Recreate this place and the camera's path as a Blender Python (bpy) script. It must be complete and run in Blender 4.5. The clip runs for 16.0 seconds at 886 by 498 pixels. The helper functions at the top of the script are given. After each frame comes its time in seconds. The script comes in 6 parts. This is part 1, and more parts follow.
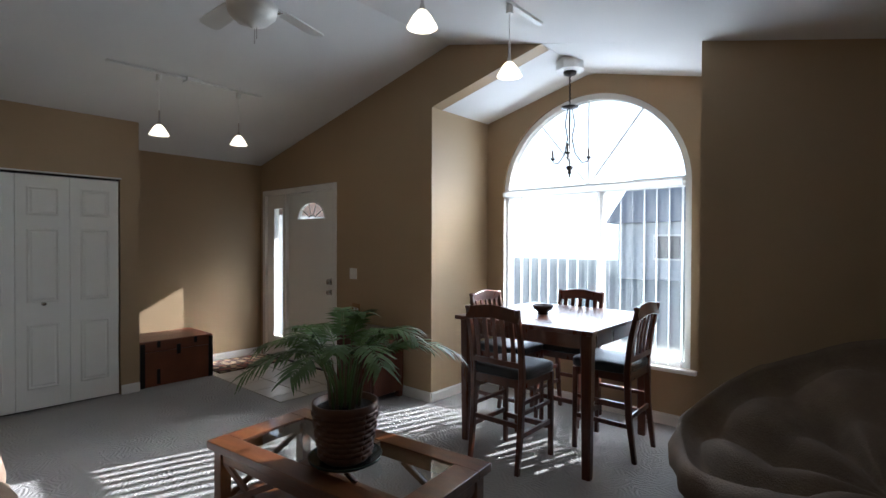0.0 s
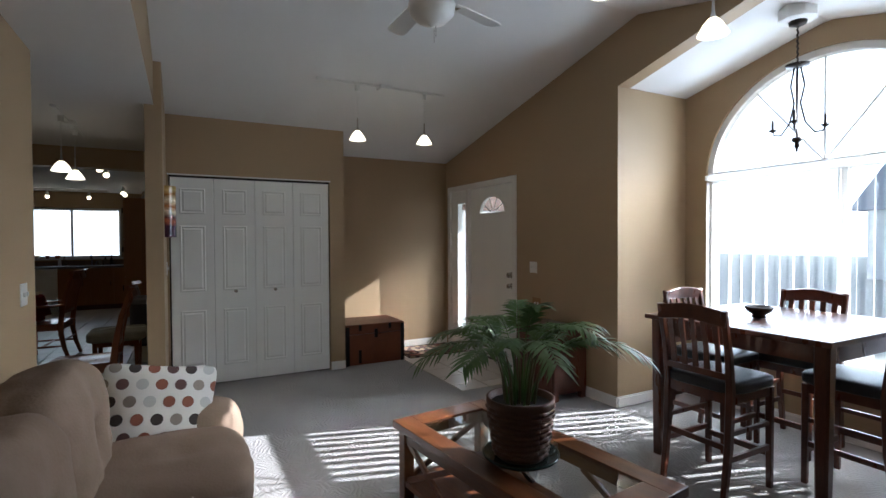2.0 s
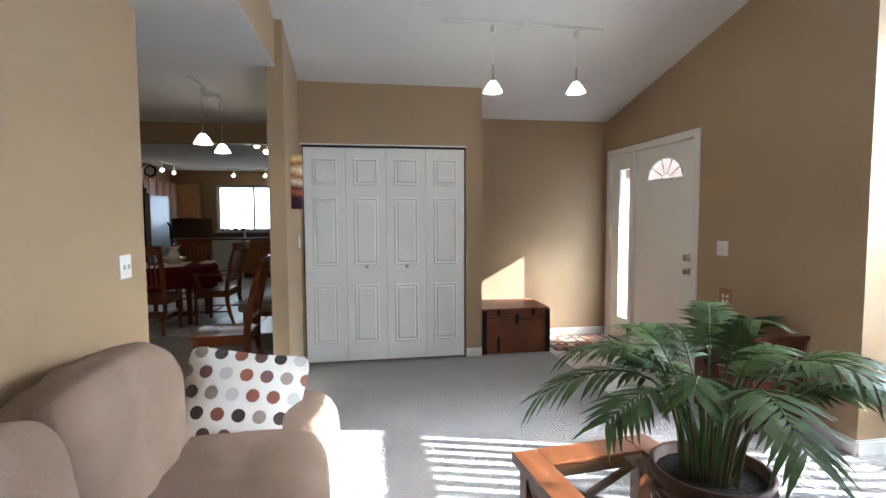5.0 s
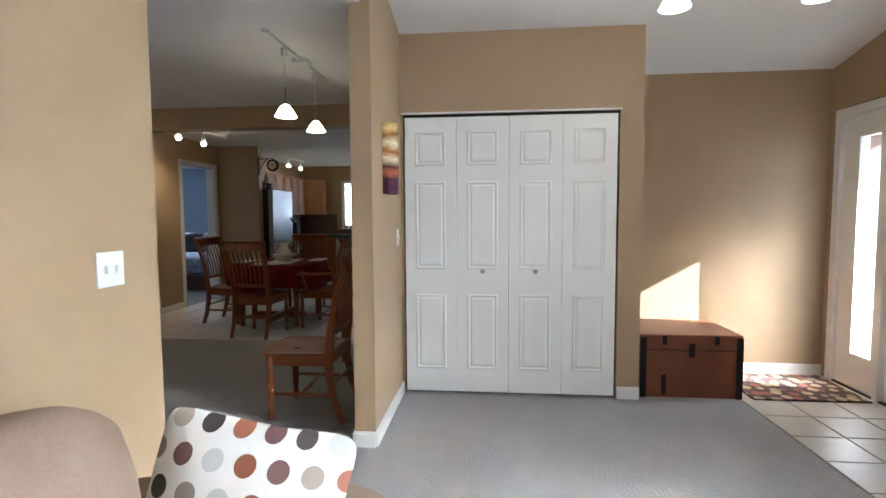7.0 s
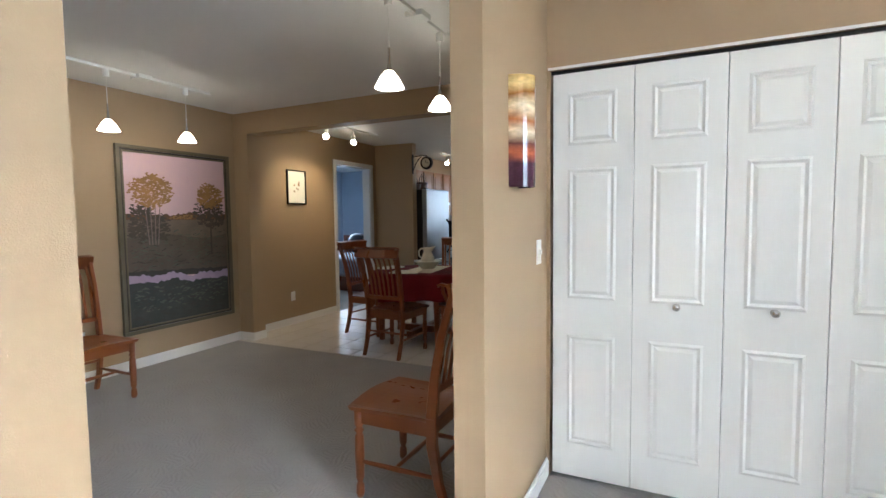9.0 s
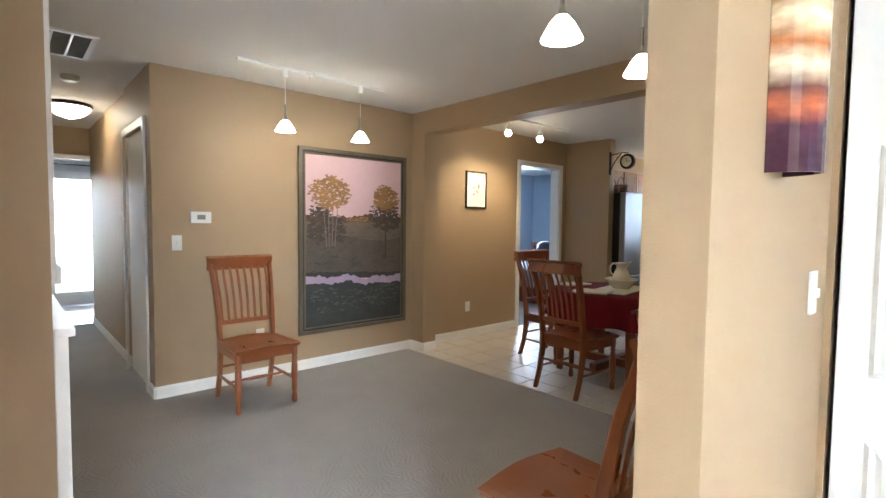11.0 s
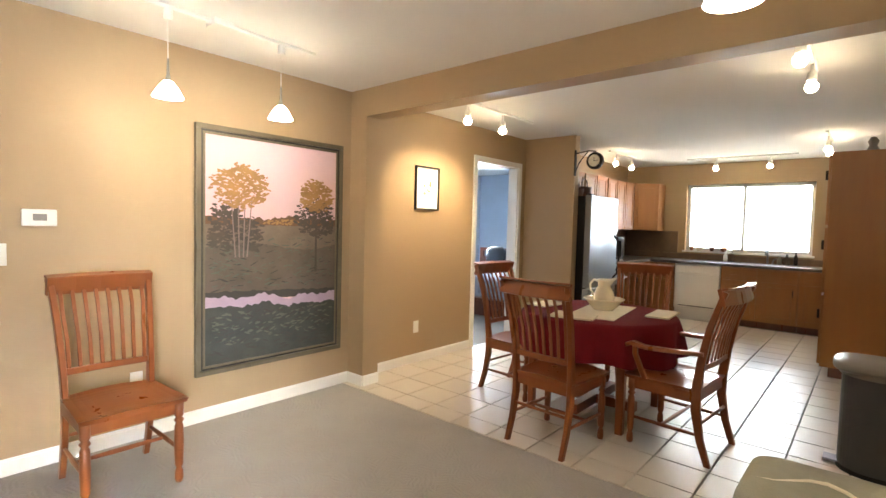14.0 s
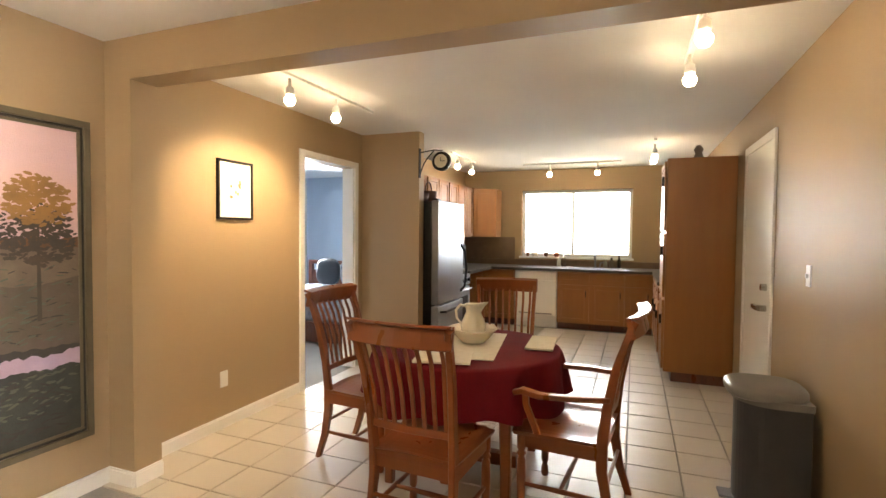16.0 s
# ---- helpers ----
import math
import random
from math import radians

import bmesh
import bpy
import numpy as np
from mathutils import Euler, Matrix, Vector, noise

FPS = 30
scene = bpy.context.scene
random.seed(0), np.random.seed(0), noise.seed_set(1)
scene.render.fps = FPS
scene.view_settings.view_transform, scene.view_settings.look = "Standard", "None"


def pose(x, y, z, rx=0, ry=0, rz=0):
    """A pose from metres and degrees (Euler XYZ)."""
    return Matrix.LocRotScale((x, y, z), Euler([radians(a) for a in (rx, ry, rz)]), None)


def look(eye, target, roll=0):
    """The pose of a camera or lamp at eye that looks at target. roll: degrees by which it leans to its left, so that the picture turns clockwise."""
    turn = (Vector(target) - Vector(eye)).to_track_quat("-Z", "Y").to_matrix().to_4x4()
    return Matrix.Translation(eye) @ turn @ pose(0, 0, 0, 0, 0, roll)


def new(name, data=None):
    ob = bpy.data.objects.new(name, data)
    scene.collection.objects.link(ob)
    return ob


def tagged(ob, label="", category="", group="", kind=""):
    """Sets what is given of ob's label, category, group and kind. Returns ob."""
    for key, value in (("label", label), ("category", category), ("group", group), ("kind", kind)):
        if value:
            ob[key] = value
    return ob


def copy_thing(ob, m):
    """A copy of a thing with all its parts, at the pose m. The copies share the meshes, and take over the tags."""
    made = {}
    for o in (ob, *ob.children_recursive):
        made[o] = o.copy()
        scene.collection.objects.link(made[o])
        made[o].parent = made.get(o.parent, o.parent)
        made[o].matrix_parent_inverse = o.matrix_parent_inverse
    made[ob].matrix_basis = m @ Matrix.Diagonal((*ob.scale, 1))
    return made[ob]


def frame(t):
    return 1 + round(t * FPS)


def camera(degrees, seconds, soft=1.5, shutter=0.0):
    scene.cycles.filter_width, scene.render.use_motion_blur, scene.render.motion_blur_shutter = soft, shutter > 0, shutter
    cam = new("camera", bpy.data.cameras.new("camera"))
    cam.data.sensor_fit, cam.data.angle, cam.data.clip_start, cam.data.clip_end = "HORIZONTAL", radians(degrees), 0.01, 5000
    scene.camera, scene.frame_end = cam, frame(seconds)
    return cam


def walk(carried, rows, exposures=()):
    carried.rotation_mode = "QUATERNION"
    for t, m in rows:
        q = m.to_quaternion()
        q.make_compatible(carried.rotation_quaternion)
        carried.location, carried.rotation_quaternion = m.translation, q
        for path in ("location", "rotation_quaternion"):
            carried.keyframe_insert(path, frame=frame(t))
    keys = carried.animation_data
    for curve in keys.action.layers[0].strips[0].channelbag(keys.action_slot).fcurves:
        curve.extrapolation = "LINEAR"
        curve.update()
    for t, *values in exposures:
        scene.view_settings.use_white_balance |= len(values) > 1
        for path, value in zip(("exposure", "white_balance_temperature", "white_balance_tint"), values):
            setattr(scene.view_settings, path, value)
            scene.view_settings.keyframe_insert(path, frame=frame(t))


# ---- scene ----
cam = camera(83.8, 16.0)
PATH = [
    (0, (0.204, 0.224, 1.452), (-1.112, 1.731, 1.43), 0.2),
    (0.5, (0.161, 0.256, 1.436), (-1.293, 1.629, 1.414), 0.2),
    (1, (0.147, 0.288, 1.416), (-1.432, 1.515, 1.393), 0.1),
    (1.5, (0.146, 0.322, 1.425), (-1.545, 1.39, 1.392), -0.1),
    (2, (0.142, 0.325, 1.424), (-1.627, 1.256, 1.385), -0.3),
    (2.5, (0.139, 0.365, 1.419), (-1.686, 1.183, 1.371), -0.4),
    (3, (0.144, 0.406, 1.423), (-1.723, 1.12, 1.361), -0.4),
    (3.5, (0.097, 0.472, 1.412), (-1.802, 1.096, 1.34), -0.3),
    (4, (-0.052, 0.571, 1.406), (-1.976, 1.108, 1.314), -0.3),
    (6.5, (-1.316, 0.838, 1.336), (-3.31, 0.784, 1.192), -0.2),
    (7, (-1.61, 0.842, 1.319), (-3.597, 0.651, 1.186), -0.3),
    (7.5, (-1.919, 0.846, 1.338), (-3.887, 0.513, 1.202), -0.5),
    (8, (-2.233, 0.816, 1.334), (-4.177, 0.363, 1.202), -0.5),
    (8.5, (-2.483, 0.805, 1.329), (-4.382, 0.191, 1.201), -0.5),
    (9, (-2.725, 0.797, 1.343), (-4.523, -0.068, 1.212), -0.7),
    (9.5, (-2.907, 0.792, 1.355), (-4.601, -0.264, 1.229), -0.8),
    (10, (-3.083, 0.725, 1.355), (-4.665, -0.493, 1.233), -0.7),
    (10.2, (-3.17, 0.684, 1.351), (-4.697, -0.602, 1.234), -0.4),
    (12.3, (-3.612, 0.271, 1.34), (-4.799, -1.336, 1.237), 1.2),
    (12.5, (-3.642, 0.242, 1.331), (-4.829, -1.364, 1.23), 1.2),
    (13, (-3.729, 0.142, 1.329), (-4.953, -1.436, 1.227), 1.4),
    (13.5, (-3.856, -0.04, 1.345), (-5.212, -1.507, 1.243), 1.5),
    (14, (-3.993, -0.236, 1.387), (-5.501, -1.547, 1.286), 1.5),
    (14.5, (-4.15, -0.364, 1.383), (-5.761, -1.546, 1.299), 1.3),
    (15, (-4.36, -0.524, 1.412), (-6.067, -1.563, 1.338), 1.1),
    (15.5, (-4.556, -0.671, 1.427), (-6.339, -1.574, 1.354), 0.9),
    (16, (-4.756, -0.853, 1.438), (-6.62, -1.576, 1.371), 0.5),
]
EXPOSURES = [(0.0, 1.3, 5650, 10), (1.0, 1.15, 5650, 10), (2.0, 1.55, 5600, 10), (2.6, 2.05, 5550, 10), (3.2, 2.55, 5550, 10), (4.0, 2.7, 5550, 10), (6.5, 3.15, 5550, 10), (8.0, 3.4, 5550, 9), (9.0, 3.7, 5500, 9), (10.2, 4.05, 5500, 9), (12.3, 5.1, 5950, 9), (14.0, 5.3, 6350, 10), (16.0, 5.3, 6900, 12)]
walk(cam, [(t, look(eye, target, roll)) for t, eye, target, roll in PATH], EXPOSURES)

# ---- world, sun and large lights ----
SUN_TRAVEL = Vector((-0.285, -0.958, -0.54)).normalized()
world = bpy.data.worlds.new("world")
scene.world = world
world.use_nodes = True
sky = world.node_tree.nodes.new("ShaderNodeTexSky")
sky.sky_type, sky.sun_disc = "NISHITA", False
sky.sun_elevation, sky.sun_rotation = radians(28.4), radians(16.6)
world.node_tree.links.new(sky.outputs[0], world.node_tree.nodes["Background"].inputs[0])
world.node_tree.nodes["Background"].inputs[1].default_value = 0.06
sun = new("sun", bpy.data.lights.new("sun", "SUN"))
sun.data.energy, sun.data.angle, sun.data.color = 5.0, radians(0.4), (1.0, 0.96, 0.91)
sun.matrix_world = look((0, 0, 12), Vector((0, 0, 12)) + SUN_TRAVEL)


def area_light(name, eye, target, w, h, watts, colour):
    lamp = new(name, bpy.data.lights.new(name, "AREA"))
    lamp.data.shape, lamp.data.size, lamp.data.size_y = "RECTANGLE", w, h
    lamp.data.energy, lamp.data.color = watts, colour
    lamp.matrix_world = look(eye, target)
    return lamp


def bulb_light(eye, watts, colour=(1.0, 0.78, 0.5), size=0.03):
    lamp = new("bulb_light", bpy.data.lights.new("bulb_light", "POINT"))
    lamp.data.energy, lamp.data.color, lamp.data.shadow_soft_size = watts, colour, size
    lamp.location = eye


def spot_light(eye, target, watts, angle, colour=(1.0, 0.76, 0.46)):
    lamp = new("spot_light", bpy.data.lights.new("spot_light", "SPOT"))
    lamp.data.energy, lamp.data.color, lamp.data.shadow_soft_size = watts, colour, 0.03
    lamp.data.spot_size, lamp.data.spot_blend = radians(angle), 0.8
    lamp.matrix_world = look(eye, target)


DAY = (0.80, 0.90, 1.0)
area_light("sky_light_bay", (-1.72, 4.36, 1.55), (-1.72, 0, 1.2), 1.65, 2.2, 17, DAY)
area_light("sky_light_kitchen", (-12.78, -1.79, 1.6), (-5, -1.79, 1.0), 1.6, 0.95, 0.10, DAY)
area_light("sky_light_hall", (-4.3, -8.8, 1.1), (-4.1, 0, 1.0), 0.6, 1.8, 0.1, DAY)
area_light("sky_light_sidelight", (-5.45, 3.5, 1.1), (-5.3, 0, 1.0), 0.18, 1.5, 0.35, DAY)
# added fill lamp to brighten the bedroom; no window is built there
area_light("sky_light_bedroom", (-11.5, -6.6, 1.5), (-9, -4, 1.0), 1.2, 1.2, 7, DAY)


# ---- materials ----
def material(name, colour, rough=0.6, metal=0.0, vary=0.12, scale=3.0, fine=60.0, bump=0.15, bump_scale=120.0, second=None, stretch=(1, 1, 1), spec=0.5, emit=0.0, coat=0.0, per_object=0.0):
    m = bpy.data.materials.new(name)
    m.use_nodes = True
    nt = m.node_tree
    n, l = nt.nodes, nt.links
    b = n["Principled BSDF"]
    co = n.new("ShaderNodeTexCoord")
    mp = n.new("ShaderNodeMapping")
    mp.inputs["Scale"].default_value = stretch
    l.new(co.outputs["Object"], mp.inputs[0])
    big, small = n.new("ShaderNodeTexNoise"), n.new("ShaderNodeTexNoise")
    big.inputs["Scale"].default_value, small.inputs["Scale"].default_value = scale, fine
    big.inputs["Detail"].default_value, small.inputs["Detail"].default_value = 4, 3
    l.new(mp.outputs[0], big.inputs[0]); l.new(mp.outputs[0], small.inputs[0])
    mix = n.new("ShaderNodeMix"); mix.data_type = "RGBA"
    c2 = second or tuple(c * (1 - vary * 2) for c in colour)
    mix.inputs[6].default_value, mix.inputs[7].default_value = (*colour, 1), (*c2, 1)
    add = n.new("ShaderNodeMath"); add.operation = "MULTIPLY_ADD"
    add.inputs[1].default_value = 0.4
    l.new(small.outputs[0], add.inputs[0]); 
    mul = n.new("ShaderNodeMath"); mul.operation = "MULTIPLY_ADD"; mul.inputs[1].default_value = 1.4; mul.inputs[2].default_value = -0.42
    l.new(big.outputs[0], mul.inputs[0]); l.new(mul.outputs[0], add.inputs[2])
    l.new(add.outputs[0], mix.inputs[0])
    out = mix.outputs[2]
    if per_object:
        info, hsv = n.new("ShaderNodeObjectInfo"), n.new("ShaderNodeHueSaturation")
        mr = n.new("ShaderNodeMapRange"); mr.inputs[3].default_value, mr.inputs[4].default_value = 1 - per_object, 1 + per_object
        l.new(info.outputs["Random"], mr.inputs[0]); l.new(mr.outputs[0], hsv.inputs["Value"]); l.new(out, hsv.inputs["Color"])
        out = hsv.outputs[0]
    l.new(out, b.inputs["Base Color"])
    rr = n.new("ShaderNodeMapRange"); rr.inputs[3].default_value, rr.inputs[4].default_value = max(rough - 0.02, 0.02), min(rough + 0.02, 1)
    l.new(big.outputs[0], rr.inputs[0]); l.new(rr.outputs[0], b.inputs["Roughness"])
    b.inputs["Metallic"].default_value, b.inputs["Specular IOR Level"].default_value, b.inputs["Coat Weight"].default_value = metal, spec, coat
    if bump:
        tex, bp = n.new("ShaderNodeTexNoise"), n.new("ShaderNodeBump")
        tex.inputs["Scale"].default_value = bump_scale
        bp.inputs["Strength"].default_value, bp.inputs["Distance"].default_value = bump, 0.01
        l.new(mp.outputs[0], tex.inputs[0]); l.new(tex.outputs[0], bp.inputs["Height"]); l.new(bp.outputs[0], b.inputs["Normal"])
    if emit:
        b.inputs["Emission Color"].default_value, b.inputs["Emission Strength"].default_value = (*colour, 1), emit
    return m


M_WALL = material("tan_wall_paint", (0.385, 0.276, 0.160), 0.5, vary=0.04, scale=0.8, bump=0.12, bump_scale=260, spec=0.35)
M_CEIL = material("white_ceiling_paint", (0.76, 0.75, 0.73), 0.9, vary=0.03, scale=1.5, bump=0.25, bump_scale=180)
M_WHITE = material("white_trim_paint", (0.80, 0.79, 0.76), 0.38, vary=0.03, bump=0.04)
M_DOOR = material("white_door_paint", (0.83, 0.83, 0.79), 0.42, vary=0.03, bump=0.06, bump_scale=90, stretch=(1, 1, 0.15))
M_TILE = material("beige_glazed_tile", (0.54, 0.49, 0.42), 0.36, vary=0.12, scale=5, second=(0.536, 0.486, 0.416), bump=0, per_object=0.04)
M_GROUT = material("grey_grout", (0.26, 0.235, 0.20), 0.9, bump=0.3)
M_CHERRY = material("reddish_cherry_wood", (0.235, 0.068, 0.017), 0.28, scale=2.5, fine=18, second=(0.20, 0.056, 0.014), stretch=(4, 4, 1.0), bump=0, coat=0.1)
M_DARKWOOD = material("dark_mahogany_wood", (0.13, 0.034, 0.013), 0.28, scale=2.5, fine=20, second=(0.05, 0.014, 0.007), stretch=(8, 8, 1.2), bump=0.05, coat=0.3)
M_TABLEWOOD = material("espresso_wood", (0.17, 0.058, 0.018), 0.3, scale=3, fine=18, second=(0.07, 0.022, 0.009), stretch=(1.5, 9, 9), bump=0.05, coat=0.3)
M_OAK = material("honey_oak_wood", (0.31, 0.132, 0.034), 0.36, scale=2, fine=14, second=(0.27, 0.105, 0.028), stretch=(7, 7, 0.8), bump=0.07)
M_TRUNK = material("red_brown_leather", (0.21, 0.062, 0.022), 0.45, scale=5, second=(0.12, 0.034, 0.014), bump=0.25, bump_scale=60)
M_BLACK = material("black_iron", (0.018, 0.017, 0.017), 0.45, metal=0.6, bump=0.1)
M_LEATHER = material("black_leather", (0.016, 0.017, 0.02), 0.33, bump=0.25, bump_scale=220)
M_STEEL = material("brushed_stainless_steel", (0.22, 0.23, 0.25), 0.35, metal=0.5, vary=0.05, stretch=(40, 1, 1), bump=0.05)
M_CHROME = material("satin_nickel", (0.62, 0.60, 0.56), 0.25, metal=1.0, bump=0.0)
M_SUEDE = material("taupe_microsuede", (0.29, 0.208, 0.150), 0.85, scale=6, second=(0.23, 0.163, 0.115), bump=0.2, bump_scale=90, spec=0.2)
M_PAPASAN = material("brown_corduroy", (0.24, 0.185, 0.135), 0.9, scale=8, second=(0.16, 0.12, 0.09), bump=0.4, bump_scale=140, spec=0.2)
M_RATTAN = material("honey_rattan", (0.30, 0.16, 0.06), 0.5, bump=0.3)
M_RED = material("burgundy_tablecloth", (0.17, 0.006, 0.012), 0.8, scale=5, second=(0.10, 0.004, 0.008), bump=0.3, bump_scale=500, spec=0.2)
M_CREAM = material("cream_linen", (0.72, 0.66, 0.52), 0.8, scale=20, second=(0.62, 0.55, 0.40), bump=0.3, bump_scale=400)
M_CHINA = material("ivory_glazed_china", (0.74, 0.69, 0.55), 0.15, vary=0.05, bump=0.02, coat=0.4)
M_COUNTER = material("dark_grey_laminate", (0.10, 0.085, 0.07), 0.35, scale=30, second=(0.05, 0.042, 0.036), bump=0.03)
M_SPLASH = material("brown_backsplash", (0.20, 0.13, 0.08), 0.4, scale=8, second=(0.13, 0.085, 0.055), bump=0.08)
M_LEAF = material("palm_leaf_green", (0.105, 0.19, 0.045), 0.4, scale=12, second=(0.055, 0.115, 0.028), bump=0.1)
M_STEM = material("palm_cane", (0.14, 0.12, 0.05), 0.6, bump=0.2)
M_POT = material("woven_brown_basket", (0.12, 0.052, 0.028), 0.6, scale=10, bump=0.3, bump_scale=40)
M_SAUCER = material("dark_green_glazed_saucer", (0.03, 0.045, 0.04), 0.15, bump=0.0)
M_SOIL = material("potting_soil", (0.03, 0.022, 0.016), 0.95, bump=0.8, bump_scale=90)
M_BRONZE = material("dark_bronze", (0.035, 0.026, 0.02), 0.4, metal=0.7, bump=0.05)
M_SIDING = material("pale_grey_siding", (0.62, 0.64, 0.66), 0.7, bump=0.1)
M_ROOF = material("grey_roof_shingle", (0.42, 0.43, 0.45), 0.9, scale=10, bump=0.4)
M_LAWN = material("pale_winter_lawn", (0.52, 0.52, 0.46), 0.95, scale=0.6, second=(0.44, 0.43, 0.36), bump=0.5, bump_scale=20)
M_BRICK = material("red_brick", (0.21, 0.145, 0.125), 0.85, scale=4, bump=0.4, bump_scale=20)
M_BINBODY = material("dark_grey_plastic", (0.055, 0.055, 0.06), 0.35, bump=0.05)
M_BINLID = material("grey_plastic_lid", (0.22, 0.21, 0.20), 0.35, bump=0.05)
M_SAGE = material("sage_velvet_upholstery", (0.30, 0.285, 0.21), 0.8, scale=10, bump=0.2)
M_PLASTIC = material("white_plastic", (0.78, 0.77, 0.73), 0.35, vary=0.02, bump=0.0)
M_BLUEROOM = material("blue_grey_wall_paint", (0.42, 0.50, 0.60), 0.6, vary=0.04, bump=0.1)
M_BLIND = material("white_vinyl_slat", (0.80, 0.80, 0.78), 0.5, vary=0.02, bump=0.0)
_n, _l = M_BLIND.node_tree.nodes, M_BLIND.node_tree.links
_glow, _mix = _n.new("ShaderNodeBsdfTranslucent"), _n.new("ShaderNodeMixShader")
_glow.inputs["Color"].default_value, _mix.inputs[0].default_value = (0.82, 0.82, 0.80, 1), 0.35
_l.new(_n["Principled BSDF"].outputs[0], _mix.inputs[1]); _l.new(_glow.outputs[0], _mix.inputs[2])
_l.new(_mix.outputs[0], _n["Material Output"].inputs["Surface"])
M_FANWHITE = material("white_enamel", (0.72, 0.72, 0.69), 0.35, vary=0.02, bump=0.02)
M_SLATE = material("charcoal_slate_hearth", (0.03, 0.03, 0.033), 0.35, scale=6, bump=0.15, bump_scale=20)
M_HARDWOOD = material("dark_hardwood_floor", (0.13, 0.07, 0.04), 0.25, scale=2, stretch=(1, 8, 1), bump=0.06)
M_FRAME = material("antique_bronze_gilt_frame", (0.15, 0.125, 0.08), 0.45, metal=0.3, scale=10, bump=0.2)
M_PEWTER = material("pewter_frame_edge", (0.035, 0.032, 0.028), 0.4, metal=0.2, bump=0.1)
M_FROST = material("frosted_glass_bowl", (0.80, 0.79, 0.75), 0.35, vary=0.03, bump=0.0)
M_PAPER = material("print_paper", (0.80, 0.78, 0.70), 0.7, vary=0.02, bump=0.0)
M_BLUECLOTH = material("navy_patterned_bedding", (0.08, 0.10, 0.16), 0.9, scale=14, second=(0.45, 0.48, 0.5), bump=0.2)
M_VENT = material("grey_vent_slat", (0.22, 0.20, 0.18), 0.6, bump=0.0)


def glowing(name, colour, strength):
    m = bpy.data.materials.new(name)
    m.use_nodes = True
    b = m.node_tree.nodes["Principled BSDF"]
    b.inputs["Base Color"].default_value = (*colour, 1)
    b.inputs["Emission Color"].default_value, b.inputs["Emission Strength"].default_value = (*colour, 1), strength
    return m


M_SHADE = glowing("lit_white_glass", (1.0, 0.86, 0.62), 1.1)
M_BULB = glowing("lit_bulb", (1.0, 0.80, 0.52), 3.0)
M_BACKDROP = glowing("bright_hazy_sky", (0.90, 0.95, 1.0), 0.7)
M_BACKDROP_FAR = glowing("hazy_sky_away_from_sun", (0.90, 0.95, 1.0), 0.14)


def glass_material():
    m = bpy.data.materials.new("clear_glass")
    m.use_nodes = True
    b = m.node_tree.nodes["Principled BSDF"]
    b.inputs["Transmission Weight"].default_value, b.inputs["Roughness"].default_value, b.inputs["IOR"].default_value = 1.0, 0.0, 1.45
    b.inputs["Base Color"].default_value = (0.98, 1, 0.99, 1)
    return m


M_GLASS = glass_material()


def carpet_material():
    m = material("grey_sculpted_carpet", (0.36, 0.345, 0.33), 0.95, vary=0.07, scale=2.5, fine=160, bump=0, spec=0.1)
    nt = m.node_tree
    n, l = nt.nodes, nt.links
    co = n.new("ShaderNodeTexCoord")
    cell = n.new("ShaderNodeTexVoronoi"); cell.inputs["Scale"].default_value = 13.0
    l.new(co.outputs["Object"], cell.inputs["Vector"])
    rot = n.new("ShaderNodeVectorRotate"); rot.rotation_type = "Z_AXIS"
    ang = n.new("ShaderNodeSeparateColor"); l.new(cell.outputs["Color"], ang.inputs[0])
    am = n.new("ShaderNodeMath"); am.operation = "MULTIPLY"; am.inputs[1].default_value = 6.0
    l.new(ang.outputs[0], am.inputs[0]); l.new(am.outputs[0], rot.inputs["Angle"]); l.new(co.outputs["Object"], rot.inputs["Vector"])
    wave = n.new("ShaderNodeTexWave"); wave.inputs["Scale"].default_value = 12.0; wave.inputs["Distortion"].default_value = 5.0; wave.inputs["Detail"].default_value = 1.0
    l.new(rot.outputs[0], wave.inputs["Vector"])
    fuzz = n.new("ShaderNodeTexNoise"); fuzz.inputs["Scale"].default_value = 350
    l.new(co.outputs["Object"], fuzz.inputs["Vector"])
    mx = n.new("ShaderNodeMath"); mx.operation = "MULTIPLY_ADD"; mx.inputs[1].default_value = 0.35
    l.new(fuzz.outputs[0], mx.inputs[0]); l.new(wave.outputs[1], mx.inputs[2])
    bp = n.new("ShaderNodeBump"); bp.inputs["Strength"].default_value, bp.inputs["Distance"].default_value = 0.30, 0.010
    l.new(mx.outputs[0], bp.inputs["Height"])
    l.new(bp.outputs[0], n["Principled BSDF"].inputs["Normal"])
    return m


M_CARPET = carpet_material()


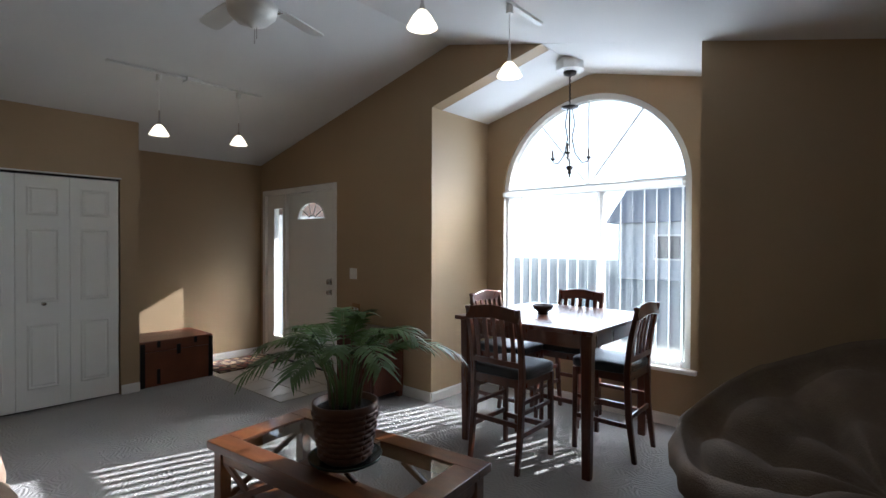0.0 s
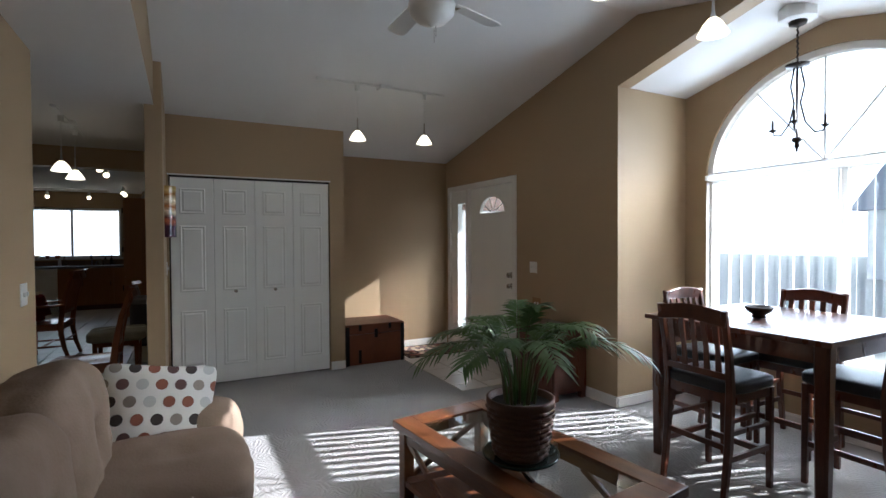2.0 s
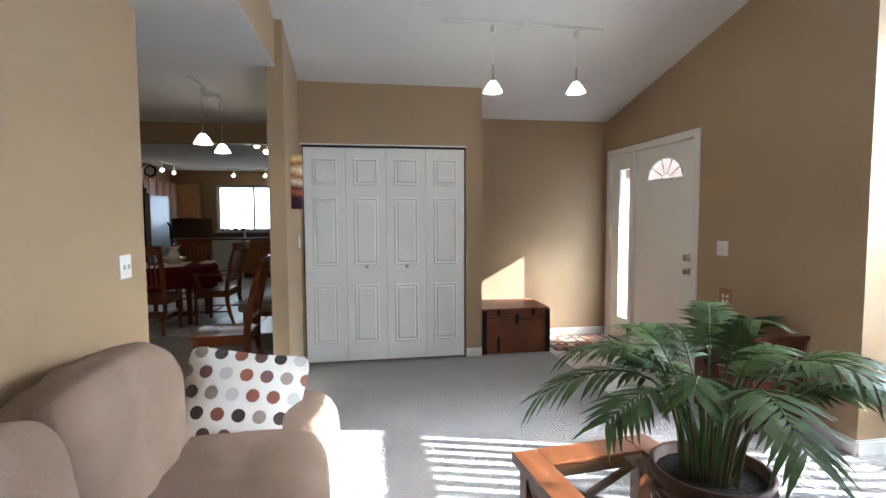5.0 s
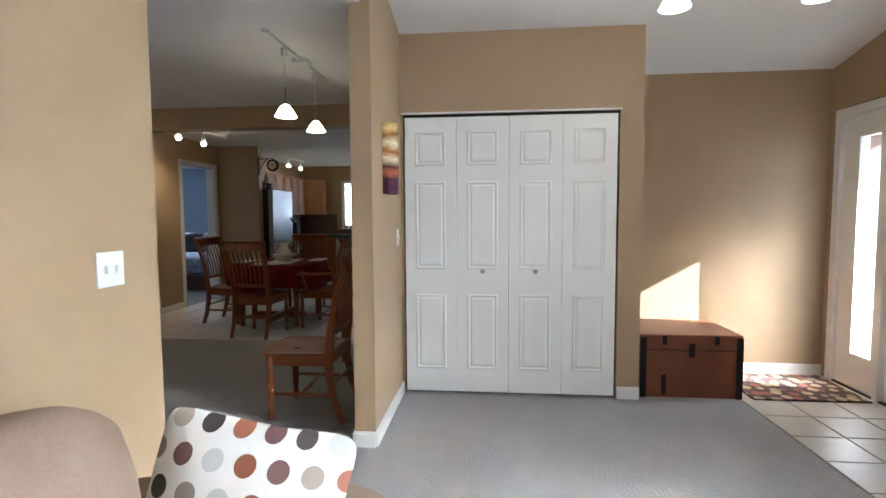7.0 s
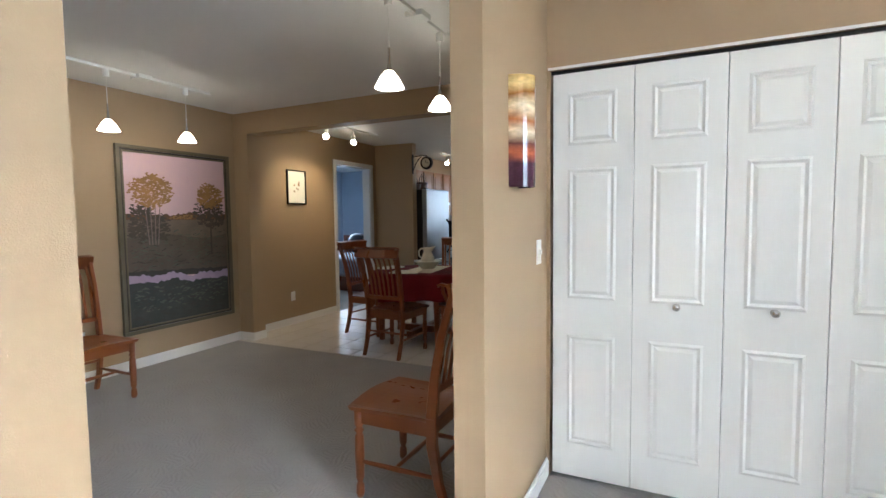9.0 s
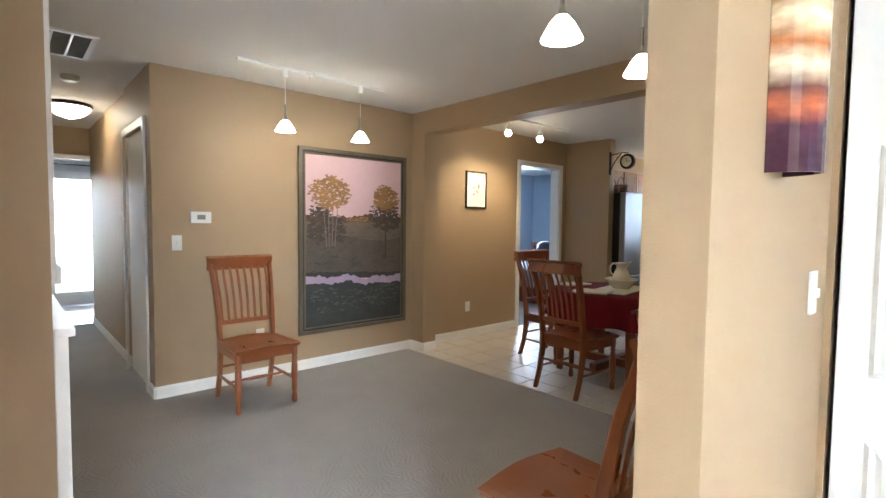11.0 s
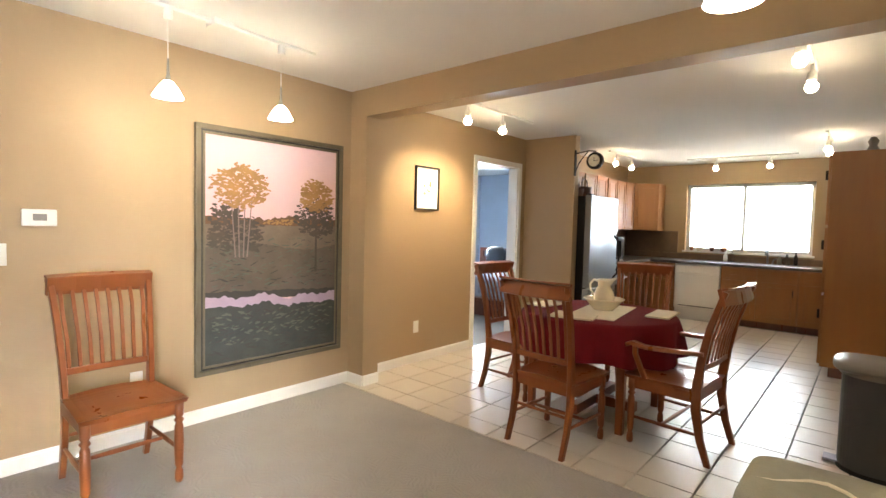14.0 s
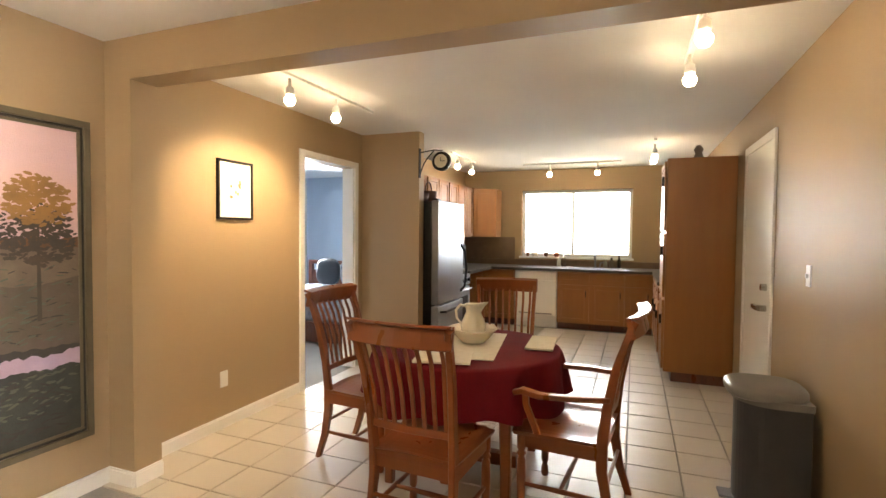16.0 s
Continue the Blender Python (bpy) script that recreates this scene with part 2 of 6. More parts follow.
def polka_material():
    m = bpy.data.materials.new("polka_dot_cotton")
    m.use_nodes = True
    nt = m.node_tree
    n, l = nt.nodes, nt.links
    b = n["Principled BSDF"]
    b.inputs["Roughness"].default_value = 0.8
    co = n.new("ShaderNodeTexCoord")
    sep = n.new("ShaderNodeSeparateXYZ"); l.new(co.outputs["Object"], sep.inputs[0])
    def math_node(op, a, v):
        k = n.new("ShaderNodeMath"); k.operation = op
        l.new(a, k.inputs[0])
        if hasattr(v, "is_linked"):
            l.new(v, k.inputs[1])
        else:
            k.inputs[1].default_value = v
        return k.outputs[0]
    u, v = math_node("MULTIPLY", sep.outputs[0], 11.5), math_node("MULTIPLY", sep.outputs[2], 11.5)
    row = math_node("FLOOR", v, 0.0)
    half = math_node("MULTIPLY", math_node("MODULO", row, 2.0), 0.5)
    u2 = math_node("ADD", u, half)
    fu = math_node("SUBTRACT", math_node("FRACT", u2, 0.0), 0.5)
    fv = math_node("SUBTRACT", math_node("FRACT", v, 0.0), 0.5)
    d2 = math_node("ADD", math_node("MULTIPLY", fu, fu), math_node("MULTIPLY", fv, fv))
    dot = math_node("LESS_THAN", d2, 0.105)
    cell = n.new("ShaderNodeCombineXYZ"); l.new(math_node("FLOOR", u2, 0.0), cell.inputs[0]); l.new(row, cell.inputs[1])
    wn = n.new("ShaderNodeTexWhiteNoise"); l.new(cell.outputs[0], wn.inputs[0])
    ramp = n.new("ShaderNodeValToRGB"); ramp.color_ramp.interpolation = "CONSTANT"
    cols = [(0.05, 0.035, 0.03), (0.25, 0.09, 0.05), (0.30, 0.25, 0.20), (0.50, 0.50, 0.47), (0.14, 0.07, 0.06)]
    e = ramp.color_ramp.elements
    e[0].color = (*cols[0], 1); e[1].position, e[1].color = 0.2, (*cols[1], 1)
    for i in (2, 3, 4):
        x = e.new(0.2 * i); x.color = (*cols[i], 1)
    l.new(wn.outputs[0], ramp.inputs[0])
    mix = n.new("ShaderNodeMix"); mix.data_type = "RGBA"; mix.inputs[6].default_value = (0.72, 0.70, 0.65, 1)
    l.new(dot, mix.inputs[0]); l.new(ramp.outputs[0], mix.inputs[7]); l.new(mix.outputs[2], b.inputs["Base Color"])
    return m


M_POLKA = polka_material()


def ramp_material(name, stops, axis, lo, hi, wobble, rough=0.5):
    """Bands of colour along an object axis, with ragged borders."""
    m = bpy.data.materials.new(name)
    m.use_nodes = True
    nt = m.node_tree
    n, l = nt.nodes, nt.links
    co, sep = n.new("ShaderNodeTexCoord"), n.new("ShaderNodeSeparateXYZ")
    l.new(co.outputs["Object"], sep.inputs[0])
    mr = n.new("ShaderNodeMapRange"); mr.inputs[1].default_value, mr.inputs[2].default_value = lo, hi
    l.new(sep.outputs[axis], mr.inputs[0])
    nz = n.new("ShaderNodeTexNoise"); nz.inputs["Scale"].default_value = 7; nz.inputs["Detail"].default_value = 6
    l.new(co.outputs["Object"], nz.inputs[0])
    ma = n.new("ShaderNodeMath"); ma.operation = "MULTIPLY_ADD"; ma.inputs[1].default_value = wobble
    l.new(nz.outputs[0], ma.inputs[0]); l.new(mr.outputs[0], ma.inputs[2])
    ramp = n.new("ShaderNodeValToRGB")
    e = ramp.color_ramp.elements
    e[0].position, e[0].color = stops[0][0], (*stops[0][1], 1)
    e[1].position, e[1].color = stops[-1][0], (*stops[-1][1], 1)
    for p, c in stops[1:-1]:
        x = e.new(p); x.color = (*c, 1)
    l.new(ma.outputs[0], ramp.inputs[0])
    hs = n.new("ShaderNodeHueSaturation"); nz2 = n.new("ShaderNodeTexNoise"); nz2.inputs["Scale"].default_value = 26; nz2.inputs["Detail"].default_value = 6
    st = n.new("ShaderNodeMapping"); st.inputs["Scale"].default_value = (0.5, 1, 2)
    l.new(co.outputs["Object"], st.inputs[0]); l.new(st.outputs[0], nz2.inputs[0])
    m2 = n.new("ShaderNodeMapRange"); m2.inputs[1].default_value, m2.inputs[2].default_value, m2.inputs[3].default_value, m2.inputs[4].default_value = 0.3, 0.7, 0.72, 1.25
    l.new(nz2.outputs[0], m2.inputs[0]); l.new(m2.outputs[0], hs.inputs["Value"]); l.new(ramp.outputs[0], hs.inputs["Color"])
    b = n["Principled BSDF"]
    l.new(hs.outputs[0], b.inputs["Base Color"]); b.inputs["Roughness"].default_value = rough
    return m


# ---- mesh helpers ----
def part(name, bm, mat, parent=None, label="", smooth=False):
    me = bpy.data.meshes.new(name)
    bmesh.ops.recalc_face_normals(bm, faces=bm.faces)
    bm.to_mesh(me)
    bm.free()
    me.materials.append(mat)
    if smooth:
        me.shade_smooth()
    ob = new(name, me)
    if parent is not None:
        ob.parent = parent
    if label:
        ob["label"] = label
    return ob


def thing(name, m, label, category, group="", kind=""):
    ob = new(name)
    ob.matrix_world = m
    ob.empty_display_size = 0.1
    return tagged(ob, label, category, group, kind)


def add_box(bm, x0, y0, z0, x1, y1, z1, bevel=0.0):
    x0, x1, y0, y1, z0, z1 = min(x0, x1), max(x0, x1), min(y0, y1), max(y0, y1), min(z0, z1), max(z0, z1)
    r = bmesh.ops.create_cube(bm, size=1.0, matrix=Matrix.LocRotScale(((x0 + x1) / 2, (y0 + y1) / 2, (z0 + z1) / 2), None, (x1 - x0, y1 - y0, z1 - z0)))
    if bevel:
        edges = {e for v in r["verts"] for e in v.link_edges}
        bmesh.ops.bevel(bm, geom=list(edges), offset=bevel, segments=2, affect="EDGES", profile=0.6)
    return bm


def box(x0, y0, z0, x1, y1, z1, bevel=0.0):
    return add_box(bmesh.new(), x0, y0, z0, x1, y1, z1, bevel)


def add_prism(bm, pts, axis, a, b):
    """A flat polygon pushed from a to b along an axis; pts are the two other coordinates in x, y, z order."""
    def at(p, k):
        c = list(p)
        c.insert("xyz".index(axis), k)
        return bm.verts.new(c)
    lo, hi = [at(p, a) for p in pts], [at(p, b) for p in pts]
    bm.faces.new(lo)
    bm.faces.new(hi[::-1])
    for i in range(len(pts)):
        j = (i + 1) % len(pts)
        bm.faces.new((lo[i], hi[i], hi[j], lo[j]))
    return bm


def prism(pts, axis, a, b):
    return add_prism(bmesh.new(), pts, axis, a, b)


def add_sweep(bm, path, w, d, side=(1, 0, 0)):
    """A bar of rectangular section along a path; w across side, d across the other way. w and d may be lists."""
    side = Vector(side).normalized()
    rings = []
    for i, p in enumerate(path):
        p = Vector(p)
        t = (Vector(path[min(i + 1, len(path) - 1)]) - Vector(path[max(i - 1, 0)])).normalized()
        o = t.cross(side).normalized()
        ww, dd = (w[i] if isinstance(w, (list, tuple)) else w) / 2, (d[i] if isinstance(d, (list, tuple)) else d) / 2
        c = min(ww, dd) * 0.3
        ring = [(-ww + c, -dd), (ww - c, -dd), (ww, -dd + c), (ww, dd - c), (ww - c, dd), (-ww + c, dd), (-ww, dd - c), (-ww, -dd + c)]
        rings.append([bm.verts.new(p + side * a + o * b) for a, b in ring])
    for r0, r1 in zip(rings, rings[1:]):
        for i in range(8):
            bm.faces.new((r0[i], r0[(i + 1) % 8], r1[(i + 1) % 8], r1[i]))
    bm.faces.new(rings[0][::-1])
    bm.faces.new(rings[-1])
    return bm


def sweep(path, w, d, side=(1, 0, 0)):
    return add_sweep(bmesh.new(), path, w, d, side)


def add_tube(bm, path, r, n=8):
    rings = []
    for i, p in enumerate(path):
        p = Vector(p)
        t = (Vector(path[min(i + 1, len(path) - 1)]) - Vector(path[max(i - 1, 0)])).normalized()
        u = t.orthogonal().normalized() if i == 0 else (u - t * u.dot(t)).normalized()
        v = t.cross(u)
        rr = r[i] if isinstance(r, (list, tuple)) else r
        rings.append([bm.verts.new(p + (u * math.cos(2 * math.pi * k / n) + v * math.sin(2 * math.pi * k / n)) * rr) for k in range(n)])
    for r0, r1 in zip(rings, rings[1:]):
        for k in range(n):
            bm.faces.new((r0[k], r0[(k + 1) % n], r1[(k + 1) % n], r1[k]))
    bm.faces.new(rings[0][::-1])
    bm.faces.new(rings[-1])
    return bm


def tube(path, r, n=8):
    return add_tube(bmesh.new(), path, r, n)


def lathe(profile, n=24, at=(0, 0, 0)):
    """Turned about z; profile of (radius, height)."""
    bm = bmesh.new()
    rings = []
    for r, z in profile:
        rings.append([bm.verts.new((at[0] + r * math.cos(2 * math.pi * k / n), at[1] + r * math.sin(2 * math.pi * k / n), at[2] + z)) for k in range(n)])
    for r0, r1 in zip(rings, rings[1:]):
        for k in range(n):
            bm.faces.new((r0[k], r0[(k + 1) % n], r1[(k + 1) % n], r1[k]))
    bm.faces.new(rings[0][::-1])
    bm.faces.new(rings[-1])
    bmesh.ops.remove_doubles(bm, verts=bm.verts, dist=1e-5)
    return bm


def cushion(sx, sy, sz, power=5.0, cuts=14, wrinkle=0.01, seed=0.0, dents=(), at=(0, 0, 0), turn=None):
    """A stuffed rounded block of that size; dents are (x, y, z, radius, depth) pulls towards the middle."""
    bm = bmesh.new()
    bmesh.ops.create_cube(bm, size=2.0)
    bmesh.ops.subdivide_edges(bm, edges=bm.edges, cuts=cuts, use_grid_fill=True)
    for v in bm.verts:
        c = v.co
        k = (abs(c.x) ** power + abs(c.y) ** power + abs(c.z) ** power) ** (1 / power)
        c = Vector((c.x * sx / 2, c.y * sy / 2, c.z * sz / 2)) / k
        for dx, dy, dz, rad, dep in dents:
            q = (c - Vector((dx, dy, dz))).length / rad
            if q < 1:
                c -= c.normalized() * dep * (1 - q) ** 2
        w = noise.noise(c * 4 + Vector((seed, 0, 0))) + 0.5 * noise.noise(c * 11 + Vector((0, seed, 0)))
        c += c.normalized() * wrinkle * w
        v.co = c
    if turn is not None:
        bmesh.ops.transform(bm, matrix=turn, verts=bm.verts)
    bmesh.ops.translate(bm, verts=bm.verts, vec=at)
    return bm


# ---- structure ----
def structure(name, bm, mat, label, category="wall"):
    return tagged(part(name, bm, mat), label, category, kind="structure")


FRONT, BACK, SOFA_Y, POST_Y, PAINT_Y, NORTH_Y = 3.54, 4.40, -0.41, 0.19, -3.62, 0.07
CLOSET_X, FOYER_X, CORNER_X, EAST_X, KIT_X, FLAT = -5.19, -5.87, -4.24, 1.5, -12.90, 2.48
RIDGE_X, RIDGE_Z = -2.63, 3.20
BEAM0, BEAM1, BEAM_Z, PILASTER_Y = -6.83, -6.66, 2.255, -3.42


def vault(x):
    return RIDGE_Z - 0.2275 * (RIDGE_X - x) if x < RIDGE_X else RIDGE_Z - 0.25 * (x - RIDGE_X)


def boxes(*rows):
    bm = bmesh.new()
    for r in rows:
        add_box(bm, *r)
    return bm


# floor
structure("floor_slab", box(-13.1, -9.3, -0.3, EAST_X + 0.1, BACK + 0.1, -0.025), M_GROUT, "concrete slab under the carpet and tiles", "floor")
bm = boxes((-6.60, -9.2, -0.026, EAST_X, 2.62, 0.0), (-3.85, 2.62, -0.026, EAST_X, BACK + 0.02, 0.0))
structure("floor_carpet", bm, M_CARPET, "grey sculpted wall-to-wall carpet", "carpet")

# front wall with the door opening and the gable over the bay
bm = bmesh.new()
y0, y1 = FRONT, FRONT + 0.14
add_prism(bm, [(-6.0, 0), (-5.80, 0), (-5.80, vault(-5.80)), (-6.0, vault(-6.0))], "y", y0, y1)
add_prism(bm, [(-5.80, 2.13), (-4.24, 2.13), (-4.24, vault(-4.24)), (-5.80, vault(-5.80))], "y", y0, y1)
add_prism(bm, [(-4.24, 0), (-2.83, 0), (-2.83, vault(-2.83)), (-4.24, vault(-4.24))], "y", y0, y1)
add_prism(bm, [(-2.83, 2.69), (-1.71, 2.968), (RIDGE_X, RIDGE_Z), (-2.83, vault(-2.83))], "y", y0, y1)
add_prism(bm, [(-0.60, 0), (EAST_X, 0), (EAST_X, vault(EAST_X)), (-0.60, vault(-0.60))], "y", y0, y1)
structure("wall_front", bm, M_WALL, "tan painted front wall under the vaulted ceiling")
structure("wall_bay_left", box(-2.97, FRONT + 0.14, 0, -2.83, BACK, 2.72), M_WALL, "tan painted side wall of the window bay")
structure("wall_bay_right", box(-0.60, FRONT + 0.14, 0, -0.46, BACK, 2.72), M_WALL, "tan painted side wall of the window bay")

# bay wall with its arched opening
WX0, WX1, SILL, SPRING, RISE = -2.63, -0.87, 0.47, 1.95, 0.84
WC, WR = (WX0 + WX1) / 2, (WX1 - WX0) / 2
bm = bmesh.new()
b0, b1 = BACK, BACK + 0.14


def bay_top(x):
    return 2.69 + 0.248 * (x + 2.83) if x < -1.71 else vault(x)


add_prism(bm, [(-2.97, 0), (WX0, 0), (WX0, bay_top(WX0)), (-2.97, bay_top(-2.97))], "y", b0, b1)
add_prism(bm, [(WX1, 0), (-0.46, 0), (-0.46, bay_top(-0.46)), (WX1, bay_top(WX1))], "y", b0, b1)
add_prism(bm, [(WX0, 0), (WX1, 0), (WX1, SILL), (WX0, SILL)], "y", b0, b1)
ARCH = [(WC - WR * math.cos(math.pi * i / 32), SPRING + RISE * math.sin(math.pi * i / 32)) for i in range(33)]
for (xa, za), (xb, zb) in zip(ARCH, ARCH[1:]):
    add_prism(bm, [(xa, za), (xb, zb), (xb, bay_top(xb)), (xa, bay_top(xa))], "y", b0, b1)
structure("wall_bay_back", bm, M_WALL, "tan painted bay wall with an arched window opening")

# other walls
structure("wall_foyer", prism([(1.78, 0), (FRONT, 0), (FRONT, vault(FOYER_X)), (1.78, vault(FOYER_X))], "x", FOYER_X - 0.12, FOYER_X), M_WALL, "tan painted foyer wall behind the trunk")
CY0, CY1, CH = 0.208, 1.740, 2.05
bm = bmesh.new()
for p in ([(POST_Y, 0), (CY0, 0), (CY0, CH), (POST_Y, CH)], [(CY1, 0), (1.90, 0), (1.90, CH), (CY1, CH)], [(POST_Y, CH), (1.90, CH), (1.90, vault(CLOSET_X)), (POST_Y, vault(CLOSET_X))]):
    add_prism(bm, p, "x", CLOSET_X - 0.11, CLOSET_X)
add_prism(bm, [(FOYER_X, 0), (CLOSET_X - 0.11, 0), (CLOSET_X - 0.11, vault(CLOSET_X - 0.11)), (FOYER_X, vault(FOYER_X))], "y", 1.78, 1.90)
structure("wall_closet", bm, M_WALL, "tan painted wall round the coat closet")
bm = prism([(CLOSET_X - 0.5, 0), (-4.31, 0), (-4.31, vault(-4.31)), (CLOSET_X - 0.5, vault(CLOSET_X - 0.5))], "y", NORTH_Y, POST_Y)
structure("wall_stub", bm, M_WALL, "tan painted stub wall beside the closet")
bm = prism([(-4.31, FLAT + 0.004), (0.225, FLAT + 0.004), (RIDGE_X, RIDGE_Z), (-4.31, vault(-4.31))], "y", 0.0625, 0.135)
structure("wall_header", bm, M_WALL, "tan painted header over the sofa and passage")
structure("wall_sofa", box(-3.36, SOFA_Y - 0.12, 0, EAST_X, SOFA_Y, FLAT), M_WALL, "tan painted wall behind the sofa")
structure("wall_east", box(EAST_X, SOFA_Y - 0.12, 0, EAST_X + 0.12, FRONT + 0.14, 2.6), M_WALL, "tan painted end wall of the living room")
bm = boxes((-3.36, -1.15, 0, -3.24, SOFA_Y - 0.12, FLAT), (-3.51, -1.32, 0, -3.05, -1.15, FLAT), (-3.51, -2.70, 0, -3.05, -1.32, 0.08),
           (-3.51, -1.45, 0.08, -3.05, -1.32, 0.74), (-3.51, -2.70, 0.08, -3.05, -2.28, 0.74), (-3.51, -2.70, 0.74, -3.05, -1.32, 1.20),
           (-3.17, -2.70, 1.20, -3.05, -1.32, 2.36), (-3.51, -2.70, 2.36, -3.05, -1.32, FLAT), (-3.51, -7.2, 0, -3.05, -2.70, FLAT), (-3.12, -2.28, 0.08, -3.05, -1.45, 0.74))
structure("wall_fireplace", bm, M_WALL, "tan painted fireplace wall with a recessed niche")
bm = boxes((-8.43, PAINT_Y - 0.13, 0, CORNER_X, PAINT_Y, FLAT), (-9.28, PAINT_Y - 0.13, 2.10, -8.43, PAINT_Y, FLAT), (-13.05, PAINT_Y - 0.13, 0, -9.28, PAINT_Y, FLAT),
           (BEAM0, PAINT_Y, 0, BEAM1, PILASTER_Y, BEAM_Z), (-9.57, PAINT_Y, 0, -9.45, -2.945, FLAT))
structure("wall_painting", bm, M_WALL, "tan painted wall of the dining room with a bedroom doorway")
bm = boxes((-4.36, -3.86, 0, CORNER_X, PAINT_Y - 0.13, FLAT), (-4.36, -4.62, 2.06, CORNER_X, -3.86, FLAT), (-4.36, -7.2, 0, CORNER_X - 0.03, -4.62, FLAT),
           (-4.48, -7.32, 2.08, -3.51, -7.2, FLAT), (-3.64, -7.32, 0, -3.51, -7.2, 2.08))
structure("wall_hall", bm, M_WALL, "tan painted hallway walls")
structure("wall_north", boxes((-13.05, NORTH_Y - 0.04, 0, -5.69, NORTH_Y + 0.12, FLAT)), M_WALL, "tan painted long wall of dining room and kitchen")
KW0, KW1, KZ0, KZ1 = -2.61, -0.89, 1.06, 2.14
bm = boxes((KIT_X - 0.16, PAINT_Y, 0, KIT_X, KW0, FLAT), (KIT_X - 0.16, KW1, 0, KIT_X, NORTH_Y, FLAT), (KIT_X - 0.16, KW0, 0, KIT_X, KW1, KZ0), (KIT_X - 0.16, KW0, KZ1, KIT_X, KW1, FLAT))
structure("wall_kitchen", bm, M_WALL, "tan painted kitchen wall with a wide window")
structure("beam", box(BEAM0, PAINT_Y, BEAM_Z, BEAM1, NORTH_Y, FLAT), M_WALL, "tan painted dropped beam between dining and carpet", "beam")
bm = boxes((-13.0, -7.0, 0, -7.2, -6.9, FLAT), (-7.3, -6.9, 0, -7.2, PAINT_Y - 0.14, FLAT), (-13.0, -6.9, 0, -12.9, PAINT_Y - 0.14, FLAT), (-13.0, PAINT_Y - 0.15, 0, -9.3, PAINT_Y - 0.135, FLAT))
structure("wall_bedroom", bm, M_BLUEROOM, "pale blue painted bedroom walls")
bm = boxes((-5.4, -9.06, 0, -4.78, -8.92, FLAT), (-3.86, -9.06, 0, -2.9, -8.92, FLAT), (-4.78, -9.06, 2.06, -3.86, -8.92, FLAT), (-5.5, -9.0, 0, -5.4, -7.32, FLAT), (-3.0, -9.0, 0, -2.9, -7.32, FLAT), (-5.4, -7.42, 0, -4.48, -7.32, FLAT), (-3.5, -7.42, 0, -3.0, -7.32, FLAT))
structure("wall_back_room", bm, M_CEIL, "white painted walls of the room past the hall")
structure("floor_back_room", box(-5.4, -8.92, -0.02, -3.0, -7.2, 0.006), M_HARDWOOD, "dark polished hardwood floor past the hall", "floor")

# ceilings
bm = prism([(-6.0, vault(-6.0)), (RIDGE_X, RIDGE_Z), (EAST_X + 0.12, vault(EAST_X + 0.12)), (EAST_X + 0.12, 3.5), (-6.0, 3.5)], "y", 0.135, FRONT)
add_prism(bm, [(RIDGE_X, RIDGE_Z), (-1.71, 2.968), (-0.46, vault(-0.46)), (EAST_X, vault(EAST_X)), (EAST_X, 3.5), (RIDGE_X, 3.5)], "y", FRONT + 0.14, BACK + 0.14)
add_prism(bm, [(-2.97, bay_top(-2.97)), (-1.71, 2.968), (-1.71, 3.5), (-2.97, 3.5)], "y", FRONT + 0.003, BACK + 0.14)
add_prism(bm, [(-1.71, 2.968), (-0.60, vault(-0.60)), (-0.60, 3.5), (-1.71, 3.5)], "y", FRONT, FRONT + 0.14)
structure("ceiling_vault", bm, M_CEIL, "white vaulted living room ceiling", "ceiling")
structure("ceiling_flat", boxes((-13.05, -9.2, FLAT, EAST_X + 0.1, 0.06, FLAT + 0.12), (-4.309, 0.06, FLAT, EAST_X, 0.1345, FLAT + 0.004)), M_CEIL, "white flat ceiling", "ceiling")
structure("ceiling_cap", boxes((-13.2, -9.3, 3.5, 1.8, 4.7, 3.6), (-6.12, 0.135, 2.3, -6.0, 3.7, 3.5)), M_CEIL, "roof slab over the house", "ceiling")

# outdoors
structure("ground", box(-300, -300, -0.6, 300, 300, -0.35), M_LAWN, "pale winter lawn round the house", "ground")
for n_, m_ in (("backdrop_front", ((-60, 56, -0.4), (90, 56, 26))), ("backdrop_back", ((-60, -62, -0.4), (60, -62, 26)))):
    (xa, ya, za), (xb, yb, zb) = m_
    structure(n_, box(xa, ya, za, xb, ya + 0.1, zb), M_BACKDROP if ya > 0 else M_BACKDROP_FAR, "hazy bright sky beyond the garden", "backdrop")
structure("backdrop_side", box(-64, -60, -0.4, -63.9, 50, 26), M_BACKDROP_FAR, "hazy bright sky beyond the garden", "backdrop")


# baseboards
def baseboard(x0, y0, x1, y1, nx, ny, h=0.09, t=0.014):
    bm = bmesh.new()
    add_box(bm, min(x0, x0 + nx * t), min(y0, y0 + ny * t), 0.001, max(x1, x1 + nx * t), max(y1, y1 + ny * t), h - 0.012)
    tt = t * 0.55
    add_box(bm, min(x0, x0 + nx * tt), min(y0, y0 + ny * tt), h - 0.012, max(x1, x1 + nx * tt), max(y1, y1 + ny * tt), h)
    structure("baseboard", bm, M_WHITE, "white painted baseboard", "baseboard")


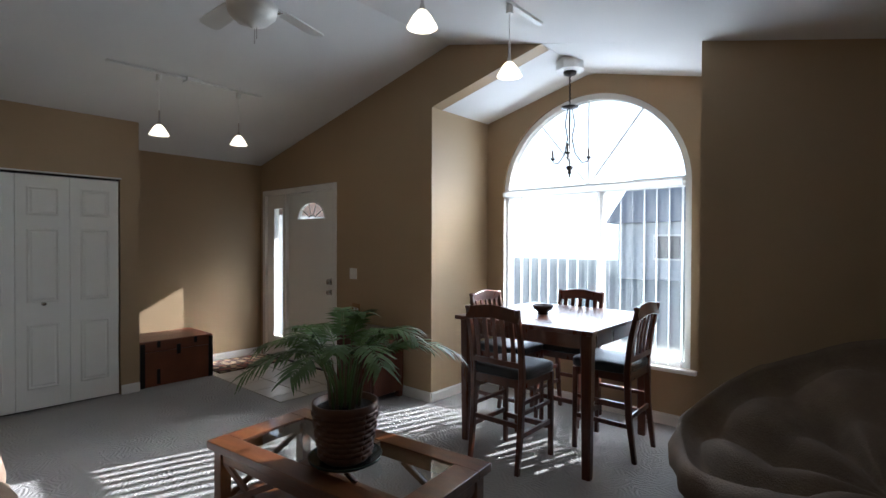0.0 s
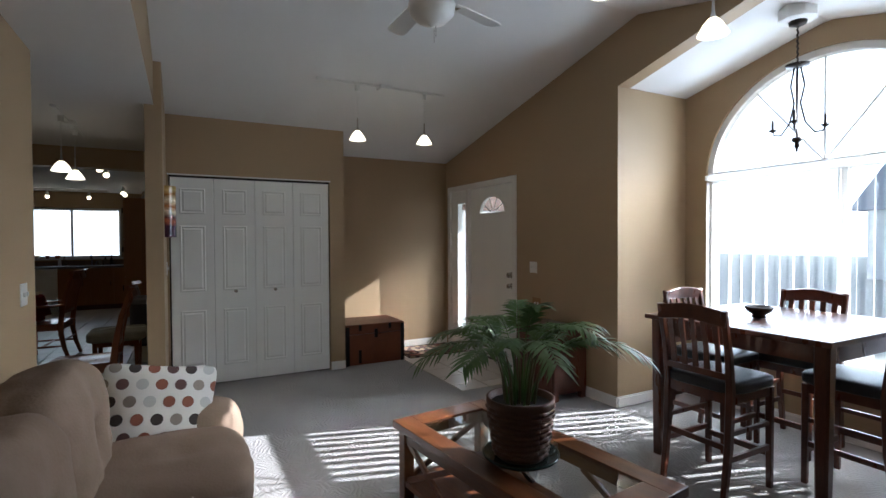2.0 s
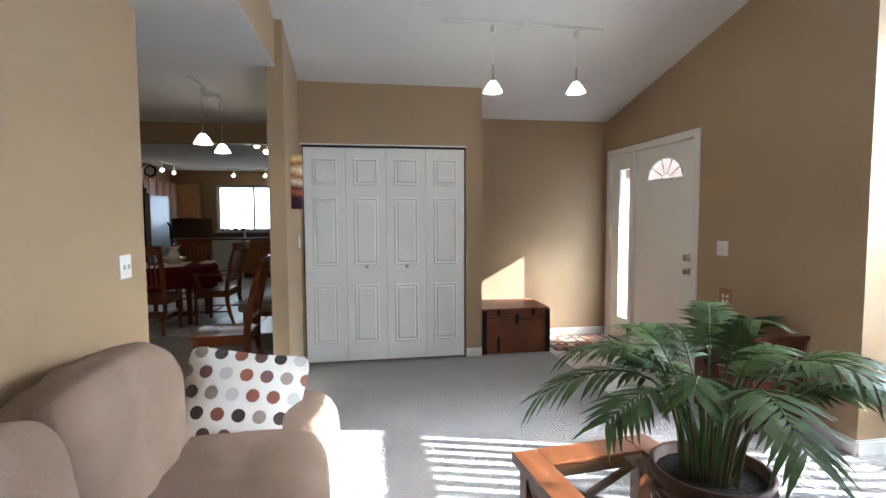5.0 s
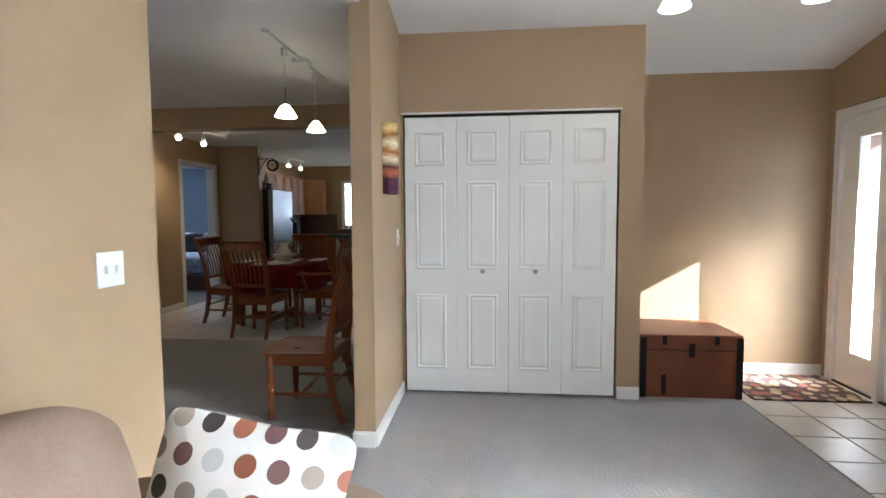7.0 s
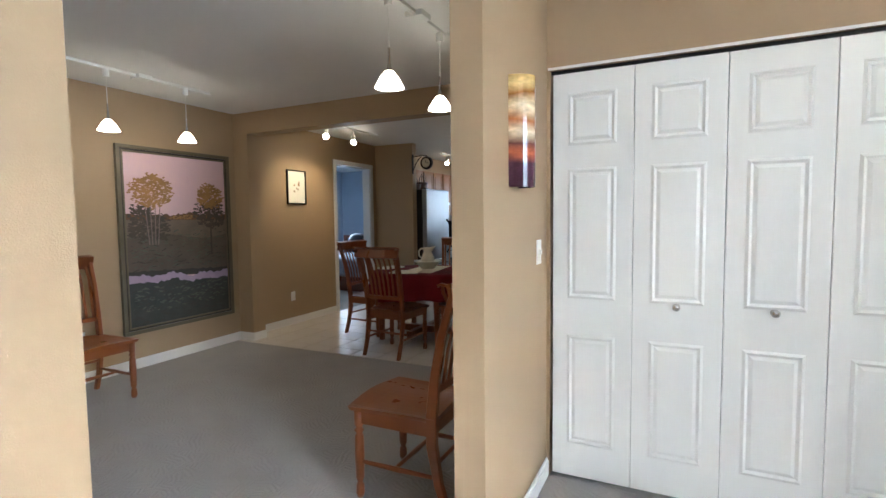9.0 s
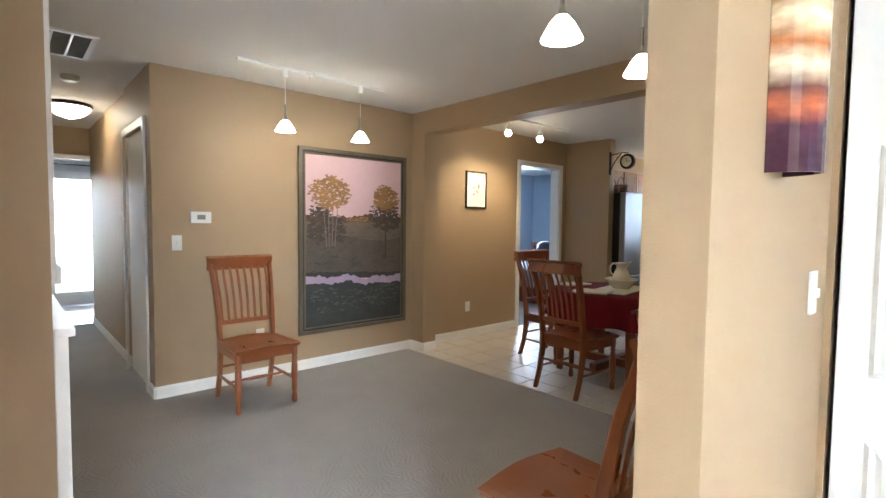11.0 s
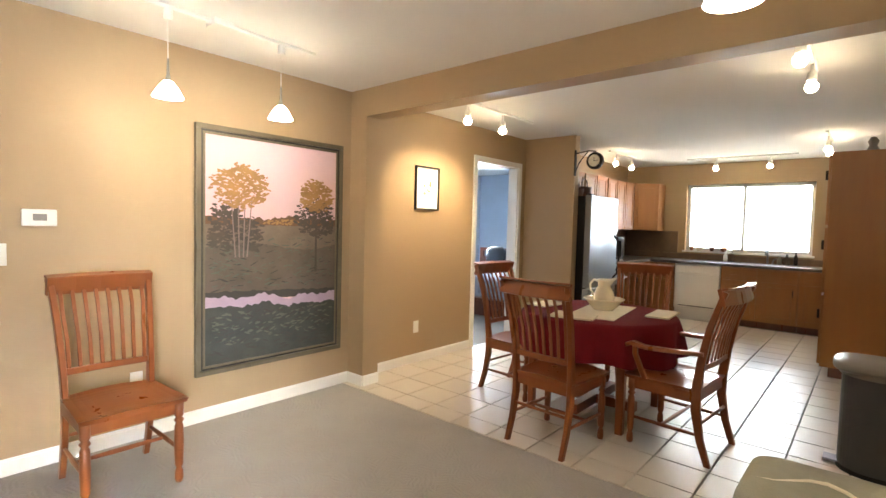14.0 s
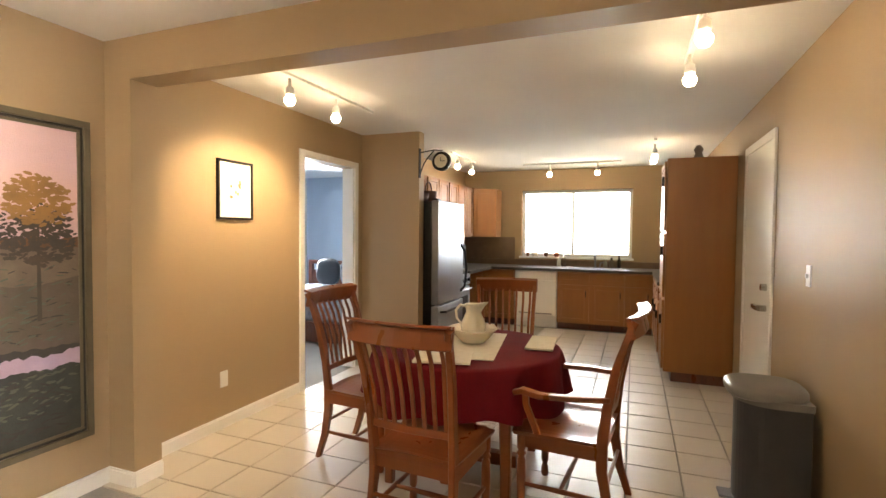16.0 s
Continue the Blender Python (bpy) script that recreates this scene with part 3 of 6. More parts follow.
baseboard(-4.18, FRONT, -2.83, FRONT, 0, -1)
baseboard(-2.83, FRONT, -2.83, BACK, 1, 0)
baseboard(-2.83, BACK, -0.6, BACK, 0, -1)
baseboard(-0.6, FRONT, EAST_X, FRONT, 0, -1)
baseboard(FOYER_X, 1.90, FOYER_X, FRONT, 1, 0)
baseboard(CLOSET_X, CY1 + 0.005, CLOSET_X, 1.90, 1, 0)
baseboard(CLOSET_X, POST_Y, -4.31, POST_Y, 0, 1)
baseboard(-4.31, NORTH_Y, -4.31, POST_Y, 1, 0)
baseboard(-8.0, NORTH_Y, -4.31, NORTH_Y, 0, -1)
baseboard(-3.36, SOFA_Y, EAST_X, SOFA_Y, 0, 1)
baseboard(BEAM1, PAINT_Y, CORNER_X, PAINT_Y, 0, 1)
baseboard(BEAM0, PILASTER_Y, BEAM1, PILASTER_Y, 0, 1)
baseboard(BEAM1, PAINT_Y, BEAM1, PILASTER_Y, 1, 0)
baseboard(-8.365, PAINT_Y, BEAM0, PAINT_Y, 0, 1)
baseboard(CORNER_X, -3.78, CORNER_X, PAINT_Y, 1, 0)
baseboard(CORNER_X - 0.03, -7.2, CORNER_X - 0.03, -4.70, 1, 0)
baseboard(-3.51, -7.2, -3.51, -2.6, -1, 0)


# ---- doors and windows ----
def casing(parent, axis, a0, a1, top, face, out, w=0.065, t=0.018):
    """White trim on three sides of an opening that runs from a0 to a1 along an axis."""
    for lo, hi, z0, z1 in ((a0 - w, a0, 0, top + w), (a1, a1 + w, 0, top + w), (a0, a1, top, top + w)):
        bm = box(lo, face, z0, hi, face + out * t, z1, 0.004) if axis == "x" else box(face, lo, z0, face + out * t, hi, z1, 0.004)
        part("door_casing", bm, M_WHITE, parent)


def panel_leaf(parent, y0, y1, x, z0, z1, knob=None):
    """One leaf of the bifold closet door, facing +x, with three raised panels."""
    bm = box(x - 0.032, y0 + 0.0015, z0, x, y1 - 0.0015, z1, 0.003)
    leaf = part("door_leaf", bm, M_DOOR, parent)
    m = 0.075
    for a, b in ((1.68, 1.93), (0.93, 1.57), (0.19, 0.75)):
        bm = bmesh.new()
        ring = [(0.0, 0.0), (0.012, 0.007), (0.024, -0.002), (0.040, 0.006)]
        loops = []
        for inset, lift in ring:
            loops.append([bm.verts.new((x + lift + 0.001, yy, zz)) for yy, zz in ((y0 + m + inset, a + inset), (y1 - m - inset, a + inset), (y1 - m - inset, b - inset), (y0 + m + inset, b - inset))])
        for l0, l1 in zip(loops, loops[1:]):
            for i in range(4):
                bm.faces.new((l0[i], l0[(i + 1) % 4], l1[(i + 1) % 4], l1[i]))
        bm.faces.new(loops[-1])
        part("raised_panel", bm, M_DOOR, leaf)
    if knob is not None:
        bm = lathe([(0.001, 0.045), (0.012, 0.043), (0.017, 0.034), (0.014, 0.024), (0.007, 0.018), (0.007, 0.004), (0.016, 0.002), (0.016, 0.0)], 16)
        bmesh.ops.transform(bm, matrix=pose(x, knob, 0.92, 0, 90, 0), verts=bm.verts)
        part("knob", bm, M_CHROME, leaf, "round satin nickel knob", True)


closet = thing("door_closet", pose(0, 0, 0), "white six-panel bifold closet doors, closed", "closet door", kind="structure")
q = (CY1 - CY0 - 0.024) / 4
for i in range(4):
    panel_leaf(closet, CY0 + 0.012 + q * i, CY0 + 0.012 + q * (i + 1), CLOSET_X - 0.004, 0.02, 2.028, (0, CY0 + 0.012 + q * 1.5, CY0 + 0.012 + q * 2.5, 0)[i] or None)
part("door_track", box(CLOSET_X - 0.06, CY0, 2.034, CLOSET_X - 0.02, CY1, 2.05), M_BLACK, closet)
# black sheet behind the leaves stands in for shade in the door gaps
part("closet_recess", box(CLOSET_X - 0.10, CY0, 0.0, CLOSET_X - 0.06, CY1, 2.034), M_BLACK, closet)
part("head_trim", box(CLOSET_X, CY0 - 0.01, 2.050, CLOSET_X + 0.008, CY1 + 0.01, 2.062), M_WHITE, closet)

# front door with sidelight and fanlight
fd = thing("door_front", pose(0, 0, 0), "white steel front door with fanlight and sidelight", "front door", kind="structure")
DX0, DX1 = -5.255, -4.31
for xa, xb, za, zb in ((-5.80, -5.735, 0, 2.12), (-4.31, -4.24, 0, 2.12), (-5.735, -4.31, 2.055, 2.12), (-5.30, -5.255, 0, 2.055)):
    part("door_frame", box(xa, FRONT - 0.014, za, xb, FRONT + 0.12, zb, 0.004), M_WHITE, fd)
bm = boxes((DX0, FRONT + 0.03, 0.01, DX1, FRONT + 0.074, 1.73), (DX0, FRONT + 0.03, 1.73, -5.05, FRONT + 0.074, 2.05), (-4.50, FRONT + 0.03, 1.73, DX1, FRONT + 0.074, 2.05))
fan = [(-4.775 - 0.275 * math.cos(math.pi * i / 20), 1.73 + 0.205 * math.sin(math.pi * i / 20)) for i in range(21)]
for (xa, za), (xb, zb) in zip(fan, fan[1:]):
    add_prism(bm, [(xa, za), (xb, zb), (xb, 2.05), (xa, 2.05)], "y", FRONT + 0.03, FRONT + 0.074)
leaf = part("door_leaf", bm, M_DOOR, fd)
part("fanlight_trim", tube([(x, FRONT + 0.03, z) for x, z in fan] + [(-5.05, FRONT + 0.03, 1.73)], 0.010, 6), M_DOOR, leaf)
for k in range(1, 5):
    a = math.pi * k / 5
    part("glazing_bar", tube([(-4.775 - 0.07 * math.cos(a), FRONT + 0.05, 1.73 + 0.055 * math.sin(a)), (-4.775 - 0.272 * math.cos(a), FRONT + 0.05, 1.73 + 0.203 * math.sin(a))], 0.006, 6), M_DOOR, leaf)
part("glazing_bar", tube([(-4.775 - 0.07 * math.cos(math.pi * k / 8), FRONT + 0.05, 1.73 + 0.055 * math.sin(math.pi * k / 8)) for k in range(9)], 0.006, 6), M_DOOR, leaf)
pane = part("pane", prism(fan, "y", FRONT + 0.050, FRONT + 0.054), M_GLASS, leaf, "fan-shaped glass pane")
pane.visible_shadow = False
for z, r in ((1.02, 0.030), (0.90, 0.027)):
    bm = lathe([(r + 0.006, 0.0), (r + 0.006, 0.006), (r * 0.5, 0.012), (r * 0.5, 0.03), (r, 0.038), (r, 0.055), (r * 0.5, 0.064), (0.001, 0.066)], 18)
    bmesh.ops.transform(bm, matrix=pose(-4.375, FRONT + 0.03, z, 90, 0, 0), verts=bm.verts)
    part("door_knob" if z < 1 else "deadbolt", bm, M_CHROME, leaf, "satin nickel knob", True)
bm = boxes((-5.735, FRONT + 0.02, 0, -5.575, FRONT + 0.09, 2.055), (-5.375, FRONT + 0.02, 0, -5.30, FRONT + 0.09, 2.055), (-5.575, FRONT + 0.02, 0, -5.375, FRONT + 0.09, 0.27), (-5.575, FRONT + 0.02, 1.89, -5.375, FRONT + 0.09, 2.055))
side = part("sidelight", bm, M_DOOR, fd)
pane = part("pane", box(-5.575, FRONT + 0.05, 0.27, -5.375, FRONT + 0.054, 1.89), M_GLASS, side, "tall narrow glass pane")
pane.visible_shadow = False
part("threshold", box(-5.735, FRONT + 0.0, 0.0, -4.31, FRONT + 0.12, 0.012), M_BRONZE, fd)

# unseen porch roof added to trim the foyer sun patch, and brick pier outside the door
structure("porch_roof", box(-6.6, FRONT + 0.2, 2.45, -4.0, FRONT + 1.72, 2.6), M_CEIL, "unseen white porch roof added to cut the sun at the sidelight", "porch")
structure("wall_garage", box(-6.7, FRONT + 0.15, 1.88, -6.5, FRONT + 4.5, 2.75), M_BRICK, "red brick garage wall beside the porch", "wall")
structure("wall_garage_lower", box(-6.7, FRONT + 0.15, -0.35, -6.51, FRONT + 4.5, 1.878), M_SIDING, "pale painted garage wall under the brick", "wall")

# arched bay window
wn = thing("window_bay", pose(0, 0, 0), "large white arched picture window with vertical blinds", "window", kind="structure")
fr = bmesh.new()
inner = [(WC - (WR - 0.05) * math.cos(math.pi * i / 32), SPRING + (RISE - 0.05) * math.sin(math.pi * i / 32)) for i in range(33)]
for i in range(32):
    add_prism(fr, [ARCH[i], ARCH[i + 1], inner[i + 1], inner[i]], "y", BACK + 0.02, BACK + 0.10)
part("window_frame", fr, M_WHITE, wn)
for xa, xb, za, zb in ((WX0, WX0 + 0.05, SILL, SPRING), (WX1 - 0.05, WX1, SILL, SPRING), (WX0 + 0.05, WX1 - 0.05, SILL, SILL + 0.05), (WX0 + 0.05, WX1 - 0.05, SPRING - 0.035, SPRING + 0.04)):
    part("window_frame", box(xa, BACK + 0.02, za, xb, BACK + 0.10, zb), M_WHITE, wn)
part("mullion", box(-1.655, BACK + 0.03, SILL + 0.05, -1.595, BACK + 0.09, SPRING - 0.035), M_WHITE, wn)
for a in (-0.62, 0.0, 0.62):
    part("glazing_bar", tube([(WC, BACK + 0.06, SPRING + 0.03), (WC + math.sin(a) * (WR - 0.05), BACK + 0.06, SPRING + (RISE - 0.05) * math.cos(a))], 0.008, 6), M_WHITE, wn)
for xa, xb in ((WX0 + 0.05, -1.655), (-1.595, WX1 - 0.05)):
    pane = part("pane", box(xa, BACK + 0.058, SILL + 0.05, xb, BACK + 0.062, SPRING - 0.035), M_GLASS, wn)
    pane.visible_shadow = False
pane = part("pane", prism(inner, "y", BACK + 0.058, BACK + 0.062), M_GLASS, wn, "half-round glass pane")
pane.visible_shadow = False
part("window_sill", box(WX0 - 0.05, BACK - 0.05, SILL - 0.035, WX1 + 0.05, BACK + 0.02, SILL, 0.006), M_WHITE, wn)
blind = thing("vertical_blind", pose(0, 0, 0), "white vinyl vertical blind, slats turned open", "blind")
part("head_rail", box(WX0 + 0.05, BACK - 0.09, SPRING - 0.035, WX1 - 0.05, BACK + 0.018, SPRING + 0.01, 0.004), M_BLIND, blind)
slat = None
for k in range(18):
    x = WX0 + 0.05 + k * 0.0975
    if slat is None:
        slat = part("slat", box(-0.0445, -0.0008, SILL + 0.02, 0.0445, 0.0008, SPRING - 0.05), M_BLIND, blind)
        s = slat
    else:
        s = new("slat", slat.data)
        s.parent = blind
    s.location, s.rotation_euler = (x, BACK - 0.045, 0), (0, 0, radians(113 + 3 * math.sin(k * 2.3)))

# kitchen window
kw = thing("window_kitchen", pose(0, 0, 0), "wide white kitchen window with a deep ledge", "window", kind="structure")
for ya, yb, za, zb in ((KW0, KW0 + 0.05, KZ0, KZ1), (KW1 - 0.05, KW1, KZ0, KZ1), (KW0 + 0.05, KW1 - 0.05, KZ0, KZ0 + 0.05), (KW0 + 0.05, KW1 - 0.05, KZ1 - 0.05, KZ1), (-1.81, -1.765, KZ0 + 0.05, KZ1 - 0.05)):
    part("window_frame", box(KIT_X - 0.14, ya, za, KIT_X - 0.08, yb, zb, 0.004), M_WHITE, kw)
for ya, yb in ((KW0 + 0.05, -1.81), (-1.765, KW1 - 0.05)):
    pane = part("pane", box(KIT_X - 0.112, ya, KZ0 + 0.05, KIT_X - 0.108, yb, KZ1 - 0.05), M_GLASS, kw)
    pane.visible_shadow = False
part("window_sill", box(KIT_X - 0.08, KW0 - 0.03, KZ0 - 0.03, KIT_X + 0.05, KW1 + 0.03, KZ0, 0.005), M_WHITE, kw)
for k in range(5):
    part("blind_slat", box(KIT_X - 0.072, KW0 + 0.012, KZ1 - 0.085 + k * 0.017, KIT_X - 0.03, KW1 - 0.012, KZ1 - 0.082 + k * 0.017), M_BLIND, kw)

# bedroom doorway, hall doors, north door
bd = thing("door_bedroom", pose(0, 0, 0), "open doorway to the bedroom with white casing", "doorway", kind="structure")
casing(bd, "x", -9.28, -8.43, 2.10, PAINT_Y, 1)
part("door_jamb", boxes((-8.445, PAINT_Y - 0.13, 0, -8.43, PAINT_Y, 2.10), (-9.28, PAINT_Y - 0.13, 0, -9.265, PAINT_Y, 2.10)), M_WHITE, bd)
hd = thing("door_hall_side", pose(0, 0, 0), "white closed hallway door with casing", "door", kind="structure")
casing(hd, "y", -4.62, -3.86, 2.06, CORNER_X, 1)
part("door_leaf", box(CORNER_X - 0.06, -4.62, 0.01, CORNER_X - 0.02, -3.86, 2.06), M_DOOR, hd)
hl = thing("door_hall_opposite", pose(0, 0, 0), "white closed hallway door with casing", "door", kind="structure")
casing(hl, "y", -6.1, -5.3, 2.06, -3.511, -1)
part("door_leaf", box(-3.519, -6.1, 0.01, -3.511, -5.3, 2.06), M_DOOR, hl)
he = thing("door_hall_end", pose(0, 0, 0), "white panelled door standing open at the hall end", "door", kind="structure")
casing(he, "x", -4.42, -3.64, 2.08, -7.2, 1, 0.06)
part("door_leaf", box(-3.70, -8.0, 0.012, -3.66, -7.26, 2.05, 0.004), M_DOOR, he)
for z in (0.3, 1.1, 1.8):
    part("hinge", box(-3.705, -7.27, z, -3.655, -7.235, z + 0.09), M_CHROME, he)
part("door_knob", tube([(-3.70, -7.92, 0.95), (-3.76, -7.92, 0.95)], 0.025, 10), M_CHROME, he)
be = thing("door_patio", pose(0, 0, 0), "white patio door with one tall bright pane", "patio door", kind="structure")
part("door_leaf", boxes((-4.78, -8.98, 0.01, -4.66, -8.93, 2.06), (-3.99, -8.98, 0.01, -3.86, -8.93, 2.06), (-4.66, -8.98, 0.01, -3.99, -8.93, 0.22), (-4.66, -8.98, 1.94, -3.99, -8.93, 2.06)), M_DOOR, be)
pane = part("pane", box(-4.66, -8.96, 0.22, -3.99, -8.955, 1.94), M_GLASS, be)
pane.visible_shadow = False
part("curtain_rod", tube([(-3.8, -8.86, 2.16), (-4.85, -8.86, 2.16)], 0.008), M_BRONZE, be)
nd = thing("door_garage", pose(0, 0, 0), "white closed door with casing and lever handle", "door", kind="structure")
casing(nd, "x", -9.57, -8.74, 2.10, NORTH_Y - 0.04, -1)
part("door_leaf", box(-9.57, NORTH_Y - 0.048, 0.01, -8.74, NORTH_Y - 0.042, 2.10), M_DOOR, nd)
part("door_handle", boxes((-8.85, NORTH_Y - 0.10, 0.90, -8.81, NORTH_Y - 0.04, 0.94), (-8.96, NORTH_Y - 0.115, 0.905, -8.81, NORTH_Y - 0.095, 0.935)), M_CHROME, nd)
part("deadbolt", tube([(-8.83, NORTH_Y - 0.04, 1.07), (-8.83, NORTH_Y - 0.085, 1.07)], 0.025, 12), M_CHROME, nd)


# ---- living room things ----
def turned_leg(x, y, top):
    return lathe([(0.017, 0.0), (0.022, 0.02), (0.019, 0.06), (0.013, 0.075), (0.021, 0.095), (0.024, top * 0.5), (0.021, top - 0.13), (0.015, top - 0.115), (0.025, top - 0.10), (0.015, top - 0.085), (0.023, top - 0.075), (0.023, top)], 14, (x, y, 0))


def dining_chair(arms=False):
    """High slat-back side chair that faces +y; seat 0.45, back 1.06."""
    c = thing("armchair" if arms else "dining_chair", pose(0, 0, 0), "reddish cherry wood slat-back armchair with curved arms" if arms else "reddish cherry wood slat-back dining chair with saddle seat", "chair", "cherry dining chairs")
    w = 0.27 if arms else 0.235
    bm = bmesh.new()
    n = 12
    grid = [[None] * (n + 1) for _ in range(n + 1)]
    for i in range(n + 1):
        for j in range(n + 1):
            u, v = i / n * 2 - 1, j / n * 2 - 1
            wx = w * (0.92 + 0.10 * (v + 1) / 2)
            grid[i][j] = bm.verts.new((u * wx, v * 0.225 + 0.02 * (1 - u * u) * (v > 0.9), 0.455 - 0.014 * (1 - u ** 4) * (1 - v ** 4) + 0.006 * math.cos(u * 3)))
    for i in range(n):
        for j in range(n):
            bm.faces.new((grid[i][j], grid[i + 1][j], grid[i + 1][j + 1], grid[i][j + 1]))
    r = bmesh.ops.extrude_face_region(bm, geom=bm.faces[:], use_keep_orig=True)
    for v in r["geom"]:
        if isinstance(v, bmesh.types.BMVert):
            v.co.z = 0.428
            v.co.x *= 0.96
            v.co.y *= 0.97
    part("seat", bm, M_CHERRY, c, smooth=False)
    for s in (-1, 1):
        part("leg", turned_leg(s * (w - 0.03), 0.185, 0.43), M_CHERRY, c, "turned front leg", True)
        path = [(s * (w - 0.035), -0.285, 0.0), (s * (w - 0.035), -0.235, 0.15), (s * (w - 0.035), -0.205, 0.32), (s * (w - 0.035), -0.205, 0.45), (s * (w - 0.03), -0.225, 0.62), (s * (w - 0.02), -0.265, 0.82), (s * (w - 0.008), -0.325, 1.0), (s * w, -0.345, 1.045)]
        part("back_post", sweep(path, 0.030, [0.034, 0.042, 0.052, 0.054, 0.046, 0.038, 0.032, 0.03]), M_CHERRY, c)
        part("side_apron", box(s * (w - 0.045), -0.19, 0.365, s * (w - 0.02), 0.17, 0.43), M_CHERRY, c)
        part("side_stretcher", tube([(s * (w - 0.035), -0.225, 0.175), (s * (w - 0.032), -0.02, 0.175), (s * (w - 0.03), 0.185, 0.175)], [0.009, 0.013, 0.009], 8), M_CHERRY, c)
        if arms:
            part("arm", sweep([(s * (w - 0.02), -0.24, 0.665), (s * (w + 0.02), -0.08, 0.66), (s * (w + 0.035), 0.08, 0.655), (s * (w + 0.02), 0.17, 0.665), (s * (w + 0.01), 0.215, 0.645)], [0.03, 0.036, 0.05, 0.055, 0.035], 0.026, (1, 0, 0)), M_CHERRY, c)
            part("arm_support", sweep([(s * (w - 0.02), 0.10, 0.44), (s * (w + 0.012), 0.12, 0.52), (s * (w + 0.02), 0.15, 0.60), (s * (w + 0.025), 0.15, 0.65)], 0.026, 0.03), M_CHERRY, c)
    part("front_apron", box(-(w - 0.05), 0.165, 0.365, w - 0.05, 0.19, 0.43), M_CHERRY, c)
    part("rear_apron", box(-(w - 0.05), -0.21, 0.365, w - 0.05, -0.19, 0.43), M_CHERRY, c)
    part("cross_stretcher", tube([(-(w - 0.03), -0.01, 0.175), (0, -0.01, 0.175), (w - 0.03, -0.01, 0.175)], [0.009, 0.014, 0.009], 8), M_CHERRY, c)
    part("rear_stretcher", tube([(-(w - 0.03), -0.225, 0.24), (w - 0.03, -0.225, 0.24)], 0.010, 8), M_CHERRY, c)
    crest = bmesh.new()
    k = [(-w - 0.012, -0.325), (-w * 0.5, -0.352), (0, -0.360), (w * 0.5, -0.352), (w + 0.012, -0.325)]
    add_sweep(crest, [(x, y, 1.012) for x, y in k], 0.10, 0.024, (0, 0.28, 1))
    add_sweep(crest, [(x, y - 0.016, 1.060) for x, y in k], 0.012, 0.036, (0, 0.28, 1))
    part("crest_rail", crest, M_CHERRY, c)
    part("lower_rail", sweep([(-w + 0.03, -0.222, 0.575), (0, -0.235, 0.575), (w - 0.03, -0.222, 0.575)], 0.035, 0.018, (0, 0, 1)), M_CHERRY, c)
    for i in range(8):
        u = (i - 3.5) / 3.5
        xa, xb = u * (w - 0.06), u * (w - 0.045)
        part("slat", sweep([(xa, -0.232 + 0.008 * u * u, 0.585), (xa * 1.02, -0.258 + 0.01 * u * u, 0.74), (xb, -0.305 + 0.015 * u * u, 0.90), (xb, -0.345 + 0.02 * u * u, 0.98)], 0.018, 0.011), M_CHERRY, c)
    return c


def bar_chair():
    """Counter-height chair that faces +y; black seat at 0.62."""
    c = thing("counter_chair", pose(0, 0, 0), "mahogany counter-height chair with black leather seat", "chair", "chairs round the tall table")
    part("seat", cushion(0.44, 0.43, 0.075, 6, 8, 0.004, at=(0, 0.01, 0.615)), M_LEATHER, c, "black leather padded seat", True)
    for s in (-1, 1):
        part("leg", sweep([(s * 0.185, 0.19, 0), (s * 0.185, 0.185, 0.58)], [0.030, 0.038], [0.030, 0.038]), M_DARKWOOD, c)
        part("back_post", sweep([(s * 0.185, -0.235, 0), (s * 0.187, -0.195, 0.30), (s * 0.19, -0.185, 0.60), (s * 0.192, -0.205, 0.80), (s * 0.195, -0.255, 1.04)], [0.03, 0.036, 0.038, 0.034, 0.03], [0.03, 0.040, 0.042, 0.036, 0.028]), M_DARKWOOD, c)
        part("side_stretcher", box(s * 0.185 - 0.008, -0.19, 0.22, s * 0.185 + 0.008, 0.18, 0.25), M_DARKWOOD, c)
        part("side_stretcher", box(s * 0.185 - 0.008, -0.18, 0.36, s * 0.185 + 0.008, 0.18, 0.385), M_DARKWOOD, c)
        part("apron", box(s * 0.185 - 0.01, -0.18, 0.53, s * 0.185 + 0.01, 0.18, 0.585), M_DARKWOOD, c)
    part("foot_rail", box(-0.18, 0.175, 0.18, 0.18, 0.195, 0.215), M_DARKWOOD, c)
    part("rear_rail", box(-0.18, -0.205, 0.28, 0.18, -0.19, 0.31), M_DARKWOOD, c)
    part("apron", box(-0.18, 0.175, 0.53, 0.18, 0.195, 0.585), M_DARKWOOD, c)
    part("apron", box(-0.18, -0.195, 0.53, 0.18, -0.175, 0.60), M_DARKWOOD, c)
    bm = bmesh.new()
    add_sweep(bm, [(x, -0.245 - 0.012 * math.cos(x * 7), 1.005 + 0.012 * math.cos(x * 14)) for x in (-0.205, -0.15, -0.1, -0.05, 0, 0.05, 0.1, 0.15, 0.205)], 0.085, 0.022, (0, 0.2, 1))
    part("crest_rail", bm, M_DARKWOOD, c)
    part("lower_rail", box(-0.18, -0.212, 0.665, 0.18, -0.192, 0.70), M_DARKWOOD, c)
    for i in range(5):
        x = (i - 2) * 0.068
        part("slat", sweep([(x, -0.202, 0.69), (x, -0.213, 0.82), (x, -0.242, 0.975)], [0.036, 0.028, 0.036], 0.010), M_DARKWOOD, c)
    return c


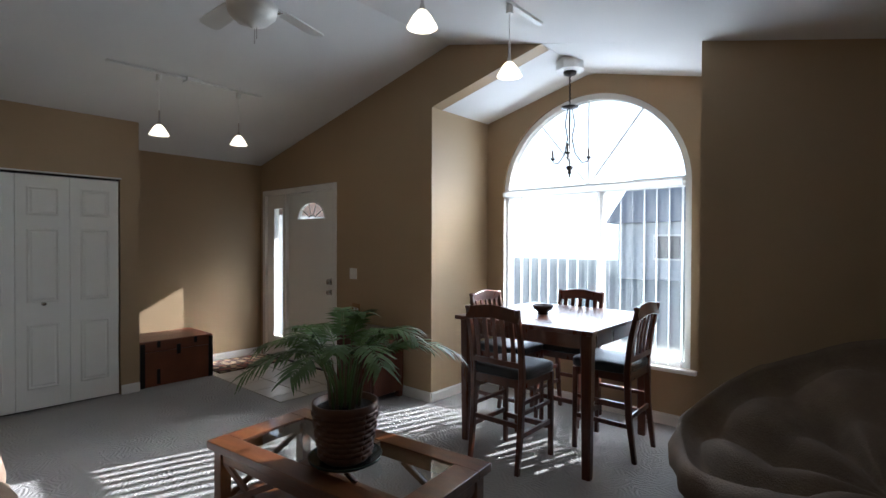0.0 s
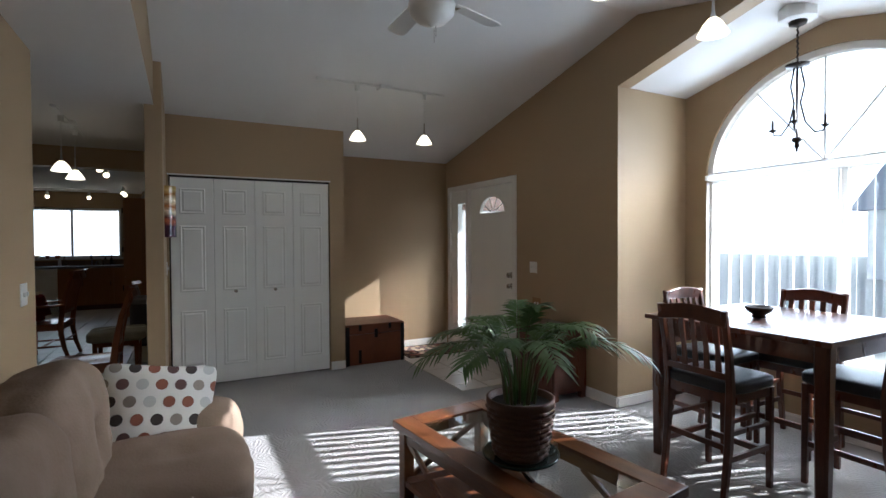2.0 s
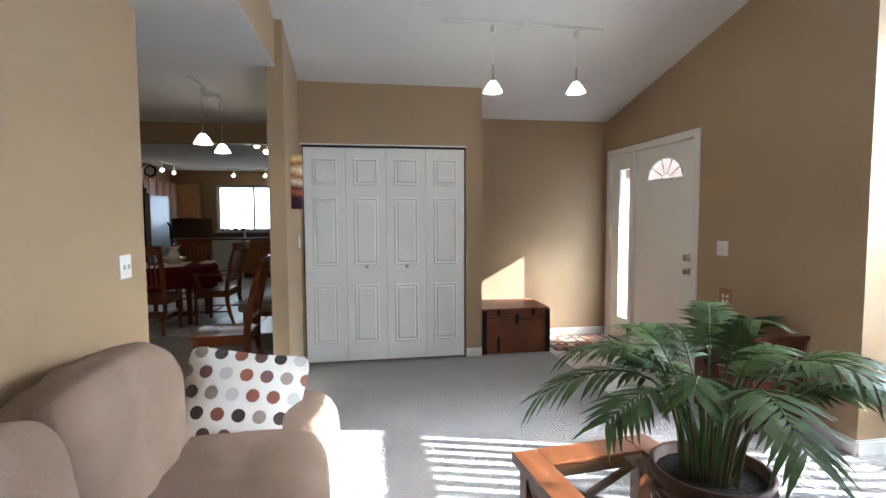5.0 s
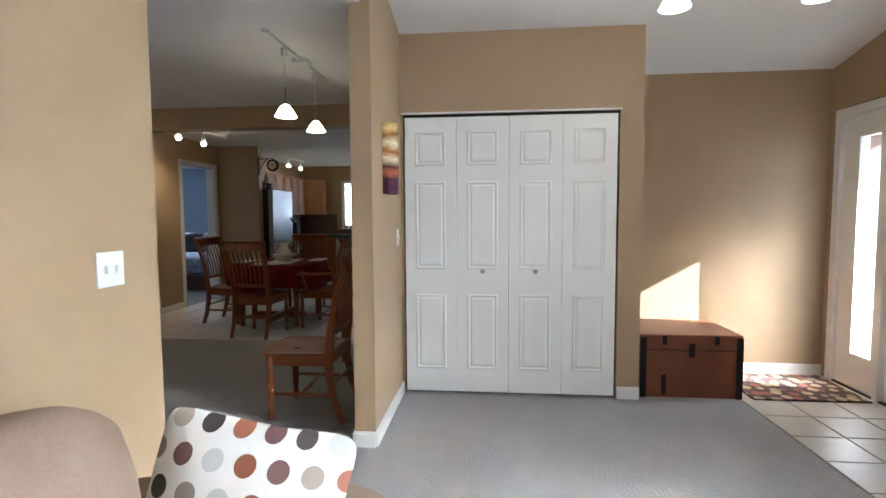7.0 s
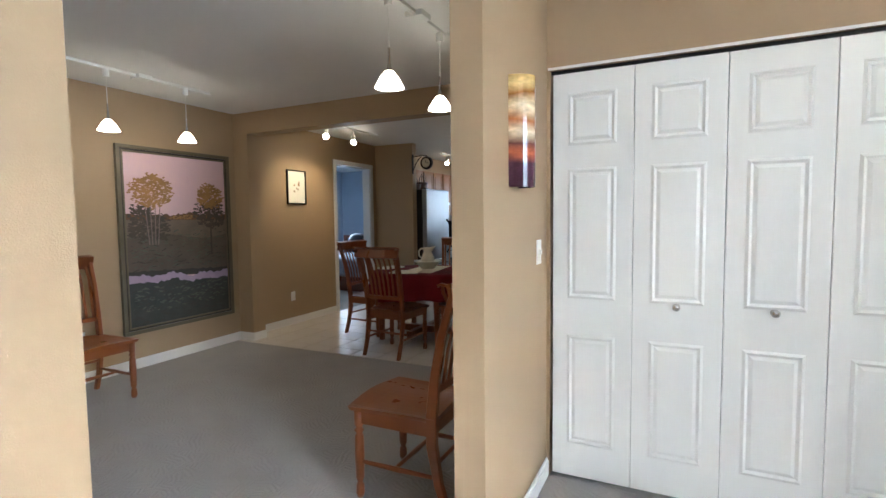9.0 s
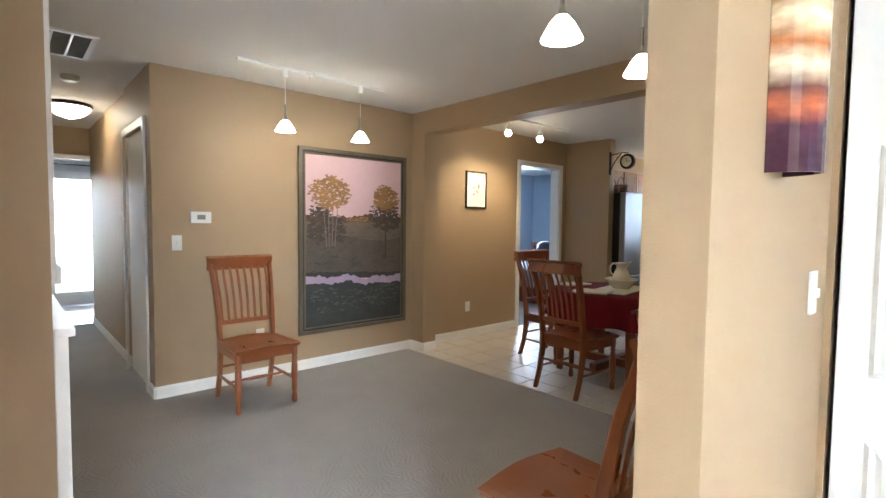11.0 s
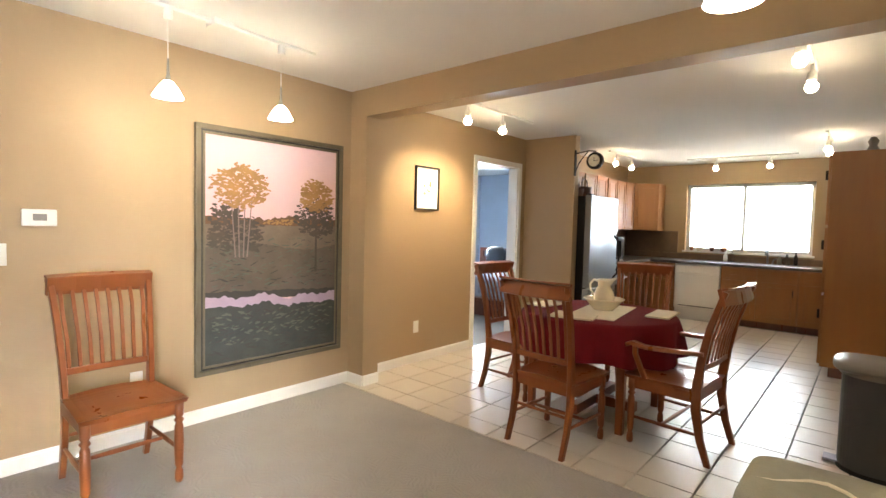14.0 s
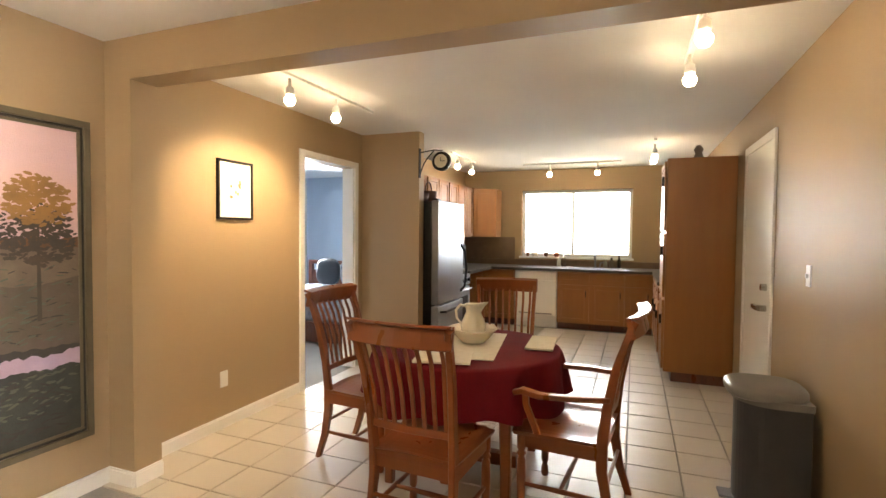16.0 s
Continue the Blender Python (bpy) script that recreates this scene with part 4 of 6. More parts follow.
# tall square table and its chairs in the bay
T = thing("tall_dining_table", pose(0, 0, 0), "square mahogany counter-height dining table", "table")
part("tabletop", box(-2.13, 3.03, 0.895, -1.06, 4.13, 0.925, 0.006), M_DARKWOOD, T)
for x in (-2.07, -1.12):
    for y in (3.10, 4.06):
        part("leg", sweep([(x, y, 0), (x, y, 0.895)], [0.055, 0.075], [0.055, 0.075]), M_DARKWOOD, T)
for a in ((-2.04, 3.085, 0.80, -1.15, 3.11, 0.895), (-2.04, 4.05, 0.80, -1.15, 4.075, 0.895), (-2.085, 3.13, 0.80, -2.06, 4.03, 0.895), (-1.13, 3.13, 0.80, -1.105, 4.03, 0.895)):
    part("apron", box(*a), M_DARKWOOD, T)
bowl = tagged(part("bowl", lathe([(0.030, 0.0), (0.044, 0.005), (0.034, 0.018), (0.068, 0.04), (0.080, 0.068), (0.074, 0.071), (0.060, 0.046), (0.025, 0.028), (0.001, 0.026)], 28, (-1.66, 3.50, 0.926)), M_BRONZE, smooth=True), "small dark footed bowl on the tall table", "bowl")
bc = bar_chair()
bc.matrix_world = pose(-1.65, 3.08, 0)
copy_thing(bc, pose(-1.21, 3.69, 0, rz=90))
copy_thing(bc, pose(-1.73, 4.03, 0, rz=180))
copy_thing(bc, pose(-2.05, 3.65, 0, rz=-90))

# coffee table with glass panes, palm in a basket
CT = pose(-1.72, 1.69, 0, rz=6)
ct = thing("coffee_table", CT, "espresso wood coffee table with inset glass panes", "coffee table")
L2, W2 = 0.65, 0.31
for a in ((-L2, -W2, 0.41, L2, -W2 + 0.11, 0.45), (-L2, W2 - 0.11, 0.41, L2, W2, 0.45), (-L2, -W2 + 0.11, 0.41, -L2 + 0.13, W2 - 0.11, 0.45), (L2 - 0.13, -W2 + 0.11, 0.41, L2, W2 - 0.11, 0.45), (-0.07, -W2 + 0.11, 0.41, 0.07, W2 - 0.11, 0.45)):
    part("top_rail", box(*a, 0.004), M_TABLEWOOD, ct)
for xa, xb in ((-L2 + 0.13, -0.07), (0.07, L2 - 0.13)):
    part("glass_pane", box(xa, -W2 + 0.11, 0.436, xb, W2 - 0.11, 0.443), M_GLASS, ct, "clear bevelled glass pane")
for sx in (-1, 1):
    for sy in (-1, 1):
        part("leg", box(sx * (L2 - 0.025), sy * (W2 - 0.025), 0, sx * (L2 - 0.085), sy * (W2 - 0.085), 0.41, 0.004), M_TABLEWOOD, ct)
    part("end_apron", box(sx * (L2 - 0.035), -W2 + 0.085, 0.345, sx * (L2 - 0.06), W2 - 0.085, 0.41), M_TABLEWOOD, ct)
    for q_ in (-1, 1):
        part("cross_brace", sweep([(sx * (L2 - 0.05), -q_ * (W2 - 0.085), 0.14), (sx * (L2 - 0.05), q_ * (W2 - 0.085), 0.345)], 0.02, 0.03), M_TABLEWOOD, ct)
    part("side_apron", box(-L2 + 0.085, sx * (W2 - 0.035), 0.345, L2 - 0.085, sx * (W2 - 0.06), 0.41), M_TABLEWOOD, ct)
    for x0 in (-L2 + 0.085, L2 - 0.485):
        for q_ in (-1, 1):
            part("cross_brace", sweep([(x0 + 0.2 - q_ * 0.2, sx * (W2 - 0.05), 0.14), (x0 + 0.2 + q_ * 0.2, sx * (W2 - 0.05), 0.345)], 0.02, 0.03, (0, 1, 0)), M_TABLEWOOD, ct)
part("lower_shelf", box(-L2 + 0.03, -W2 + 0.03, 0.11, L2 - 0.03, W2 - 0.03, 0.14, 0.003), M_TABLEWOOD, ct)

PX, PY = -1.62, 1.635
pl = thing("potted_palm", pose(PX, PY, 0.45), "green parlour palm in a woven brown basket pot", "plant")
pot = part("pot", lathe([(0.105, 0.02), (0.112, 0.03), (0.142, 0.235), (0.150, 0.255), (0.150, 0.28), (0.138, 0.28), (0.134, 0.25), (0.001, 0.245)], 40), M_POT, pl, "woven brown basket pot", True)
weave = bmesh.new()
for i in range(9):
    z = 0.045 + i * 0.024
    r = 0.112 + (z - 0.03) * 0.146
    add_tube(weave, [((r + 0.004 * math.sin(14 * a + math.pi * i)) * math.cos(a), (r + 0.004 * math.sin(14 * a + math.pi * i)) * math.sin(a), z) for a in [2 * math.pi * k / 84 for k in range(85)]], 0.010, 6)
part("weave", weave, M_POT, pot, smooth=True)
part("saucer", lathe([(0.001, 0.002), (0.13, 0.002), (0.165, 0.022), (0.170, 0.034), (0.162, 0.034), (0.13, 0.014), (0.001, 0.012)], 36), M_SAUCER, pl, "dark green glazed saucer", True)
part("soil", lathe([(0.001, 0.262), (0.08, 0.256), (0.133, 0.252), (0.133, 0.245), (0.001, 0.245)], 20), M_SOIL, pl)
rng = random.Random(7)


def frond(az, reach, height, droop, leaflets=20, leaf=0.15):
    bm = bmesh.new()
    d = Vector((math.cos(az), math.sin(az), 0))
    base = d * rng.uniform(0.01, 0.06) + Vector((rng.uniform(-0.02, 0.02), rng.uniform(-0.02, 0.02), 0.25))
    pts = []
    for i in range(15):
        s = i / 14
        pts.append(base + d * reach * (0.18 * s + 0.82 * s * s) + Vector((0, 0, height * math.sin(min(s * 1.35, 1.57)) - droop * max(s - 0.5, 0) ** 2 * 4)))
    add_tube(bm, pts, [0.006 - 0.0048 * i / 14 for i in range(15)], 5)
    side = d.cross(Vector((0, 0, 1)))
    for k in range(leaflets):
        s = 0.52 + 0.48 * k / (leaflets - 1)
        f = s * 14
        i = min(int(f), 13)
        p = pts[i].lerp(pts[i + 1], f - i)
        t = (pts[i + 1] - pts[i]).normalized()
        up = side.cross(t)
        ll = leaf * (0.55 + 0.45 * math.sin(math.pi * (0.2 + 0.75 * k / leaflets))) * rng.uniform(0.85, 1.1)
        for sg in (-1, 1):
            way = (side * sg * 0.85 + t * (0.55 + 0.5 * k / leaflets) + up * rng.uniform(-0.05, 0.2)).normalized()
            wv = t.cross(way).cross(way).normalized() * 0.0068
            prev = None
            for q_, wd in ((0, 0.35), (0.3, 1.0), (0.65, 0.85), (1.0, 0.05)):
                c = p + way * ll * q_ + Vector((0, 0, -0.035 * q_ * q_))
                cur = (bm.verts.new(c - wv * wd), bm.verts.new(c + wv * wd))
                if prev:
                    bm.faces.new((prev[0], prev[1], cur[1], cur[0]))
                prev = cur
    return part("frond", bm, M_LEAF, pl, smooth=False)


for i in range(18):
    a = i * 2.399 + rng.uniform(-0.2, 0.2)
    ring_ = i / 17
    frond(a, 0.17 + 0.36 * ring_ + rng.uniform(-0.04, 0.04), 0.50 - 0.13 * ring_ + rng.uniform(-0.06, 0.04), 0.04 + 0.12 * ring_, leaf=0.105 + 0.025 * ring_)
for i in range(12):
    a = i * 1.7
    part("stem", tube([(0.07 * math.cos(a) * rng.uniform(0.4, 1), 0.07 * math.sin(a) * rng.uniform(0.4, 1), 0.25), (0.08 * math.cos(a), 0.08 * math.sin(a), 0.37), (0.12 * math.cos(a), 0.12 * math.sin(a), 0.5)], [0.007, 0.006, 0.003], 6), M_STEM, pl)

# sofa along the wall, with its pillow
so = thing("sofa", pose(0, 0, 0), "taupe microsuede sofa with plump pillow back", "sofa")
part("base", box(-2.98, -0.34, 0.05, -0.30, 0.52, 0.27, 0.03), M_SUEDE, so)
for i in range(3):
    xc = -2.36 + i * 0.80
    part("seat_cushion", cushion(0.81, 0.74, 0.24, 4, 22, 0.022, i * 5.0, ((0, 0.1, 0.12, 0.15, 0.03),), at=(xc, 0.22, 0.355)), M_SUEDE, so, smooth=True)
    bm = cushion(0.84, 0.36, 0.58, 3.4, 24, 0.026, 3 + i * 7.0, ((0.0, 0.17, -0.06, 0.19, 0.10), (0.2, 0.17, -0.16, 0.15, 0.03), (-0.2, 0.17, -0.12, 0.15, 0.03)), at=(xc, -0.16, 0.615), turn=pose(0, 0, 0, 10, 0, 0))
    part("back_cushion", bm, M_SUEDE, so, smooth=True)
part("arm", cushion(0.32, 0.98, 0.48, 3.6, 18, 0.026, 2.0, at=(-2.87, 0.12, 0.32)), M_SUEDE, so, smooth=True)
part("arm", cushion(0.30, 0.98, 0.52, 3.6, 14, 0.014, 9.0, at=(-0.30, 0.12, 0.33)), M_SUEDE, so, smooth=True)
for x in (-2.90, -0.38):
    for y in (-0.28, 0.46):
        part("foot", box(x - 0.03, y - 0.03, 0, x + 0.03, y + 0.03, 0.055), M_TABLEWOOD, so)
pw = part("throw_pillow", cushion(0.55, 0.16, 0.50, 9, 16, 0.004, 4.0), M_POLKA, smooth=True)
for v in pw.data.vertices:
    q_, p_ = min(abs(v.co.x) / 0.275, 1), min(abs(v.co.z) / 0.25, 1)
    v.co.y *= 0.14 + 0.86 * (1 - q_ ** 3) * (1 - p_ ** 3)
    v.co.x *= 1 - 0.07 * (1 - p_ * p_) * q_
    v.co.z *= 1 - 0.07 * (1 - q_ * q_) * p_
pw.matrix_world = look((-2.79, 0.195, 0.54), (-2.14, 0.26, 0.80)) @ pose(0, 0, 0, -90, 0, 0) @ pose(0, 0, 0, 0, -10, 0)
tagged(pw, "white pillow with brown and grey polka dots on the sofa arm", "pillow")

# papasan chair
PC = Vector((0.17, 2.64, 0.77))
axis = Vector((-0.34, -0.20, 0.92)).normalized()
pm = Matrix.Translation(PC) @ axis.to_track_quat("Z", "Y").to_matrix().to_4x4()
pa = thing("papasan_chair", Matrix.Identity(4), "round papasan chair with brown tufted corduroy cushion", "chair")
bm = bmesh.new()
R, NR, NA = 0.62, 20, 80
rows_ = []
for i in range(NR + 1):
    s = i / NR
    ring_ = []
    for k in range(NA):
        a = 2 * math.pi * k / NA
        r = R * math.sin(s * 1.5) * (1 + 0.015 * math.sin(8 * a) * s)
        z = -0.30 + 0.36 * (1 - math.cos(s * 1.5)) * 1.05
        puff = 0.11 * abs(math.sin(4 * a)) * math.sin(math.pi * min(s * 1.05, 1)) + 0.05 * abs(math.sin(s * math.pi * 2.5)) + 0.012 * noise.noise(Vector((math.cos(a) * 5, math.sin(a) * 5, s * 6)))
        ring_.append(bm.verts.new(pm @ Vector((r * math.cos(a), r * math.sin(a), z + puff))))
    rows_.append(ring_)
for s, (dr, dz) in enumerate(((0.05, 0.02), (0.075, -0.05), (0.05, -0.12), (-0.02, -0.15))):
    rows_.append([bm.verts.new(pm @ Vector(((R * 0.997 + dr + 0.012 * math.sin(16 * 2 * math.pi * k / NA) + 0.006 * math.sin(37 * k)) * math.cos(2 * math.pi * k / NA), (R * 0.997 + dr + 0.012 * math.sin(16 * 2 * math.pi * k / NA)) * math.sin(2 * math.pi * k / NA), 0.05 + dz))) for k in range(NA)])
for i in range(1, NR + 1):
    s = 1 - i / NR
    rows_.append([bm.verts.new(pm @ Vector((R * math.sin(s * 1.5) * math.cos(2 * math.pi * k / NA), R * math.sin(s * 1.5) * math.sin(2 * math.pi * k / NA), -0.42 + 0.37 * (1 - math.cos(s * 1.5))))) for k in range(NA)])
for r0, r1 in zip(rows_, rows_[1:]):
    for k in range(NA):
        bm.faces.new((r0[k], r0[(k + 1) % NA], r1[(k + 1) % NA], r1[k]))
bmesh.ops.remove_doubles(bm, verts=bm.verts, dist=1e-4)
part("cushion", bm, M_PAPASAN, pa, smooth=True)
part("rattan_rim", tube([pm @ Vector((0.66 * math.cos(2 * math.pi * k / 48), 0.66 * math.sin(2 * math.pi * k / 48), -0.12)) for k in range(49)], 0.016, 8), M_RATTAN, pa, smooth=True)
part("base_ring", tube([(PC.x + 0.12 + 0.38 * math.cos(2 * math.pi * k / 40), PC.y + 0.38 * math.sin(2 * math.pi * k / 40), 0.018) for k in range(41)], 0.018, 8), M_RATTAN, pa, smooth=True)
for k in range(8):
    a = 2 * math.pi * k / 8
    part("rattan_strut", tube([(PC.x + 0.12 + 0.38 * math.cos(a), PC.y + 0.38 * math.sin(a), 0.018), (PC.x + 0.10 + 0.2 * math.cos(a + 0.5), PC.y + 0.2 * math.sin(a + 0.5), 0.17), pm @ Vector((0.34 * math.cos(a + 0.8), 0.34 * math.sin(a + 0.8), -0.36))], 0.012, 6), M_RATTAN, pa, smooth=True)

# trunk, mat, dark cabinet
tk = thing("trunk", pose(0, 0, 0), "old red-brown leather trunk with iron straps", "trunk")
part("body", box(-5.82, 1.925, 0.0, -5.25, 2.63, 0.345, 0.006), M_TRUNK, tk)
lid = part("lid", box(-5.825, 1.92, 0.35, -5.245, 2.635, 0.46, 0.012), M_TRUNK, tk)
for y in (2.09, 2.45):
    part("strap", box(-5.243, y - 0.016, 0.39, -5.238, y + 0.016, 0.455), M_BLACK, lid)
    part("strap", box(-5.248, y - 0.016, 0.02, -5.242, y + 0.016, 0.17), M_BLACK, tk)
for y in (1.945, 2.61):
    part("corner_band", box(-5.25, y - 0.022, 0.0, -5.241, y + 0.022, 0.44), M_BLACK, tk)
part("latch", lathe([(0.001, 0.0), (0.035, 0.0), (0.035, 0.008), (0.02, 0.02), (0.001, 0.022)], 12, (0, 0, 0)), M_BLACK, tk)
tk.children[-1].matrix_local = pose(-5.243, 2.28, 0.345, 0, 90, 0)
part("hasp", box(-5.245, 2.262, 0.30, -5.232, 2.298, 0.40), M_BLACK, tk)
def mat_material():
    """Pebble pattern of beige and rust ovals on dark brown wool."""
    m = material("patterned_wool_mat", (0.05, 0.022, 0.016), 0.95, bump=0.4, bump_scale=300)
    n, l = m.node_tree.nodes, m.node_tree.links
    co, cell, ramp, edge, mix = n.new("ShaderNodeTexCoord"), n.new("ShaderNodeTexVoronoi"), n.new("ShaderNodeValToRGB"), n.new("ShaderNodeMath"), n.new("ShaderNodeMix")
    cell.inputs["Scale"].default_value, cell.inputs["Randomness"].default_value = 11.0, 0.55
    l.new(co.outputs["Object"], cell.inputs["Vector"])
    hue = n.new("ShaderNodeSeparateColor"); l.new(cell.outputs["Color"], hue.inputs[0])
    ramp.color_ramp.interpolation = "CONSTANT"
    e = ramp.color_ramp.elements
    e[0].color = (0.36, 0.26, 0.15, 1); e[1].position, e[1].color = 0.4, (0.20, 0.06, 0.03, 1)
    x = e.new(0.7); x.color = (0.24, 0.19, 0.11, 1)
    l.new(hue.outputs[0], ramp.inputs[0])
    edge.operation, edge.inputs[1].default_value = "LESS_THAN", 0.42
    l.new(cell.outputs["Distance"], edge.inputs[0])
    mix.data_type = "RGBA"; mix.inputs[6].default_value = (0.05, 0.022, 0.016, 1)
    l.new(edge.outputs[0], mix.inputs[0]); l.new(ramp.outputs[0], mix.inputs[7]); l.new(mix.outputs[2], n["Principled BSDF"].inputs["Base Color"])
    return m


M_MAT = mat_material()
tagged(part("door_mat", box(-5.80, 2.70, 0.006, -5.22, 3.48, 0.02, 0.004), M_MAT), "brown patterned mat on the foyer tiles", "mat")
cab = thing("small_cabinet", pose(0, 0, 0), "dark mahogany side cabinet against the front wall", "cabinet")
part("body", box(-3.72, 3.15, 0.06, -3.17, 3.52, 0.60, 0.005), M_DARKWOOD, cab)
part("top", box(-3.75, 3.12, 0.60, -3.14, 3.525, 0.63, 0.005), M_DARKWOOD, cab)
for x in (-3.70, -3.45):
    d_ = part("door", box(x + 0.005, 3.135, 0.09, x + 0.245, 3.15, 0.58, 0.003), M_DARKWOOD, cab)
    part("handle", box(x + 0.11, 3.122, 0.33, x + 0.13, 3.136, 0.38), M_BRONZE, d_)
for x in (-3.69, -3.20):
    for y in (3.18, 3.49):
        part("foot", box(x - 0.025, y - 0.025, 0, x + 0.025, y + 0.025, 0.06), M_DARKWOOD, cab)


def wall_plate(x, y, z, nx, ny, w, h, label, name="light_switch", toggles=1, mat=None):
    p = thing(name, pose(x, y, z), label, name.replace("_", " "))
    t = 0.006
    ux, uy = abs(ny), abs(nx)
    def slab(cu, cz, w_, h_, a, b):
        return box(cu * ux - w_ / 2 * ux + nx * a * 1.0, cu * uy - w_ / 2 * uy + ny * a, cz - h_ / 2, cu * ux + w_ / 2 * ux + nx * b, cu * uy + w_ / 2 * uy + ny * b, cz + h_ / 2, 0.001)
    part("plate", slab(0, 0, w, h, 0.0, t), mat or M_PLASTIC, p)
    for k in range(toggles):
        cu = (k - (toggles - 1) / 2) * 0.046
        if name == "light_switch":
            part("toggle", slab(cu, 0, 0.012, 0.024, t, t + 0.012), M_PLASTIC, p)
        else:
            for dz in (-0.02, 0.02):
                part("socket", slab(cu, dz, 0.028, 0.026, t, t + 0.002), M_PLASTIC, p)
    return p


wall_plate(-3.95, FRONT, 1.13, 0, -1, 0.115, 0.115, "white double switch plate on the front wall", toggles=2)
wall_plate(-3.12, SOFA_Y, 1.15, 0, 1, 0.115, 0.115, "white double switch plate on the sofa wall", toggles=2)
wall_plate(-5.03, POST_Y, 1.17, 0, 1, 0.07, 0.115, "white switch plate on the stub wall")
wall_plate(-4.40, PAINT_Y, 1.17, 0, 1, 0.07, 0.115, "white switch plate under the thermostat")
wall_plate(-7.95, NORTH_Y - 0.04, 1.22, 0, -1, 0.07, 0.115, "white switch plate beside the garage door")
wall_plate(-5.03, PAINT_Y, 0.37, 0, 1, 0.07, 0.115, "white outlet behind the chair", "outlet")
wall_plate(-7.50, PAINT_Y, 0.36, 0, 1, 0.07, 0.115, "white outlet under the framed print", "outlet")
wall_plate(-3.90, FRONT, 0.74, 0, -1, 0.13, 0.16, "tan double outlet plate above the cabinet", "outlet", 2, M_RATTAN)

# sconce on the stub wall
bm = bmesh.new()
arc = [(-4.65 + 0.068 * math.cos(a), POST_Y + 0.002 + 0.085 * math.sin(a)) for a in [math.pi * k / 14 for k in range(15)]]
for i in range(14):
    (xa, ya), (xb, yb) = arc[i], arc[i + 1]
    add_prism(bm, [(xa, ya), (xb, yb), (xb - (xb + 4.65) * 0.08, yb - 0.006), (xa - (xa + 4.65) * 0.08, ya - 0.006)], "z", 1.455, 1.885)
M_SCONCE = ramp_material("amber_and_plum_striped_glass", [(0.0, (0.05, 0.015, 0.03)), (0.25, (0.07, 0.02, 0.04)), (0.33, (0.45, 0.12, 0.05)), (0.4, (0.12, 0.04, 0.03)), (0.5, (0.75, 0.6, 0.4)), (0.58, (0.35, 0.12, 0.03)), (0.68, (0.8, 0.65, 0.4)), (0.78, (0.30, 0.12, 0.02)), (0.86, (0.7, 0.5, 0.2)), (1.0, (0.45, 0.25, 0.05))], 2, 1.455, 1.95, 0.12, 0.08)
bmesh.ops.remove_doubles(bm, verts=bm.verts, dist=1e-5)
sc = thing("wall_sconce", pose(0, 0, 0), "curved striped art-glass sconce, amber to plum", "sconce")
part("glass_shade", bm, M_SCONCE, sc)
part("bracket", box(-4.69, POST_Y, 1.60, -4.61, POST_Y + 0.05, 1.74), M_BRONZE, sc)


# ---- lamps ----
def track_pendants(name, label, ends, drops, up):
    """Track rail from ends[0] to ends[1], with pendants (x, y, ceiling z, shade bottom z)."""
    t = thing(name, pose(0, 0, 0), label, "track light")
    a, b = Vector(ends[0]), Vector(ends[1])
    part("rail", sweep([a, b], 0.034, 0.02, (b - a).cross(Vector((0, 0, 1)))), M_FANWHITE, t)
    m = (a + b) / 2
    part("feed_box", box(m.x - 0.055, m.y - 0.055, m.z - 0.02, m.x + 0.055, m.y + 0.055, m.z + 0.012, 0.004), M_FANWHITE, t)
    for x, y, zc, zb in drops:
        p = part("pendant", lathe([(0.022, 0.0), (0.022, 0.05), (0.010, 0.07), (0.001, 0.07)], 12, (x, y, zc - 0.075)), M_FANWHITE, t)
        part("cord", tube([(x, y, zc - 0.07), (x, y, zb + 0.20)], 0.0025, 6), M_FANWHITE, p)
        part("stem", lathe([(0.006, 0.20), (0.008, 0.12), (0.016, 0.085), (0.018, 0.075), (0.001, 0.075)], 10, (x, y, zb)), M_CHROME, p)
        part("shade", lathe([(0.075, 0.0), (0.072, 0.006), (0.045, 0.055), (0.022, 0.082), (0.014, 0.085), (0.014, 0.08), (0.04, 0.05), (0.066, 0.006)], 24, (x, y, zb)), M_SHADE, p, "lit white glass cone shade", True)
        bulb_light((x, y, zb - 0.012), WATTS, (1.0, 0.80, 0.55), 0.04)
    return t


WATTS = 0.35
track_pendants("track_light", "white ceiling track with two lit glass pendants", ((-4.19, 1.37, vault(-4.19) - 0.012), (-4.19, 2.62, vault(-4.19) - 0.012)), ((-4.2, 1.74, vault(-4.2), 2.33), (-4.2, 2.41, vault(-4.2), 2.35)), 1)
track_pendants("track_light", "white ceiling track with two lit glass pendants", ((-1.46, 1.6, vault(-1.46) - 0.012), (-1.46, 3.1, vault(-1.46) - 0.012)), ((-1.46, 1.97, vault(-1.46), 2.50), (-1.46, 2.73, vault(-1.46), 2.46)), 1)
WATTS = 0.40
track_pendants("track_light", "white ceiling track with two lit glass pendants", ((-4.66, -3.05, FLAT - 0.012), (-5.90, -3.05, FLAT - 0.012)), ((-5.01, -3.05, FLAT, 2.01), (-5.66, -3.05, FLAT, 2.01)), 1)
WATTS = 0.15
track_pendants("track_light", "white ceiling track with two lit glass pendants", ((-4.62, -0.55, FLAT - 0.012), (-5.85, -0.55, FLAT - 0.012)), ((-4.92, -0.55, FLAT, 2.0), (-5.51, -0.55, FLAT, 2.0)), 1)


